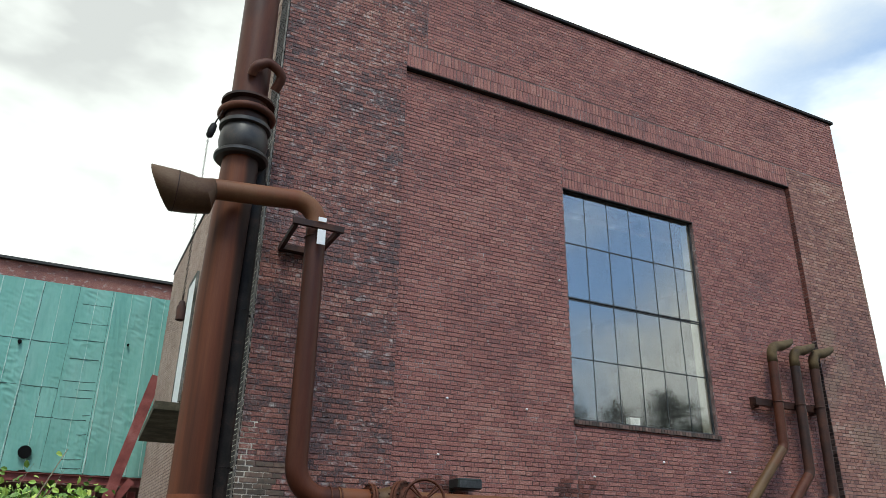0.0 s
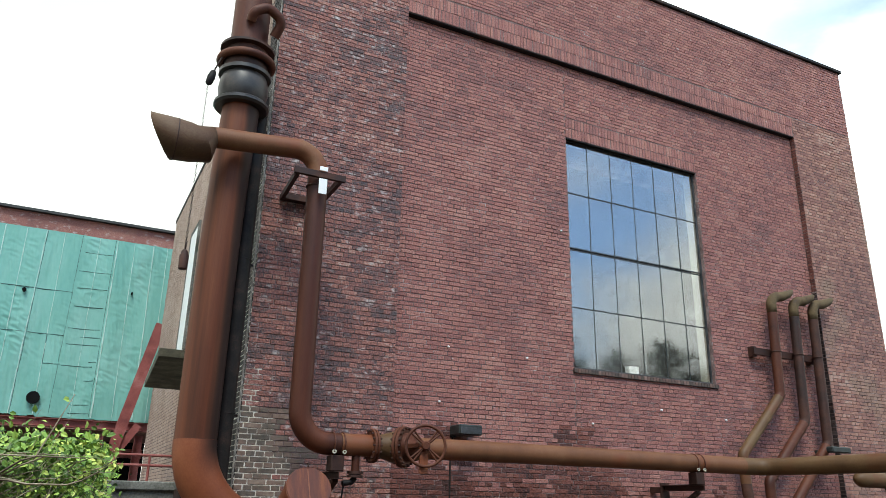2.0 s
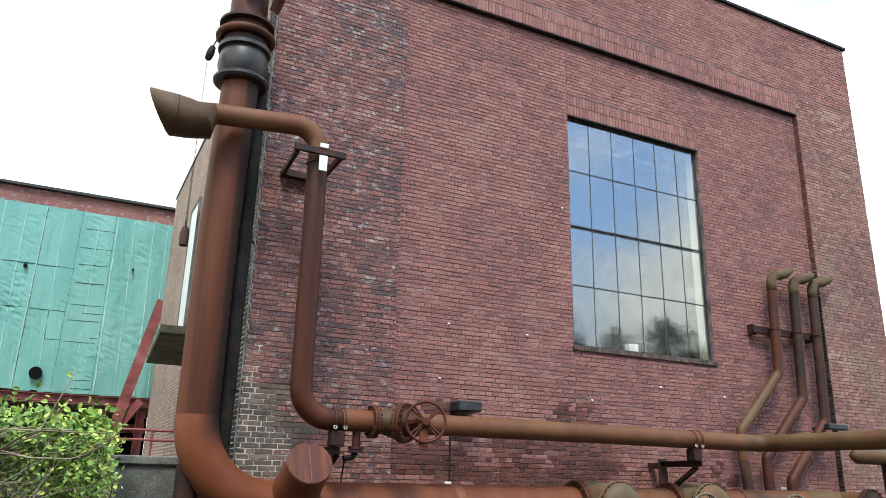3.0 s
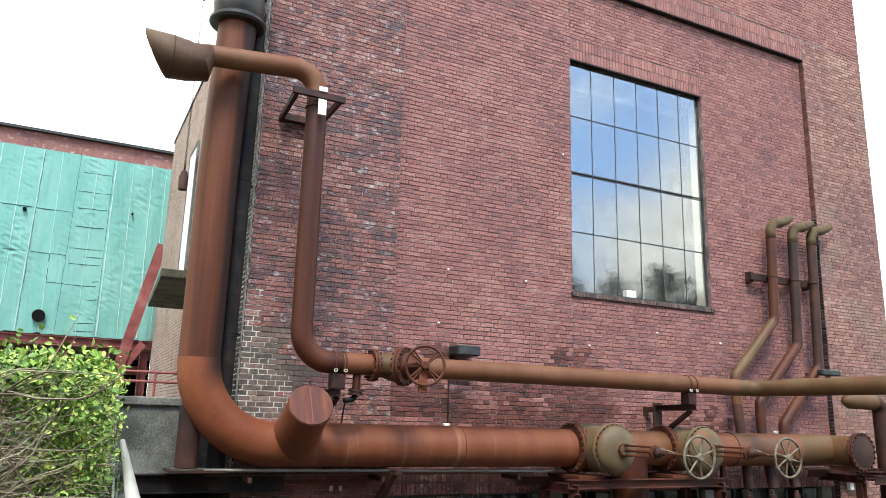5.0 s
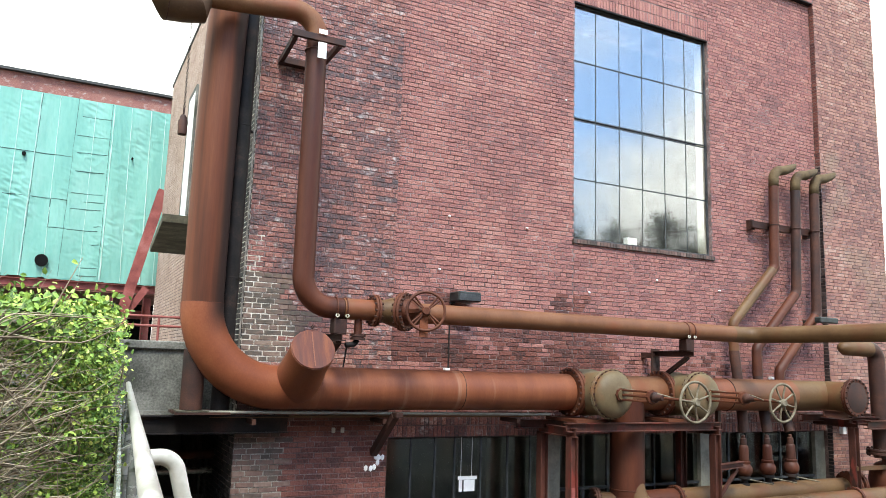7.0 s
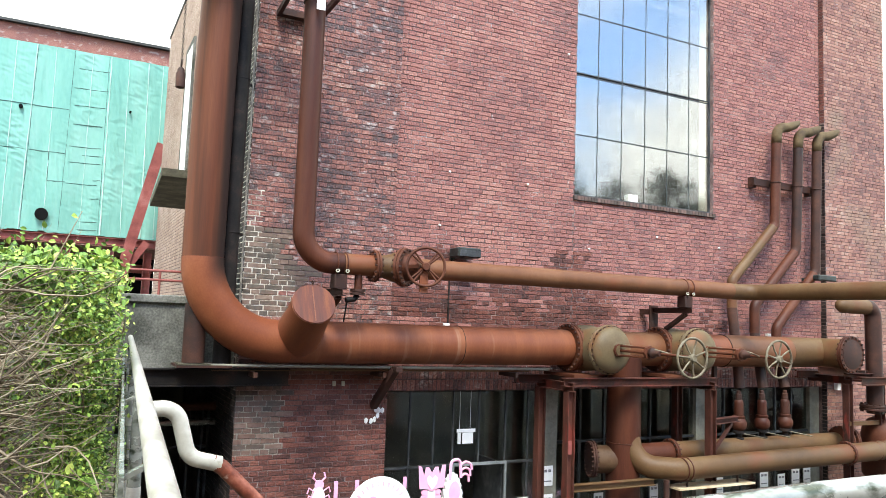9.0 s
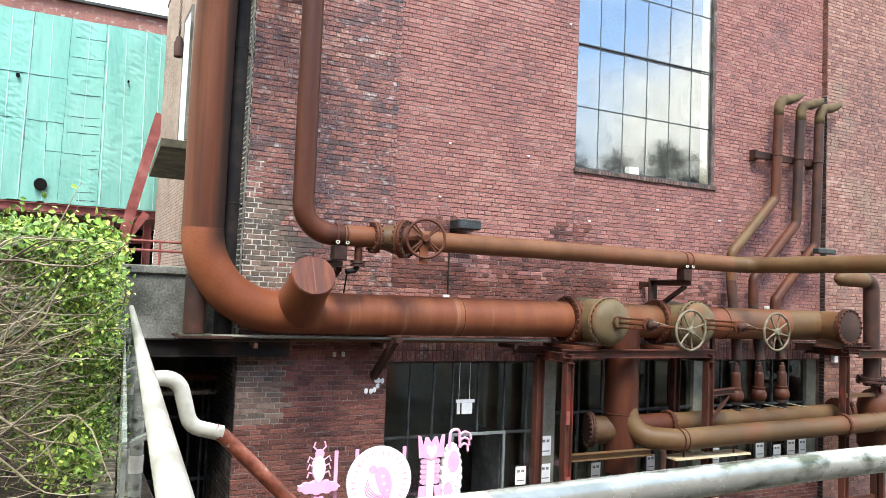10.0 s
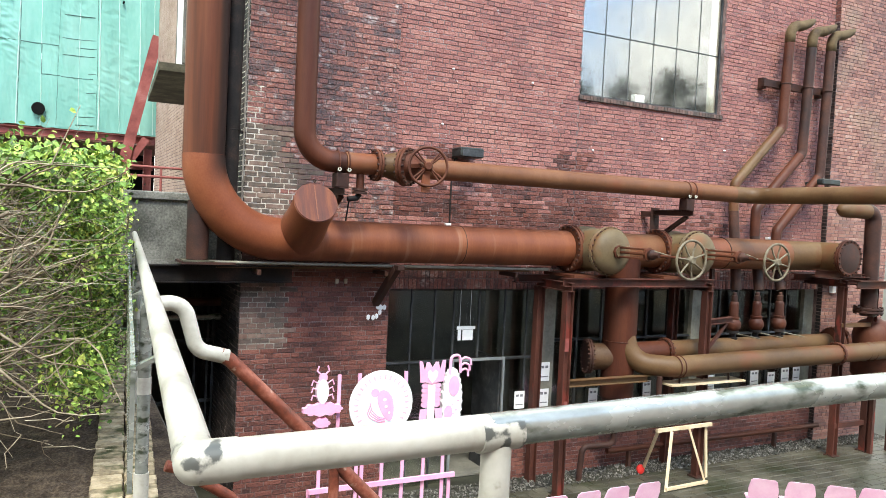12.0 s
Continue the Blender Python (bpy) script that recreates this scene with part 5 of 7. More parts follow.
# footbridge between terrace and hall
structure("bridge_deck", box(B(), -9.0, 2.275, 10.95, 23.0, 3.56, 3.76), M_CONC, "concrete footbridge deck")
structure("parapet", box(box(B(), -9.0, 2.27, 11.0, 11.2, 3.762, 4.58), -9.0, 2.27, 10.95, 11.25, 4.582, 4.70, 0.015), M_CONC, "weathered grey concrete parapet of the footbridge")
structure("wall_passage", box(box(B(), 0.73, 2.28, 15.6, 15.8, 0.0, 3.55), -9.0, 0.72, 10.42, 15.6, 0.0, 3.55), M_ROOM, "dark wall closing the passage under the bridge")
rail = thing("bridge_railing", (1.2, 11.1, 4.7), "thin red painted double railing above the parapet", "railing")
for z in (4.90, 5.03):
    part("rail", tube(B(), [(-6.0, 11.1, z), (2.25, 11.1, z + 0.005)], 0.019, 10), M_REDPAINT, rail, smooth=60)
for x in (-4.5, -3.0, -1.5, 0.0, 1.2, 2.2):
    part("post", tube(B(), [(x, 11.1, 4.70), (x, 11.1, 5.03)], 0.018, 10), M_REDPAINT, rail, smooth=60)
beam = thing("bridge_beam", (1.9, 10.72, 3.48), "black steel beam under the steam pipe bend", "beam")
part("web", ibeam(B(), (0.75, 10.62, 3.60), (2.98, 10.62, 3.60), 0.16, 0.24, 0.014), M_BLACK, beam)
part("bearing_plate", box(B(), 1.40, 2.10, 10.24, 10.9, 3.752, 3.783), M_RUST_DARK, beam, "mossy rusted bearing plate")
ledge = thing("service_rail", (4.4, 10.6, 3.7), "long thin rusted service pipe under the steam pipe", "pipe")
part("run", tube(B(), [(1.75, 10.3, 3.785), (4.3, 10.3, 3.77), (7.25, 10.3, 3.75)], 0.022, 10), M_PIER, ledge, smooth=60)
part("tray", box(B(), 1.9, 7.05, 10.55, 10.78, 3.69, 3.715), M_RUST_OLIVE, ledge, "flat rusted tray")
for x in (2.4, 4.3, 6.6):
    part("bracket", box(B(), x, x + 0.05, 10.27, 10.79, 3.62, 3.689), M_RUST_DARK, ledge)
# pipes in the dark passage
for z, r, m, lab in ((3.02, 0.07, M_RUST, "rusted pipe in the dark passage"), (2.78, 0.055, M_GALV, "grey pipe in the dark passage")):
    p = thing("passage_pipe", (1.8, 12.2, z), lab, "pipe")
    part("run", tube(B(), [(0.73, 12.2, z), (2.28, 12.2, z)], r, 14), m, p, smooth=60)
gate = thing("passage_gate", (1.9, 12.6, 0), "grey steel gate bars in the dark passage", "gate")
for x in (1.55, 1.95, 2.15, 2.24):
    part("bar", box(B(), x, x + 0.035, 12.6, 12.64, 0.0, 3.0), M_FRAME, gate)
for z in (0.3, 1.3, 2.3):
    part("cross_bar", box(B(), 1.0, 2.275, 12.645, 12.675, z, z + 0.05), M_FRAME, gate)

# building wrapped in turquoise netting
GY = 24.0
shed = thing("wrapped_building", (-6.0, GY, 0), "brick building wrapped in turquoise scaffold netting on red steel legs", "building")
part("wall", box(B(), -16.0, 2.9, GY + 0.25, GY + 8.0, 6.3, 12.55), M_BRICK_DARK, shed, "dark brick wall above the netting")
part("roof_edge", box(B(), -16.1, 3.0, GY + 0.10, GY + 8.1, 12.552, 12.63), M_ROOF, shed, "dark roof edge")
nb = B()
across = [-16.0 + 0.4 * i for i in range(30)] + [-4.0 + 0.02 * i for i in range(331)]  # finer where the hall leaves it in view
rws = 170


def billow(x, z):
    """Slack of the netting: broad swells, upright folds and patches of fine slanting creases."""
    patch = max(0.0, noise.noise(Vector((x * 0.9, z * 0.55, 7.0))) + 0.22)
    crease = 1.0 - 2.0 * abs(noise.noise(Vector((x * 2.2 - z * 1.2, z * 6.5 + x * 2.6, 9.0))))
    fold = 1.0 - 2.0 * abs(noise.noise(Vector((x * 7.0 + z * 0.7, z * 0.8, 4.0))))
    return 0.05 * noise.noise(Vector((x * 1.6, z * 0.5, 1.0))) + 0.034 * crease * patch + 0.009 * fold + 0.003 * noise.noise(Vector((x * 6.0, z * 9.0, 2.0)))


gridv = []
for j in range(rws + 1):
    row = []
    for x in across:
        z = 6.58 + 5.44 * j / rws
        drop = (0.16 * max(0.0, noise.noise(Vector((x * 2.6, 3.0, 0))) + 0.05) if x < -0.6 else 0.02 * noise.noise(Vector((x * 5.0, 3.0, 0)))) if j == 0 else 0.0
        row.append(nb.verts.new((x, GY + 0.1 - billow(x, z), z + drop)))
    gridv.append(row)
for j in range(rws):
    for i in range(len(across) - 1):
        nb.faces.new((gridv[j][i], gridv[j][i + 1], gridv[j + 1][i + 1], gridv[j + 1][i]))
part("netting", nb, M_TARP, shed, "turquoise wrinkled netting", 60)
sr = random.Random(6)


def seam(x0, z0, x1, z1, width, material, label):
    """A hand-sewn line on the netting that wavers a little."""
    n = max(3, int(math.hypot(x1 - x0, z1 - z0) / 0.22))
    pts = []
    for k in range(n + 1):
        f = k / n
        x, z = x0 + (x1 - x0) * f + sr.gauss(0, 0.004), z0 + (z1 - z0) * f + sr.gauss(0, 0.004)
        pts.append((x, GY + 0.098 - billow(x, z), z))
    part("seam", tube(B(), pts, 0, 6, True, [width * sr.uniform(0.6, 1.2) for _ in pts]), material, shed, label)


PALE_SEAM, DARK_SEAM = "pale seam of the netting", "dark tie line of the netting"
for x0, x1, w in ((-5.2, -5.2, 0.016), (-4.4, -4.4, 0.016), (-3.7, -3.68, 0.016), (-2.95, -2.9, 0.016), (-2.25, -2.2, 0.016), (-1.69, -1.68, 0.014), (-1.17, -1.25, 0.018), (-0.68, -0.64, 0.011), (0.30, 0.30, 0.010), (0.80, 0.85, 0.022), (1.29, 1.40, 0.012), (1.85, 1.96, 0.019), (2.27, 2.32, 0.014)):
    seam(x0, 12.0, x1, 6.62, w, M_TARP_SEAM, PALE_SEAM)
for x0, x1 in ((-0.19, -0.25), (-1.14, -1.22), (0.74, 0.79)):
    seam(x0, 12.0, x1, 6.66, 0.006, M_TARP_BAR, DARK_SEAM)
for x0, x1, z in ((-6.0, -0.22, 10.215), (-6.0, -0.23, 8.91)):
    seam(x0, z + 0.01, x1, z, 0.012, M_TARP_BAR, DARK_SEAM)
for x0, x1, z in ((-0.05, 0.76, 11.49), (-0.14, 0.78, 10.90), (-0.09, 0.72, 10.38), (-0.09, 0.69, 9.81), (-0.14, 0.72, 9.15), (0.22, 0.75, 8.915), (-0.12, 0.72, 8.68), (-0.15, 0.67, 8.05), (0.55, 0.74, 8.20), (0.5, 0.74, 7.65), (0.24, 0.74, 6.96), (0.23, 0.76, 6.72), (-0.65, -0.19, 8.06)):
    seam(x0, z, x1, z + 0.02, 0.011, M_TARP_BAR, DARK_SEAM)
seam(-0.65, 8.89, -0.64, 8.06, 0.011, M_TARP_BAR, DARK_SEAM)
part("tear", tube(B(), [(-1.45, GY - 0.03, 10.11), (-1.45, GY + 0.12, 10.11)], 0.055, 12), M_VOID, shed, "small black tear in the netting", 40)
part("tear", tube(B(), [(1.42, GY - 0.03, 10.40), (1.42, GY + 0.12, 10.40)], 0.03, 10), M_VOID, shed, "small black tear in the netting", 40)
part("hole", tube(B(), [(-0.70, GY - 0.06, 7.08), (-0.70, GY + 0.2, 7.08)], 0.17, 24), M_VOID, shed, "black round pipe end through the netting", 40)
part("edge_beam", ibeam(B(), (-16, GY - 0.1, 6.42), (2.5, GY - 0.1, 6.42), 0.2, 0.22, 0.02), M_REDPAINT, shed, "red edge beam")
# Black sheets stand in for the deep shade below the building.
part("shade_sheet", box(box(B(), -16.0, 0.80, GY + 5.0, GY + 5.2, 0, 6.29), 1.62, 2.9, GY + 5.0, GY + 5.2, 0, 6.29), M_VOID, shed, "black sheets for the shade under the building")
for x in (-8.0, -4.0, 0.0, 1.15, 2.2):
    part("leg", ibeam(B(), (x, GY, 0), (x, GY, 6.18), 0.22, 0.22, 0.018, (1, 0, 0)), M_REDPAINT, shed, "red steel leg")
part("tie_beam", ibeam(B(), (-16, GY + 1.5, 5.75), (2.5, GY + 1.5, 5.75), 0.2, 0.26, 0.02), M_REDPAINT, shed)
brace = thing("raking_strut", (1.2, 22.9, 0), "red painted raking steel strut beside the hall", "strut")
part("strut", ibeam(B(), (2.27, 22.92, 9.3), (0.93, 22.92, 3.2), 0.28, 0.26, 0.02, (0, 1, 0)), M_REDPAINT, brace)
part("inner_strut", ibeam(B(), (2.05, 22.95, 6.4), (1.30, 22.95, 5.2), 0.2, 0.18, 0.02, (0, 1, 0)), M_REDPAINT, brace)

# ---- terrace: rail, hedge, bed ----
RZ = 4.135
def rx(y):
    return 0.1745 + 0.0699 * (y - 1.08)


guard = thing("guard_rail", (0.1745, 1.08, 2.86), "galvanised and white painted tubular guard rail round the terrace", "railing")
part("front_rail", tube(B(), [(0.215, 1.08, RZ), (0.65, 1.08, RZ + 0.003)], 0.0302, 24), M_WHITEPAINT, guard, "white painted front rail", 50)
part("front_rail", tube(B(), [(0.652, 1.08, RZ + 0.003), (0.66, 1.08, RZ + 0.004), (1.5, 1.08, RZ + 0.018), (2.6, 1.08, RZ + 0.025), (6.0, 1.08, RZ + 0.03)], 0.0302, 24), M_GALV, guard, "galvanised front rail", 50)
part("long_rail", tube(B(), [(rx(1.11), 1.11, RZ), (rx(2.0), 2.0, RZ), (rx(3.2), 3.2, RZ + 0.003), (rx(6), 6, RZ), (rx(10.3), 10.3, RZ)], 0.0298, 24), M_WHITEPAINT, guard, "white painted long rail", 50)
cb = B()
bmesh.ops.create_uvsphere(cb, u_segments=20, v_segments=12, radius=0.0318, matrix=Matrix.Translation((0.1745, 1.08, RZ)))
tube(cb, [(0.1745, 1.08, RZ), (0.232, 1.08, RZ)], 0.0318, 20)
tube(cb, [(0.1745, 1.08, RZ), (rx(1.13), 1.13, RZ)], 0.0318, 20)
part("corner_elbow", cb, M_WORNPAINT, guard, "worn painted corner elbow", 40)
part("sleeve", tube(B(), [(0.63, 1.08, RZ), (0.71, 1.08, RZ + 0.002)], 0.0322, 20), M_WORNPAINT, guard, "scratched painted weld sleeve", 50)
for x in (0.67, 2.55, 4.4):
    part("post", tube(B(), [(x, 1.08, 2.86), (x, 1.08, RZ - 0.01)], 0.0265, 20), M_WHITEPAINT, guard, "painted post", 50)
for y in (3.77, 6.3, 8.8):
    pp = part("post", tube(B(), [(rx(y), y, 2.86), (rx(y), y, RZ - 0.01)], 0.030, 18), M_GALV, guard, "galvanised post", 50)
    part("post_sleeve", tube(B(), [(rx(y), y, 2.88), (rx(y), y, 3.22)], 0.035, 18), M_WHITEPAINT, pp, smooth=50)
    part("post_band", tube(B(), [(rx(y), y, 3.60), (rx(y), y, 3.68)], 0.0325, 18), M_WHITEPAINT, pp, smooth=50)
part("side_strip", bar(B(), (rx(1.95) - 0.075, 1.95, 3.94), (rx(9.5) - 0.075, 9.5, 3.94), 0.012, 0.31), M_GALV, guard, "galvanised side strip")
for y in (2.1, 3.77, 6.3, 8.8):
    part("strip_clip", bar(B(), (rx(y) - 0.08, y, 4.06), (rx(y), y, 4.10), 0.03, 0.012), M_GALV, guard)

stair = thing("stair_rail", (0.5, 3.2, 2.86), "bent stair handrail, white at its head and red oxide below", "railing")
part("white_bend", tube(B(), bend([(rx(3.2) + 0.01, 3.2, RZ - 0.035), (0.450, 3.2, RZ - 0.03), (0.505, 3.2, 3.905), (0.635, 3.2, 3.872)], 0.075, 8), 0.032, 20), M_WHITEPAINT, stair, "white painted bend", 50)
part("red_length", tube(B(), [(0.60, 3.2, 3.885), (0.642, 3.2, 3.86), (0.985, 3.2, 3.52), (1.295, 3.2, 3.2), (3.6, 3.2, 0.85)], 0.0305, 20), M_REDTUBE, stair, "red oxide painted sloping length", 50)
part("lower_rail", tube(B(), bend([(0.40, 3.2, 3.43), (0.46, 3.2, 3.41), (0.66, 3.2, 3.27), (3.5, 3.2, 0.35)], 0.1, 5), 0.024, 18), M_REDTUBE, stair, "red oxide painted lower length", 50)
for x in (1.13, 2.4, 3.5):
    part("post", tube(B(), [(x, 3.2, max(0.0, 2.86 - (x - 0.7) * 1.0 - 0.05)), (x, 3.2, 3.9 - (x - 0.64) * 1.02)], 0.024, 16), M_REDTUBE, stair, "red oxide post", 50)
st = B()
for k in range(16):
    box(st, 0.724 + 0.178 * k, 0.902 + 0.178 * k, 1.3, 3.4, 0, 2.86 - 0.178 * (k + 1) + 0.02)
structure("stairs", st, M_CONC, "concrete stairs from the terrace to the courtyard")

bed = B()
n = 150


def clods(x, y):
    return 2.89 + 0.04 * noise.noise(Vector((x * 2.0, y * 2.0, 0))) + 0.03 * abs(noise.noise(Vector((x * 7.0, y * 7.0, 3)))) + 0.022 * noise.noise(Vector((x * 17.0, y * 17.0, 5)))


bv = []
for j in range(n + 1):
    y = 1.2 + 9.1 * (j / n) ** 1.15
    row = []
    for i in range(n + 1):
        x = -4.0 + (rx(y) - 0.235 + 4.0) * (1 - (1 - i / n) ** 1.8)
        row.append(bed.verts.new((x, y, clods(x, y))))
    bv.append(row)
for j in range(n):
    for i in range(n):
        bed.faces.new((bv[j][i], bv[j][i + 1], bv[j + 1][i + 1], bv[j + 1][i]))
structure("soil_bed", bed, M_SOIL, "dark bare soil of the planting bed", 60)

hr = random.Random(21)
hedge = thing("hedge", (-0.7, 6.0, 2.9), "clipped deciduous hedge with fresh leaves and many bare twigs", "hedge")
def hedge_right(y):
    return -0.02 + 0.05 * y


def hedge_top(y):
    return 4.62 + 0.05 * (y - 3.5)


lv, lf = [], []
def leaf(c, size, rnd, lean):
    d = Vector((rnd.gauss(0, 1), rnd.gauss(0, 1), rnd.gauss(0.2, 0.8))).normalized()
    nrm = (Vector((rnd.gauss(0, 0.8), rnd.gauss(-0.3, 0.8), rnd.gauss(0.6, 0.7))) + lean).normalized()
    s = d.cross(nrm)
    if s.length < 0.1:
        return
    s.normalize()
    nn = s.cross(d)
    k = len(lv)
    for a, b, h in ((0, 0, 0), (0.35, 0.33, 0.10), (0.75, 0.25, 0.08), (1, 0, -0.08), (0.75, -0.25, 0.08), (0.35, -0.33, 0.10), (0.5, 0, 0)):
        lv.append(tuple(c + d * (a * size) + s * (b * size) + nn * (h * size)))
    lf.extend([(k, k + 1, k + 6), (k + 1, k + 2, k + 6), (k + 2, k + 3, k + 6), (k + 3, k + 4, k + 6), (k + 4, k + 5, k + 6), (k + 5, k, k + 6)])


clumps = []
for _ in range(2500):
    y = 4.5 + 5.6 * hr.random() ** 0.9
    edge = hr.random()
    if edge < 0.42:    # right flank
        x, z = hedge_right(y) - abs(hr.gauss(0, 0.10)), hr.uniform(3.1 if y > 5.4 else 3.30, hedge_top(y))
    elif edge < 0.72:  # top
        x, z = hr.uniform(-1.9, hedge_right(y)), hedge_top(y) - abs(hr.gauss(0, 0.10))
    elif edge < 0.84:  # near end
        y = 4.55 + abs(hr.gauss(0, 0.30))
        x, z = hr.uniform(-1.2, hedge_right(y)), hr.uniform(3.45, hedge_top(y))
    else:
        x, z = hr.uniform(-1.8, hedge_right(y)), hr.uniform(3.1, hedge_top(y))
    bare = y < 5.3 and z < hedge_top(y) - 0.16 and x < hedge_right(y) - 0.26  # the clipped near end is mostly twigs
    if noise.noise(Vector((x * 2.3, y * 1.4, z * 2.3))) < -0.12 or (bare and hr.random() < 0.58):
        continue
    clumps.append(Vector((x, y, z)))
for c in clumps:
    big = 1.45 if c.z > hedge_top(c.y) - 0.12 else 1.0
    for _ in range(hr.randint(38, 56)):
        p = c + Vector((hr.gauss(0, 0.075), hr.gauss(0, 0.09), hr.gauss(0, 0.08)))
        leaf(p, hr.uniform(0.018, 0.038) * big, hr, Vector((0.25, -0.2, 0.2)))
for _ in range(9):  # leaves at the foot of the right flank
    y = hr.uniform(4.5, 4.9)
    c = Vector((hedge_right(y) - hr.uniform(0.02, 0.22), y, hr.uniform(3.44, 3.66)))
    for _ in range(14):
        leaf(c + Vector((hr.gauss(0, 0.06), hr.gauss(0, 0.05), hr.gauss(0, 0.04))), hr.uniform(0.035, 0.07), hr, Vector((0, -0.2, 0.4)))
for _ in range(14):  # shoots above the top
    y = hr.uniform(4.4, 7.5)
    x = hr.uniform(-0.5, hedge_right(y))
    for k in range(6):
        leaf(Vector((x + hr.gauss(0, 0.02), y, hedge_top(y) + 0.022 * k)), hr.uniform(0.05, 0.08), hr, Vector((0, 0, 0.3)))
me = bpy.data.meshes.new("leaves")
me.from_pydata([tuple(Vector(v) - Vector((-0.7, 6.0, 2.9))) for v in lv], [], lf)
me.materials.append(M_LEAF)
crown = new("leaves", me)
crown.parent = hedge
tagged(crown, "fresh green and yellowish leaves", kind="stuff")
tw = B()
for k in range(800):
    y = 4.35 + 2.8 * hr.random() ** 1.7
    x = hr.uniform(-1.3, hedge_right(y) - 0.05)
    z = hr.uniform(3.42, hedge_top(y) - 0.02)
    p = Vector((x, y + 0.25, z))
    d = Vector((hr.gauss(0.35, 0.6), hr.gauss(-0.35, 0.4), hr.gauss(0.12, 0.45))).normalized()
    pts, r0 = [p], 0.0024 + 0.0055 * hr.random() ** 2
    for s in range(6):
        d = (d + Vector((hr.gauss(0, 0.28), hr.gauss(0, 0.2), hr.gauss(0.05, 0.25)))).normalized()
        q = pts[-1] + d * hr.uniform(0.05, 0.14)
        q.x = min(q.x, hedge_right(q.y) + 0.12)
        q.z = max(3.4, min(q.z, hedge_top(q.y) + 0.03))
        pts.append(q)
    tube(tw, pts, 0, 5, True, [r0 * (1 - 0.13 * i) for i in range(7)])
for k in range(380):  # long bare twigs of the clipped near end, rising at their tips
    z0 = hr.uniform(3.52, hedge_top(4.4) - 0.06)
    p = Vector((hr.uniform(-1.6, -0.30), hr.uniform(4.15, 4.95), z0))
    d = Vector((hr.gauss(0.9, 0.3), hr.gauss(-0.08, 0.2), hr.gauss(-0.02, 0.35))).normalized()
    pts, r0 = [p], 0.0026 + 0.0062 * hr.random() ** 2
    for q in range(8):
        d = (d + Vector((hr.gauss(0.03, 0.16), hr.gauss(0, 0.12), hr.gauss(0.06, 0.2)))).normalized()
        e = pts[-1] + d * hr.uniform(0.06, 0.12)
        e.x, e.z = min(e.x, hedge_right(e.y) + 0.10 + 0.08 * hr.random()), max(3.42, min(e.z, hedge_top(e.y) + 0.02))
        pts.append(e)
    tube(tw, pts, 0, 6, True, [r0 * (1 - 0.1 * i) for i in range(9)])
    if k % 3 == 0:  # a side twig
        a = pts[4]
        e = [a, a + d * 0.10 + Vector((0, -0.02, 0.07)), a + d * 0.17 + Vector((0.02, -0.03, 0.17))]
        tube(tw, e, 0, 5, True, [r0 * 0.6, r0 * 0.45, r0 * 0.25])
for k in range(22):  # thin bent twigs low over the soil
    y = hr.uniform(4.1, 4.9)
    p = Vector((hr.uniform(-0.9, hedge_right(y) - 0.15), y, hr.uniform(3.15, 3.5)))
    d = Vector((hr.gauss(0.5, 0.5), hr.gauss(-0.1, 0.3), hr.gauss(-0.05, 0.3))).normalized()
    pts = [p]
    for q in range(5):
        d = (d + Vector((hr.gauss(0, 0.35), hr.gauss(0, 0.25), hr.gauss(0, 0.3)))).normalized()
        pts.append(pts[-1] + d * 0.07)
    tube(tw, pts, 0, 5, True, [0.0026, 0.0024, 0.0022, 0.002, 0.0016, 0.001])
for k in range(24):  # thicker cut limbs
    y = 4.2 + 1.4 * hr.random()
    p = Vector((hr.uniform(-1.0, -0.2), y, hr.uniform(4.15, hedge_top(y) - 0.02)))
    r0 = hr.uniform(0.010, 0.019)
    pts = [p - Vector((0.55, 0.0, 0.22)), p - Vector((0.22, 0.05, 0.10)), p, p + Vector((0.18, -0.06, 0.05)), p + Vector((0.32, -0.08, 0.13))]
    tube(tw, pts, 0, 8, True, [r0, r0 * 0.92, r0 * 0.85, r0 * 0.75, r0 * 0.66])
tagged(part("brushwood", tw, M_TWIG, hedge, "bare grey brown twigs", 60), kind="stuff")
for k in range(9):
    y = 4.6 + 0.65 * k
    x = -0.55 + hr.uniform(-0.1, 0.1)
    part("stem", tube(B(), [(x, y, 2.86), (x + hr.uniform(-0.1, 0.1), y, 3.5), (x + hr.uniform(-0.2, 0.2), y + 0.1, 4.3)], 0, 8, True, [0.035, 0.028, 0.015]), M_TWIG, hedge, smooth=60)

# ---- glazed ground floor ----
gz = thing("window_2", (9.8, 11.05, 0), "dark steel shopfront glazing of the ground floor with an open door", "window", kind="structure")
GYF = 11.06
def sheet(x0, x1, z0, z1):
    p = part("pane", box(B(), x0 + 0.02, x1 - 0.02, GYF - 0.004, GYF + 0.004, z0 + 0.02, z1 - 0.02), M_GLASS_LOW, gz)
    p.visible_shadow = False


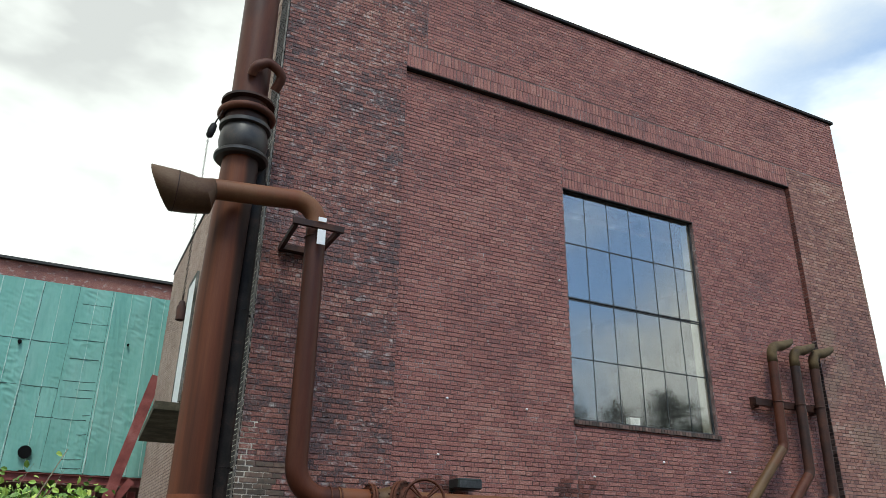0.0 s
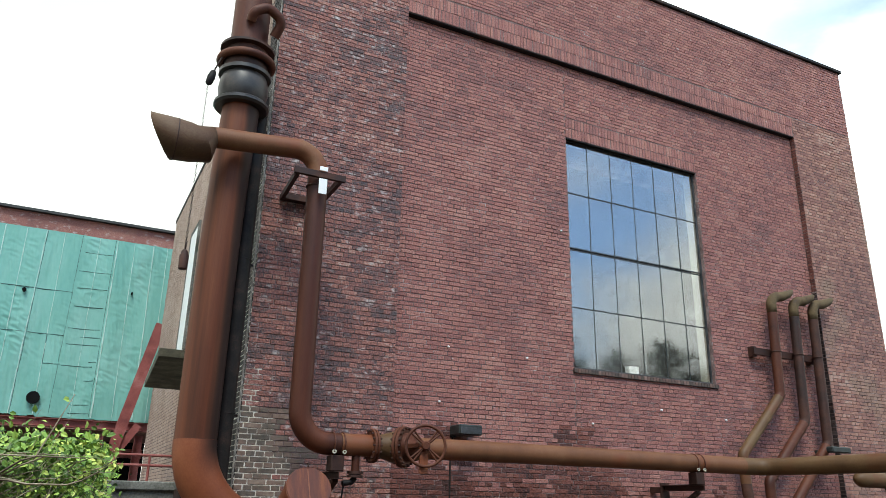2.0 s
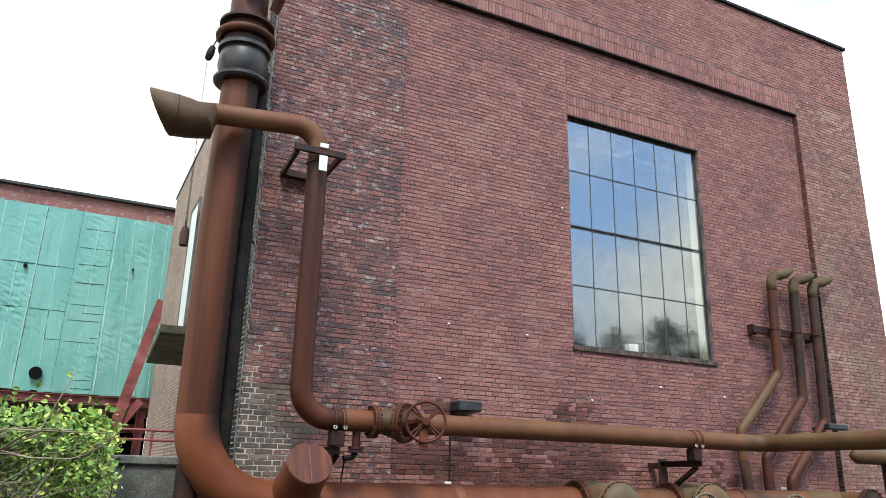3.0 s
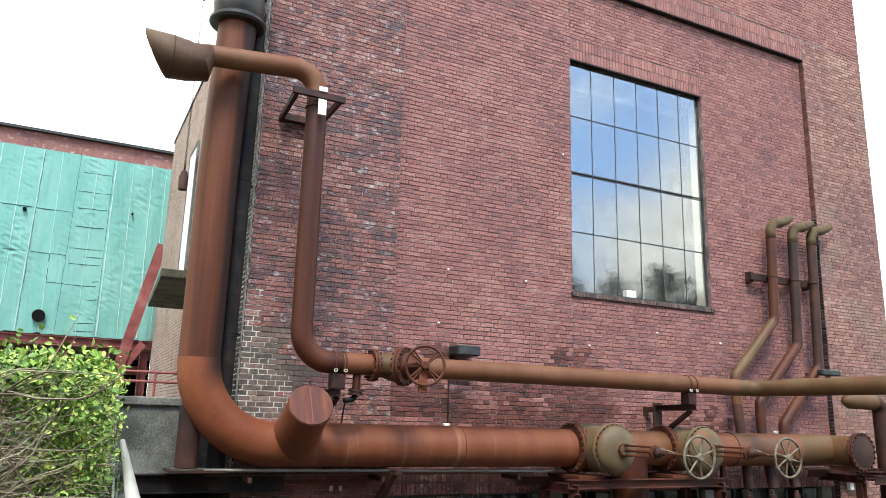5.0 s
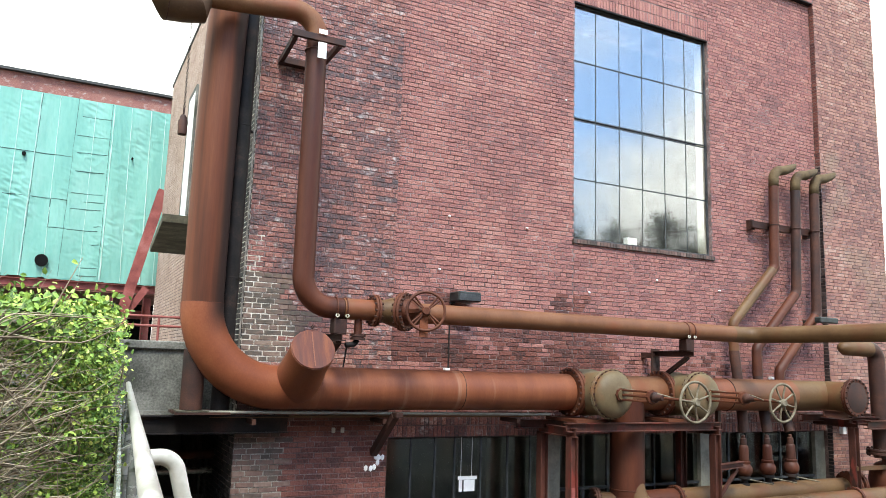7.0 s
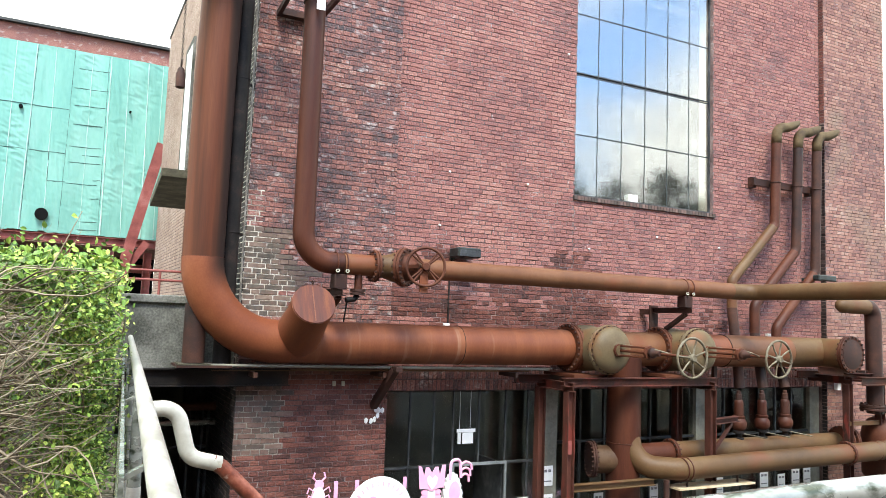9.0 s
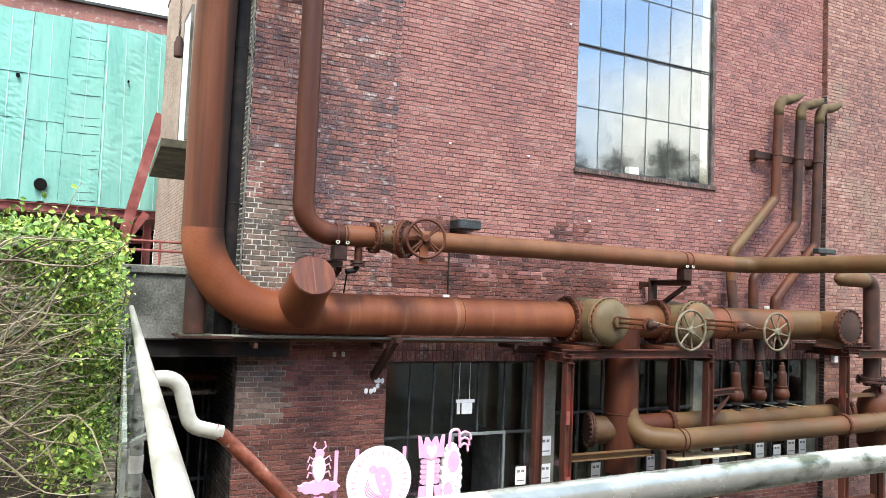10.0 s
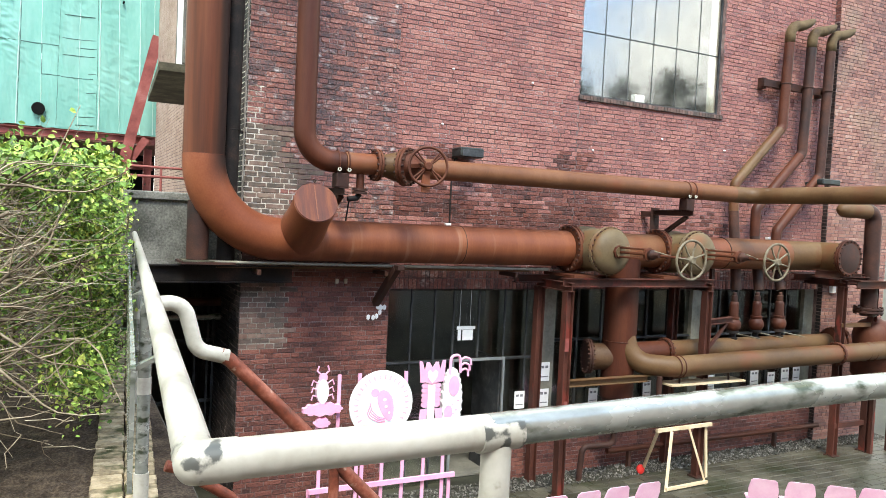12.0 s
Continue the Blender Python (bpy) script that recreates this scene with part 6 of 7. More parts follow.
xs = [4.62, 5.12, 5.55, 5.91, 6.40, 6.92, 7.38, 7.68]
for x in xs[1:]:
    part("mullion", box(B(), x - 0.013, x + 0.013, GYF - 0.02, GYF + 0.02, 2.151 if x == 6.40 else 0.0, 3.34), M_FRAME, gz)
part("transom", box(B(), 4.62, 7.66, GYF - 0.025, GYF + 0.025, 2.115, 2.15), M_FRAME, gz)
for a, b in zip(xs, xs[1:]):
    sheet(a, b, 2.15, 3.34)
    if not 5.9 < a < 6.9:
        sheet(a, b, 0.03, 2.115)
for x0, x1 in ((7.70, 7.95), (11.28, 11.58), (14.62, 14.92)):
    part("cream_pier", box(B(), x0, x1, GYF - 0.08, GYF + 0.12, 0.952, 3.355), M_PIER, gz, "cream plastered pier")
xs2 = [7.95, 8.5, 9.05, 9.6, 10.15, 10.7, 11.28]
xs3 = [11.58, 12.1, 12.6, 13.1, 13.6, 14.1, 14.62]
for g in (xs2, xs3):
    for x in g[1:-1]:
        part("mullion", box(B(), x - 0.018, x + 0.018, GYF - 0.03, GYF + 0.03, 0.952, 3.34), M_FRAME, gz)
    part("transom", box(B(), g[0], g[-1], GYF - 0.032, GYF + 0.032, 2.40, 2.44), M_FRAME, gz)
    for a, b in zip(g, g[1:]):
        sheet(a, b, 0.952, 2.40)
        sheet(a, b, 2.44, 3.34)
for x0, x1, z0, z1 in ((5.895, 5.935, 0.03, 2.16), (6.900, 6.940, 0.03, 2.16), (5.936, 6.899, 2.115, 2.16)):
    part("door_frame", box(B(), x0, x1, GYF - 0.060, GYF - 0.027, z0, z1), M_DOORFRAME, gz, "pale grey metal door frame")
part("door_leaf", box(B(), 6.90, 6.945, GYF + 0.05, GYF + 0.98, 0.03, 2.11), M_FRAME, gz, "open steel door leaf")
# columns inside
for x in (4.95, 7.4, 9.9, 13.0):
    c = thing("column", (x, 12.4, 0.03), "plain grey concrete column inside the hall", "column", "columns inside the hall")
    part("shaft", box(B(), x - 0.16, x + 0.16, 12.3, 12.62, 0.03, 4.1, 0.015), M_PALE if x < 5 else M_ROOM, c)

pr = random.Random(8)
for x, z, w, h in ((7.26, 1.387, 0.21, 0.31), (7.77, 1.866, 0.21, 0.34), (7.775, 1.394, 0.21, 0.32), (8.89, 1.352, 0.21, 0.30), (10.2, 1.42, 0.2, 0.3), (11.9, 1.44, 0.22, 0.3), (13.18, 1.48, 0.24, 0.32), (13.70, 1.42, 0.22, 0.28), (14.14, 1.49, 0.24, 0.32), (14.5, 1.49, 0.22, 0.32)):
    yy = GYF - 0.09
    ps = thing("poster", (x, yy, z), "white printed sheet hung on the glazing", "poster", "printed sheets on the glazing")
    part("sheet", box(B(), x - w / 2, x + w / 2, yy, yy + 0.006, z - h / 2, z + h / 2), M_WHITE, ps)
    part("print", box(B(), x - w * 0.36, x + w * 0.36, yy - 0.003, yy - 0.001, z - h * 0.30, z - h * 0.24), M_PAPERINK, ps, "grey block of print")
    for k in range(2):
        part("print", box(B(), x - w * 0.36 + k * w * 0.4, x - w * 0.36 + k * w * 0.4 + w * 0.28, yy - 0.003, yy - 0.001, z + h * 0.18, z + h * 0.32), M_PAPERINK, ps, "dark printed picture")
nt = thing("hanging_notice", (6.12, GYF - 0.06, 2.5), "pair of white sheets hung on strings behind the entrance", "notice")
for x0, x1, z0, z1 in ((5.97, 6.03, 2.48, 2.66), (6.06, 6.26, 2.48, 2.66)):
    part("sheet", box(B(), x0, x1, GYF - 0.07, GYF - 0.064, z0, z1), M_WHITE, nt)
part("top_strip", box(B(), 5.95, 6.30, GYF - 0.075, GYF - 0.06, 2.665, 2.72), M_WHITE, nt)
for x in (6.0, 6.2):
    part("string", box(B(), x - 0.003, x + 0.003, GYF - 0.07, GYF - 0.064, 2.72, 3.34), M_WHITE, nt)

# ---- things on the wall ----
fl = thing("flood_lamp", (6.0, 10.7, 5.5), "black box flood lamp on the brick wall", "lamp")
part("casing", box(B(), 5.62, 6.04, 10.52, 10.86, 5.52, 5.68, 0.02), M_LAMP, fl)
part("lens", box(B(), 5.64, 6.02, 10.505, 10.518, 5.535, 5.64), M_FRAME, fl, "dark lens")
part("arm", box(B(), 5.66, 5.74, 10.862, 10.92, 5.50, 5.60), M_LAMP, fl)
cd = thing("conduit", (5.66, 10.9, 4.2), "thin dark conduit below the flood lamp", "conduit")
part("run", tube(B(), [(5.66, 10.895, 4.40), (5.66, 10.895, 5.15), (5.70, 10.895, 5.52)], 0.014, 8), M_BLACK, cd, smooth=60)
for x, z, y in ((5.62, 4.42, 10.86), (13.2, 4.44, 10.86)):
    jb = thing("junction_box", (x, y, z), "small white junction box on the wall", "box", "junction boxes")
    part("case", box(B(), x - 0.045, x + 0.045, y - 0.03, y + 0.05, z - 0.03, z + 0.03, 0.008), M_WHITE, jb)
f2 = thing("flood_lamp", (14.4, 10.6, 5.7), "black flat flood lamp beside the vent pipes", "lamp")
part("casing", box(B(), 14.05, 14.62, 10.30, 10.46, 5.62, 5.74, 0.02), M_LAMP, f2)
part("arm", box(B(), 14.30, 14.38, 10.462, 10.91, 5.64, 5.70), M_LAMP, f2)
sl = thing("security_lamp", (15.2, 10.75, 3.4), "small white lamp under a black bracket on the pier", "lamp")
part("head", box(B(), 15.14, 15.25, 10.68, 10.78, 3.30, 3.47, 0.01), M_WHITE, sl)
part("bracket", box(B(), 15.0, 15.5, 10.76, 10.79, 3.55, 3.60), M_BLACK, sl)
strut = thing("pipe_strut", (4.4, 10.6, 3.1), "dark steel strut under the steam pipe with flaking white paint", "strut")
part("bar", bar(B(), (4.45, 10.2, 3.74), (4.37, WY - 0.01, 3.14), 0.10, 0.10), M_RUST_DARK, strut)
part("head_plate", box(B(), 4.41, 4.52, 10.06, 10.22, 3.72, 3.79, 0.006), M_RUST_DARK, strut)
wr = random.Random(5)
for k in range(9):
    t = wr.random()
    cx, cz = 4.30 + 0.24 * t + wr.gauss(0, 0.02), 2.90 + 0.30 * t + wr.gauss(0, 0.045)
    b = B()
    bmesh.ops.create_icosphere(b, subdivisions=1, radius=0.035, matrix=Matrix.Translation((cx, WY - 0.02, cz)) @ Matrix.Diagonal((1, 0.35, 1.4, 1)))
    part("paint_flake", b, M_WHITE, strut, "white flake of paint")
for x in (3.72, 3.86):
    sw = thing("wall_switch", (x, WY - 0.03, 3.5), "small pale switch box on the brick pier", "switch", "switch boxes")
    part("case", box(B(), x - 0.026, x + 0.026, WY - 0.045, WY - 0.012, 3.455, 3.53, 0.005), M_PALE, sw)
bp = thing("floor_pipe", (12.0, 10.74, 0.3), "rusted pipe running low along the plinth", "pipe")
part("run", tube(B(), [(9.1, 10.74, 0.36), (12.0, 10.74, 0.36), (15.0, 10.74, 0.36)], 0.05, 14), M_RUST, bp, smooth=50)
for x in (9.6, 11.6, 13.6):
    part("foot", box(B(), x, x + 0.06, 10.70, 10.78, 0.0, 0.31), M_RUST_DARK, bp)

for x, z in ((7.97, 9.45), (5.6, 6.96), (7.15, 6.93), (5.45, 6.05), (10.15, 6.24), (8.52, 5.89), (11.81, 6.16)):
    an = thing("wall_anchor", (x, RY - 0.02, z), "small white insulator plug on the brick wall", "anchor", "wall plugs")
    part("plug", lathe(B(), (x, RY, z), (x, RY - 0.05, z), [(0, 0.014), (0.02, 0.02), (0.04, 0.02), (0.05, 0.012)], 10), M_WHITE, an, smooth=40)

# ---- courtyard ----
def flat(bm, outline, y0, y1):
    """A board of the given outline (x, z) between two depths."""
    a = [bm.verts.new((x, y0, z)) for x, z in outline]
    b = [bm.verts.new((x, y1, z)) for x, z in outline]
    bm.faces.new(a)
    bm.faces.new(list(reversed(b)))
    for k in range(len(a)):
        bm.faces.new((a[k], b[k], b[(k + 1) % len(a)], a[(k + 1) % len(a)]))
    return bm


def oval(cx, cz, a, b, n=28, wob=0.0, waves=9):
    return [(cx + (a + wob * math.cos(waves * t)) * math.cos(t), cz + (b + wob * math.cos(waves * t)) * math.sin(t)) for t in (2 * math.pi * k / n for k in range(n))]


PY = 8.6
fence = thing("pink_fence", (3.7, PY, 0), "pink painted low slat fence carrying cut-out boards", "fence")
for z in (1.13, 0.35):
    part("rail", box(B(), 2.72, 4.72, PY - 0.02, PY + 0.02, z - 0.03, z + 0.03), M_PINK, fence)
for x, top in ((2.85, 2.2), (3.07, 2.54), (3.335, 2.54), (3.41, 1.8), (3.68, 1.8), (3.965, 2.54), (4.265, 2.0), (4.55, 2.0), (4.655, 1.15), (2.73, 1.15)):
    part("slat", box(B(), x - 0.022, x + 0.022, PY + 0.022, PY + 0.04, 0.0, top), M_PINK, fence)
disc = thing("round_sign", (3.61, PY - 0.05, 1.73), "round white sign with a pink emblem and ring of marks", "sign")
DX, DZ = 3.61, 2.155
part("board", flat(B(), oval(DX, DZ, 0.425, 0.425, 56), PY - 0.05, PY - 0.025), M_WHITE, disc)
part("face", flat(B(), oval(DX, DZ, 0.265, 0.265, 48), PY - 0.053, PY - 0.0505), M_PALEBLUE, disc, "pale bluish middle")
part("emblem", flat(B(), [(DX + 0.06 + 0.10 * math.cos(a) * (1 + 0.25 * math.sin(a)) - 0.05 * math.sin(a), DZ - 0.02 + 0.20 * math.sin(a)) for a in (2 * math.pi * k / 32 for k in range(32))], PY - 0.060, PY - 0.0555), M_PINK, disc, "pink bean shape")
part("emblem", flat(B(), oval(DX - 0.095, DZ + 0.15, 0.052, 0.052, 24), PY - 0.0575, PY - 0.0535), M_PINK, disc, "small pink head")
for k in range(9):  # short rays round the head
    a = math.pi * (0.15 + 0.16 * k)
    c0, c1 = 0.085, 0.13
    part("ray", bar(B(), (DX - 0.095 + c0 * math.cos(a), PY - 0.056, DZ + 0.15 + c0 * math.sin(a)), (DX - 0.095 + c1 * math.cos(a), PY - 0.056, DZ + 0.15 + c1 * math.sin(a)), 0.008, 0.003, (0, 1, 0)), M_WHITE, disc)
for dx, dz, r in ((0.035, 0.06, 0.022), (0.055, -0.03, 0.020), (0.10, -0.11, 0.015)):
    part("dot", flat(B(), oval(DX + dx, DZ + dz, r, r, 16), PY - 0.066, PY - 0.062), M_WHITE, disc, "white dot")
for k in range(4):
    pts = [(DX - 0.16 - 0.012 * k, PY - 0.056, DZ + 0.03 - 0.035 * k), (DX - 0.13 - 0.010 * k, PY - 0.056, DZ - 0.07 - 0.03 * k), (DX - 0.05, PY - 0.056, DZ - 0.15 - 0.022 * k), (DX + 0.05, PY - 0.056, DZ - 0.18 - 0.02 * k)]
    part("emblem", tube(B(), bend(pts, 0.08, 4), 0.0065, 6), M_PINK, disc, "curved pink stroke")
for k in range(22):  # ring of marks that stand for lettering
    a = math.radians(214 - 248 * k / 21)
    cx, cz = DX + 0.343 * math.cos(a), DZ + 0.343 * math.sin(a)
    wide = (0.012, 0.007, 0.010)[k % 3]
    b = box(B(), cx - wide, cx + wide, PY - 0.0535, PY - 0.0505, cz - 0.026, cz + 0.026)
    bmesh.ops.rotate(b, verts=b.verts, cent=(cx, PY, cz), matrix=Euler((0, -(a - math.pi / 2), 0)).to_matrix())
    part("mark", b, M_MARK, disc)
b1 = thing("cutout_board", (2.84, PY - 0.03, 1.6), "pink cut-out board of stacked oval shapes", "board", "cut-out boards")
part("oval", flat(B(), oval(2.84, 2.36, 0.075, 0.15, 24), PY - 0.05, PY + 0.0225), M_PINKPALE, b1, "pale oval")
part("cap", flat(B(), oval(2.84, 2.53, 0.055, 0.055, 18), PY - 0.045, PY - 0.025), M_PINK, b1)
for s in (-1, 1):
    part("prong", tube(B(), [(2.84 + s * 0.02, PY - 0.03, 2.56), (2.84 + s * 0.075, PY - 0.03, 2.61), (2.84 + s * 0.055, PY - 0.03, 2.67)], 0.011, 8), M_PINK, b1)
    for k in range(3):
        part("prong", tube(B(), [(2.84 + s * 0.06, PY - 0.035, 2.46 - 0.08 * k), (2.84 + s * 0.12, PY - 0.035, 2.50 - 0.09 * k), (2.84 + s * 0.14, PY - 0.035, 2.44 - 0.09 * k)], 0.010, 8), M_PINK, b1)
part("band", flat(B(), oval(2.85, 2.14, 0.25, 0.075, 40, 0.012, 11), PY - 0.048, PY + 0.0225), M_PINK, b1, "wavy pink band")
for z in (1.97, 1.86):
    part("oval", flat(B(), oval(2.85, z, 0.095, 0.065, 24, 0.01, 6), PY - 0.05, PY + 0.0225), M_PINK, b1)
b2 = thing("cutout_board", (4.30, PY - 0.03, 1.6), "pink and white cut-out board with forked crown and scalloped stem", "board", "cut-out boards")
part("crown", flat(B(), [(4.13, 2.40), (4.105, 2.69), (4.15, 2.67), (4.185, 2.56), (4.21, 2.66), (4.25, 2.66), (4.295, 2.59), (4.34, 2.66), (4.38, 2.66), (4.405, 2.56), (4.44, 2.68), (4.485, 2.68), (4.47, 2.40), (4.38, 2.40), (4.30, 2.36), (4.22, 2.40)], PY - 0.062, PY - 0.0525), M_PINK, b2, "forked pink crown")
part("heart", flat(B(), [(4.30, 2.38), (4.235, 2.46), (4.225, 2.53), (4.26, 2.56), (4.30, 2.52), (4.34, 2.56), (4.375, 2.53), (4.365, 2.46)], PY - 0.068, PY - 0.0625), M_PINKPALE, b2, "pale heart")
part("stem", flat(B(), [(4.25, 1.80), (4.25, 2.40), (4.35, 2.40), (4.35, 1.80)], PY - 0.052, PY + 0.0225), M_WHITE, b2, "white stem")
for k in range(5):
    for q in (-1, 1):
        part("lobe", flat(B(), oval(4.30 + q * 0.085, 2.35 - 0.062 * k, 0.052, 0.036, 18), PY - 0.050, PY - 0.024), M_PINK, b2)
for q in (-1, 1):
    part("foot", flat(B(), [(4.30 + q * 0.05, 2.05), (4.30 + q * 0.155, 2.05), (4.30 + q * 0.185, 1.72), (4.30 + q * 0.10, 1.72)], PY - 0.062, PY - 0.0525), M_PINK, b2)
b3 = thing("cutout_board", (4.61, PY - 0.03, 1.6), "tall scalloped white cut-out board with pink ovals and tendrils", "board", "cut-out boards")
part("body", flat(B(), oval(4.61, 2.12, 0.145, 0.44, 72, 0.012, 26), PY - 0.05, PY + 0.0225), M_WHITE, b3)
part("spot", flat(B(), oval(4.625, 2.33, 0.080, 0.135, 26), PY - 0.058, PY - 0.052), M_PINK, b3)
part("spot", flat(B(), oval(4.555, 1.98, 0.062, 0.095, 24), PY - 0.058, PY - 0.052), M_PINK, b3)
for dx, dz, r in ((0.06, -0.19, 0.014), (0.02, -0.24, 0.010), (0.075, -0.30, 0.012), (0.085, -0.07, 0.012), (0.0, -0.12, 0.009)):
    part("dot", flat(B(), oval(4.61 + dx, 2.20 + dz, r, r, 12), PY - 0.058, PY - 0.052), M_PINK, b3)
part("loop", tube(B(), bend([(4.56, PY - 0.04, 2.48), (4.57, PY - 0.04, 2.72), (4.70, PY - 0.04, 2.74), (4.72, PY - 0.04, 2.50)], 0.06, 6), 0.020, 8), M_PINK, b3, "looped pink handle", 50)
for k in range(3):
    z = 2.68 - 0.075 * k
    part("tendril", tube(B(), bend([(4.70, PY - 0.04, z - 0.02), (4.78, PY - 0.04, z + 0.02), (4.86 - 0.015 * k, PY - 0.04, z - 0.01), (4.875 - 0.02 * k, PY - 0.04, z - 0.085)], 0.04, 5), 0.016, 8), M_PINK, b3, "curling pink tendril", 50)


def chair():
    c = thing("plastic_chair", (0, 0, 0), "pink moulded plastic chair standing in a row in the courtyard", "chair", "pink chairs in the courtyard")
    part("seat", box(B(), -0.21, 0.21, -0.20, 0.20, 0.42, 0.45, 0.015), M_CHAIR, c)
    bk = flat(B(), [(-0.20, 0.50), (-0.215, 0.66), (-0.185, 0.80), (-0.15, 0.83), (0.15, 0.83), (0.185, 0.80), (0.215, 0.66), (0.20, 0.50)], -0.215, -0.195)
    for v in bk.verts:
        v.co.y -= (v.co.z - 0.5) * 0.25 - 0.25 * abs(v.co.x) ** 2
    part("backrest", bk, M_CHAIR, c)
    for s in (-1, 1):
        part("back_post", bar(B(), (s * 0.19, -0.19, 0.44), (s * 0.19, -0.205, 0.56), 0.04, 0.025), M_CHAIR, c)
        for y in (-1, 1):
            part("leg", tube(B(), [(s * 0.17, y * 0.16, 0.43), (s * 0.22, y * 0.22, 0.0)], 0.013, 10), M_GALV, c, "grey tubular leg", 50)
    return c


first_chair = chair()
first_chair.matrix_basis = pose(6.62, 8.38, 0, 0, 0, -2)
for x, y, a in ((6.06, 8.39, -3), (7.14, 8.385, -2), (7.715, 8.37, -3), (9.69, 7.81, -42), (10.11, 7.51, -40), (10.57, 7.17, -43), (10.99, 6.92, -41)):
    copy_thing(first_chair, pose(x, y, 0, 0, 0, a))

tr = thing("timber_trestle", (9.9, 9.7, 0), "pale planed timber trestle standing in the courtyard", "trestle")
part("top_rail", bar(B(), (9.36, 9.76, 0.985), (10.72, 9.80, 0.985), 0.05, 0.06), M_WOOD, tr)
for a, b in (((9.67, 9.71, 0.96), (9.37, 9.47, 0.0)), ((10.10, 9.72, 0.96), (10.364, 9.525, 0.0)), ((9.42, 9.79, 0.96), (9.68, 10.42, 0.0)), ((10.61, 9.83, 0.96), (10.66, 9.80, 0.0))):
    part("leg", bar(B(), a, b, 0.05, 0.035), M_WOOD, tr)
part("foot_rail", bar(B(), (9.36, 9.455, 0.05), (10.38, 9.51, 0.05), 0.045, 0.05), M_WOOD, tr)
ball = thing("red_lid", (9.58, 10.4, 0), "small round red plastic lid on the ground", "lid")
part("lid", lathe(B(), (9.58, 10.36, 0.09), (9.58, 10.30, 0.10), [(0, 0.02), (0, 0.085), (0.03, 0.085), (0.045, 0.06)], 20), M_RED, ball, smooth=40)
tb = thing("display_board", (10.3, 9.8, 1.78), "pale board lying on brackets below the return pipe", "board")
part("board", box(B(), 9.45, 11.25, 9.55, 9.92, 1.80, 1.83), M_WOOD, tb)
part("hanger", box(B(), 9.7, 9.72, 9.63, 9.66, 1.832, 2.02), M_RUST_DARK, tb)
part("hanger", box(B(), 10.9, 10.92, 9.63, 9.66, 1.832, 2.02), M_RUST_DARK, tb)
wb = thing("white_notice", (9.25, RY + 0.5, 6.9), "small white paper standing inside the tall window", "paper")
part("paper", box(B(), 9.62, 9.86, RY + 0.20, RY + 0.32, 6.90, 7.06, 0.004), M_WHITE, wb)

# trees behind the eye, mirrored in the window
def tree(x, y, h, seed):
    r = random.Random(seed)
    t = thing("tree", (x, y, 0), "tall leafy tree mirrored in the window", "tree", "trees behind the terrace")
    part("trunk", tube(B(), [(x, y, 0), (x + 0.1, y, h * 0.3), (x - 0.1, y + 0.1, h * 0.6), (x, y, h * 0.9)], 0, 10, True, [0.32, 0.24, 0.15, 0.04]), M_TWIG, t, smooth=60)
    vs, fs = [], []
    for _ in range(130):
        a, k = r.uniform(0, 2 * math.pi), r.uniform(0.25, 1.0)
        rad = h * 0.24 * math.sin(math.pi * min(1, k * 0.9 + 0.08)) ** 0.7 * r.uniform(0.3, 1.0)
        c = Vector((x + rad * math.cos(a), y + rad * math.sin(a), h * k))
        for _ in range(26):
            p = c + Vector((r.gauss(0, 0.35), r.gauss(0, 0.35), r.gauss(0, 0.3)))
            u = Vector((r.gauss(0, 1), r.gauss(0, 1), r.gauss(0, 1))).normalized() * 0.16
            w = u.cross(Vector((r.gauss(0, 1), r.gauss(0, 1), r.gauss(0, 1)))).normalized() * 0.1
            n0 = len(vs)
            vs.extend([tuple(p - u - Vector((x, y, 0))), tuple(p + w - Vector((x, y, 0))), tuple(p + u - Vector((x, y, 0))), tuple(p - w - Vector((x, y, 0)))])
            fs.append((n0, n0 + 1, n0 + 2, n0 + 3))
    m = bpy.data.meshes.new("crown")
    m.from_pydata(vs, [], fs)
    m.materials.append(M_LEAF_FAR)
    o = new("crown", m)
    o.parent = t
    for k in range(6):
        a = k * 1.05
        part("limb", tube(B(), [(x, y, h * (0.3 + 0.07 * k)), (x + math.cos(a) * h * 0.09, y + math.sin(a) * h * 0.09, h * (0.42 + 0.07 * k)), (x + math.cos(a) * h * 0.17, y + math.sin(a) * h * 0.17, h * (0.48 + 0.07 * k))], 0, 7, True, [0.1, 0.06, 0.02]), M_TWIG, t, smooth=60)


for i, (x, y, h) in enumerate(((23.5, -11, 13.0), (28.5, -13, 11.5), (32.5, -12, 14.0), (37.0, -14, 13.0), (19.0, -14, 14.0), (26.0, -18, 13.0), (34.5, -19, 14.5))):
    tree(x, y, h, 40 + i)

# ---- pieces: bricks of the corner pier, pavers, gravel, edging ----
def piece_mesh(name, w, h, d, material):
    me = bpy.data.meshes.new(name)
    me.from_pydata(brick_verts(w, h, d), [], BRICK_FACES)
    me.materials.append(material)
    return me


shapes = {}
for u, v, w, h in singles:
    limed = u < 3.0 + 0.25 * math.sin(v * 9.0) and v < 5.75
    key = (round(w, 2), round(h, 3), limed)
    if key not in shapes:
        shapes[key] = piece_mesh("brick", key[0], key[1], 0.014, M_BRICK_OLIVE_ONE if limed else M_BRICK_DARK_ONE)
    o = new("brick", shapes[key])
    o.parent = front
    o.location = (u, WY - 0.009 + rng.uniform(-0.003, 0.003), v)

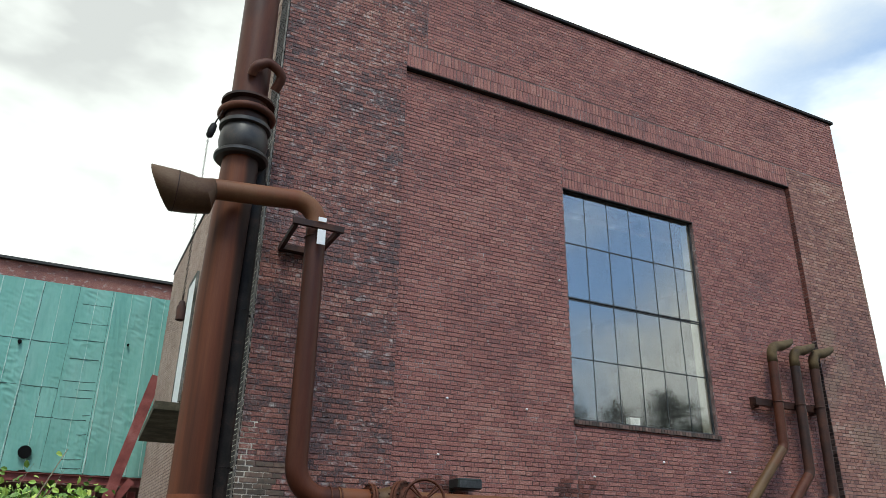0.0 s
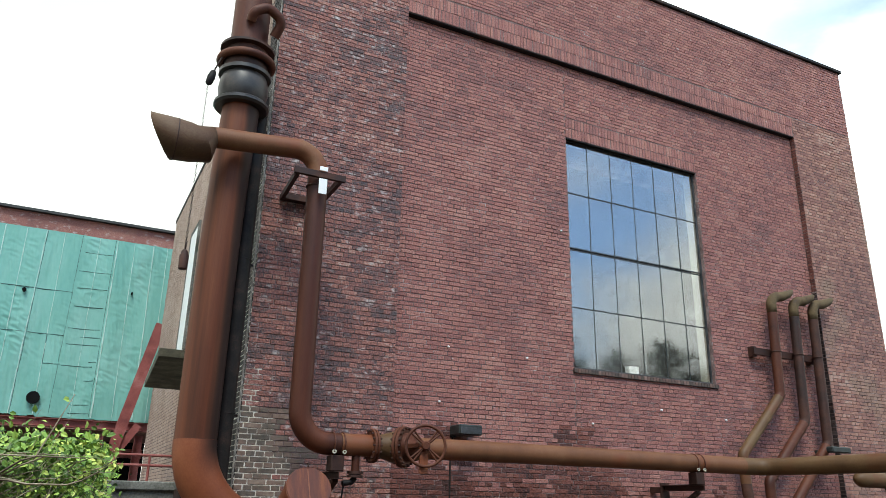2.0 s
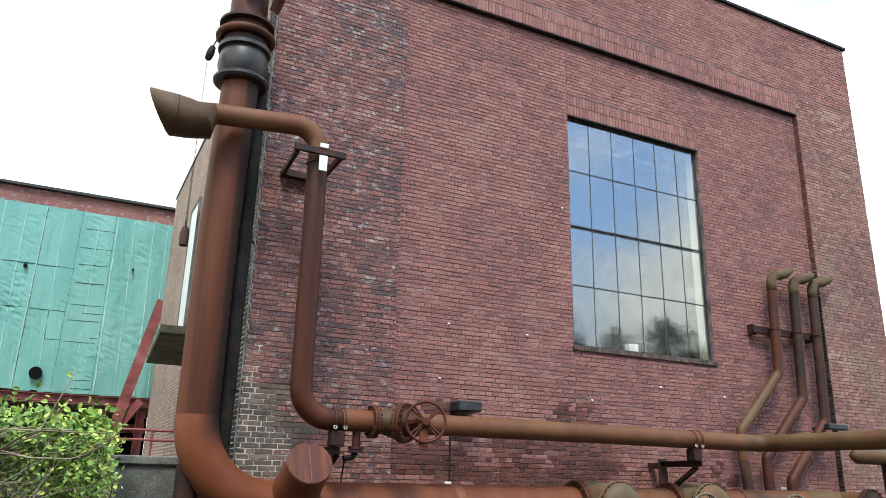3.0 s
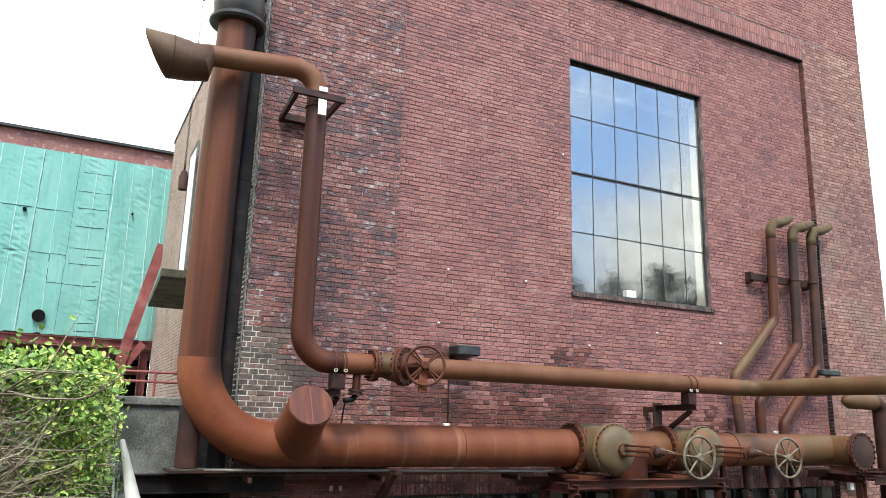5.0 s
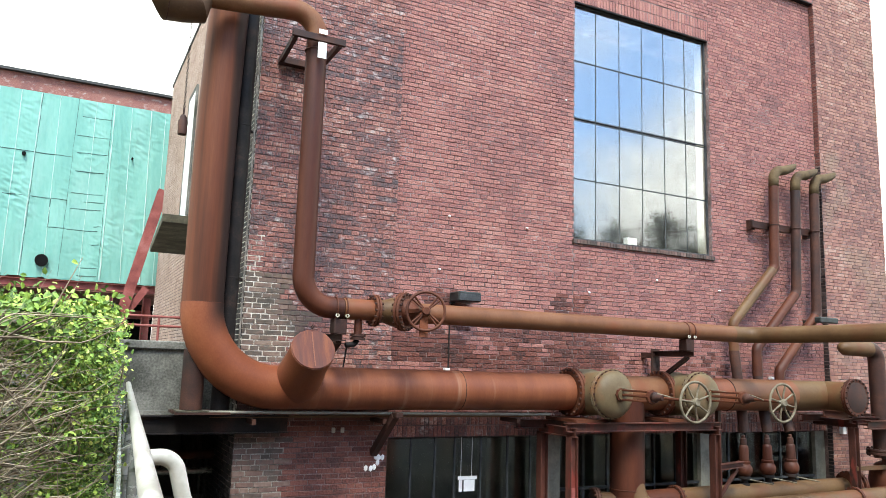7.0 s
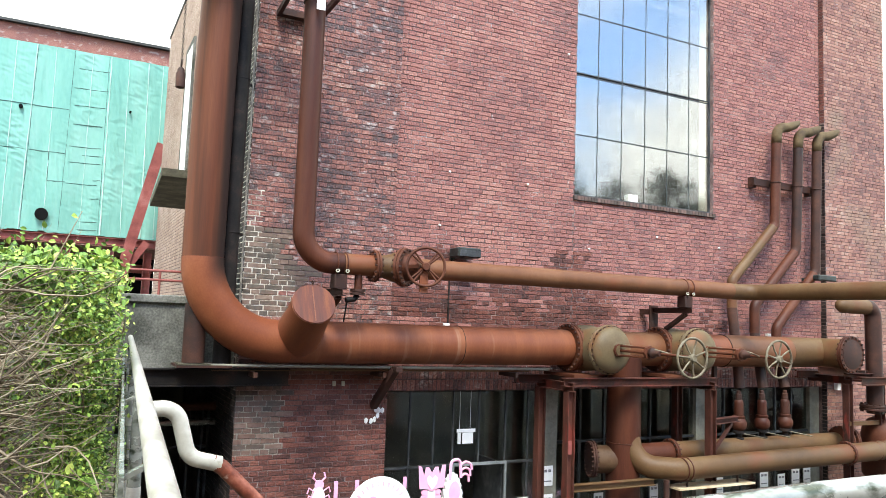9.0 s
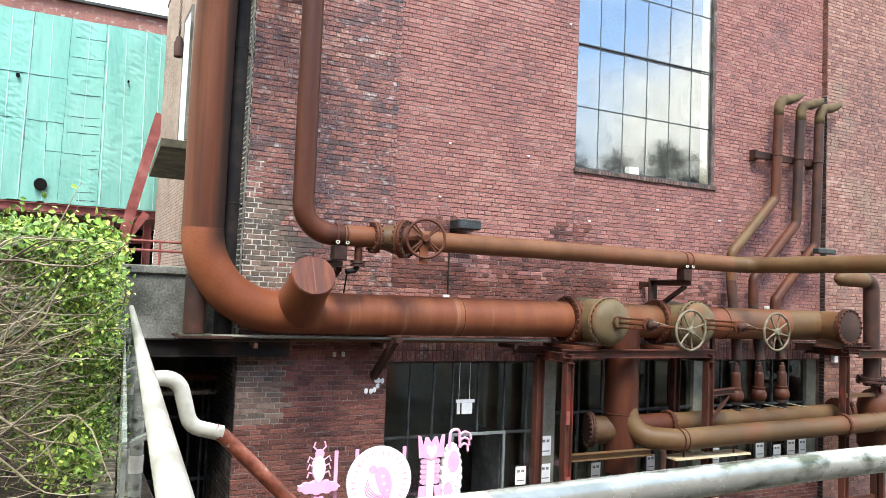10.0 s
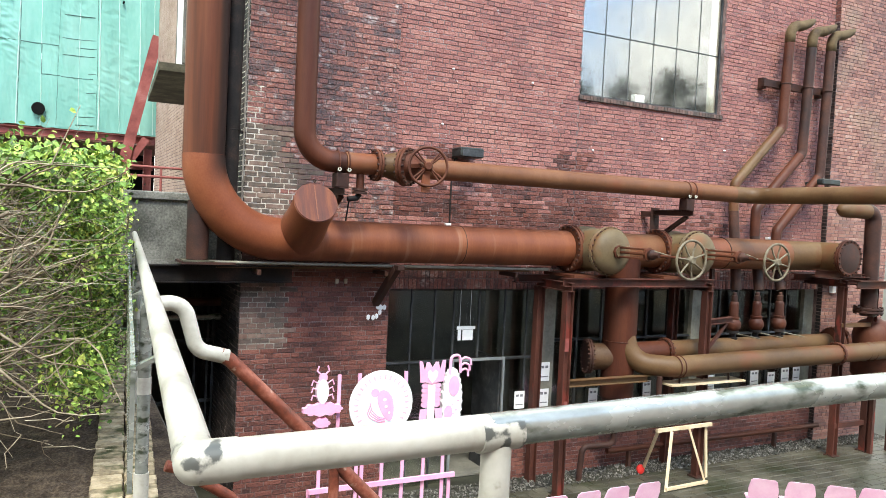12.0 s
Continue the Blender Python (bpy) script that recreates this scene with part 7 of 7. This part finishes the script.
# pavers of the courtyard: laid in courses along the hall
pr = random.Random(3)
PW, PD = 0.40, 0.20
one = None
pv, pf = [], []
count = 0
def paver_corners(x, y, w, d, lift):
    c = 0.008
    return [(x, y, -0.012), (x + w, y, -0.012), (x + w, y + d, -0.012), (x, y + d, -0.012), (x + c, y + c, lift), (x + w - c, y + c, lift), (x + w - c, y + d - c, lift), (x + c, y + d - c, lift)]


for j in range(46):
    y = 1.2 + j * PD
    for i in range(62):
        x = 2.2 + i * PW + (j % 2) * PW / 2
        if x > 24 or (x < 4.2 and y < 3.6):
            continue
        lift = pr.uniform(-0.002, 0.003)
        if 8.6 < x < 15.5 and 8.2 < y < 10.3 and count < 190:
            if one is None:
                one = bpy.data.meshes.new("paver")
                one.from_pydata(paver_corners(0, 0, PW - 0.012, PD - 0.012, 0.0), [], [(4, 5, 6, 7), (0, 1, 5, 4), (1, 2, 6, 5), (2, 3, 7, 6), (3, 0, 4, 7)])
                one.materials.append(M_PAVER_ONE)
            o = new("paver", one)
            o.parent = ground
            o.location = (x, y, lift)
            count += 1
        else:
            n = len(pv)
            pv += paver_corners(x, y, PW - 0.012, PD - 0.012, lift)
            pf += [tuple(n + k for k in f) for f in ((4, 5, 6, 7), (0, 1, 5, 4), (1, 2, 6, 5), (2, 3, 7, 6), (3, 0, 4, 7))]
me = bpy.data.meshes.new("pavers")
me.from_pydata(pv, [], pf)
me.materials.append(M_PAVER)
o = new("pavers", me)
o.parent = ground
tagged(o, "dark damp stone pavers with mossy joints", kind="stuff")

# gravel strip along the foot of the hall
gv, gf = [], []
gr = random.Random(9)
for _ in range(5200):
    x, y, s = gr.uniform(4.7, 17.0), gr.uniform(10.30, 10.92), gr.uniform(0.008, 0.025)
    n = len(gv)
    q = Euler((gr.uniform(0, 3), gr.uniform(0, 3), gr.uniform(0, 3))).to_matrix()
    for d in ((1, 0, 0), (-0.9, 0.1, 0), (0, 1, 0.1), (0.1, -1.1, 0), (0, 0, 0.7), (0, 0.1, -0.7)):
        v = q @ (Vector(d) * s)
        gv.append((x + v.x, y + v.y, 0.012 + s * 0.3 + v.z))
    gf += [(n + a, n + b, n + c) for a, b, c in ((0, 2, 4), (2, 1, 4), (1, 3, 4), (3, 0, 4), (2, 0, 5), (1, 2, 5), (3, 1, 5), (0, 3, 5))]
me = bpy.data.meshes.new("gravel")
me.from_pydata(gv, [], gf)
me.materials.append(M_GRAVEL)
tagged(new("gravel", me), "pale loose gravel along the foot of the wall", "gravel", kind="stuff")

# brick edging of the planting bed
er = random.Random(6)
edge = structure("edging", box(B(), -0.30, 0.705, 1.25, 10.2, 2.862, 2.885), M_SOIL, "brick edging between the bed and the guard rail")
eshape = None
for k in range(118):
    y = 1.3 + 0.075 * k
    for half in (0, 1):
        if eshape is None:
            b = B()
            box(b, 0, 0.165, 0, 0.066, 0, 0.06, 0.006)
            eshape = bpy.data.meshes.new("brick")
            b.to_mesh(eshape)
            b.free()
            eshape.materials.append(M_EDGE)
        o = new("brick", eshape)
        o.parent = edge
        o.matrix_basis = pose(rx(y) - 0.24 + half * 0.175 + er.uniform(-0.006, 0.006), y, 2.868 + er.uniform(-0.004, 0.004), 0, 0, -4 + er.uniform(-2, 2))
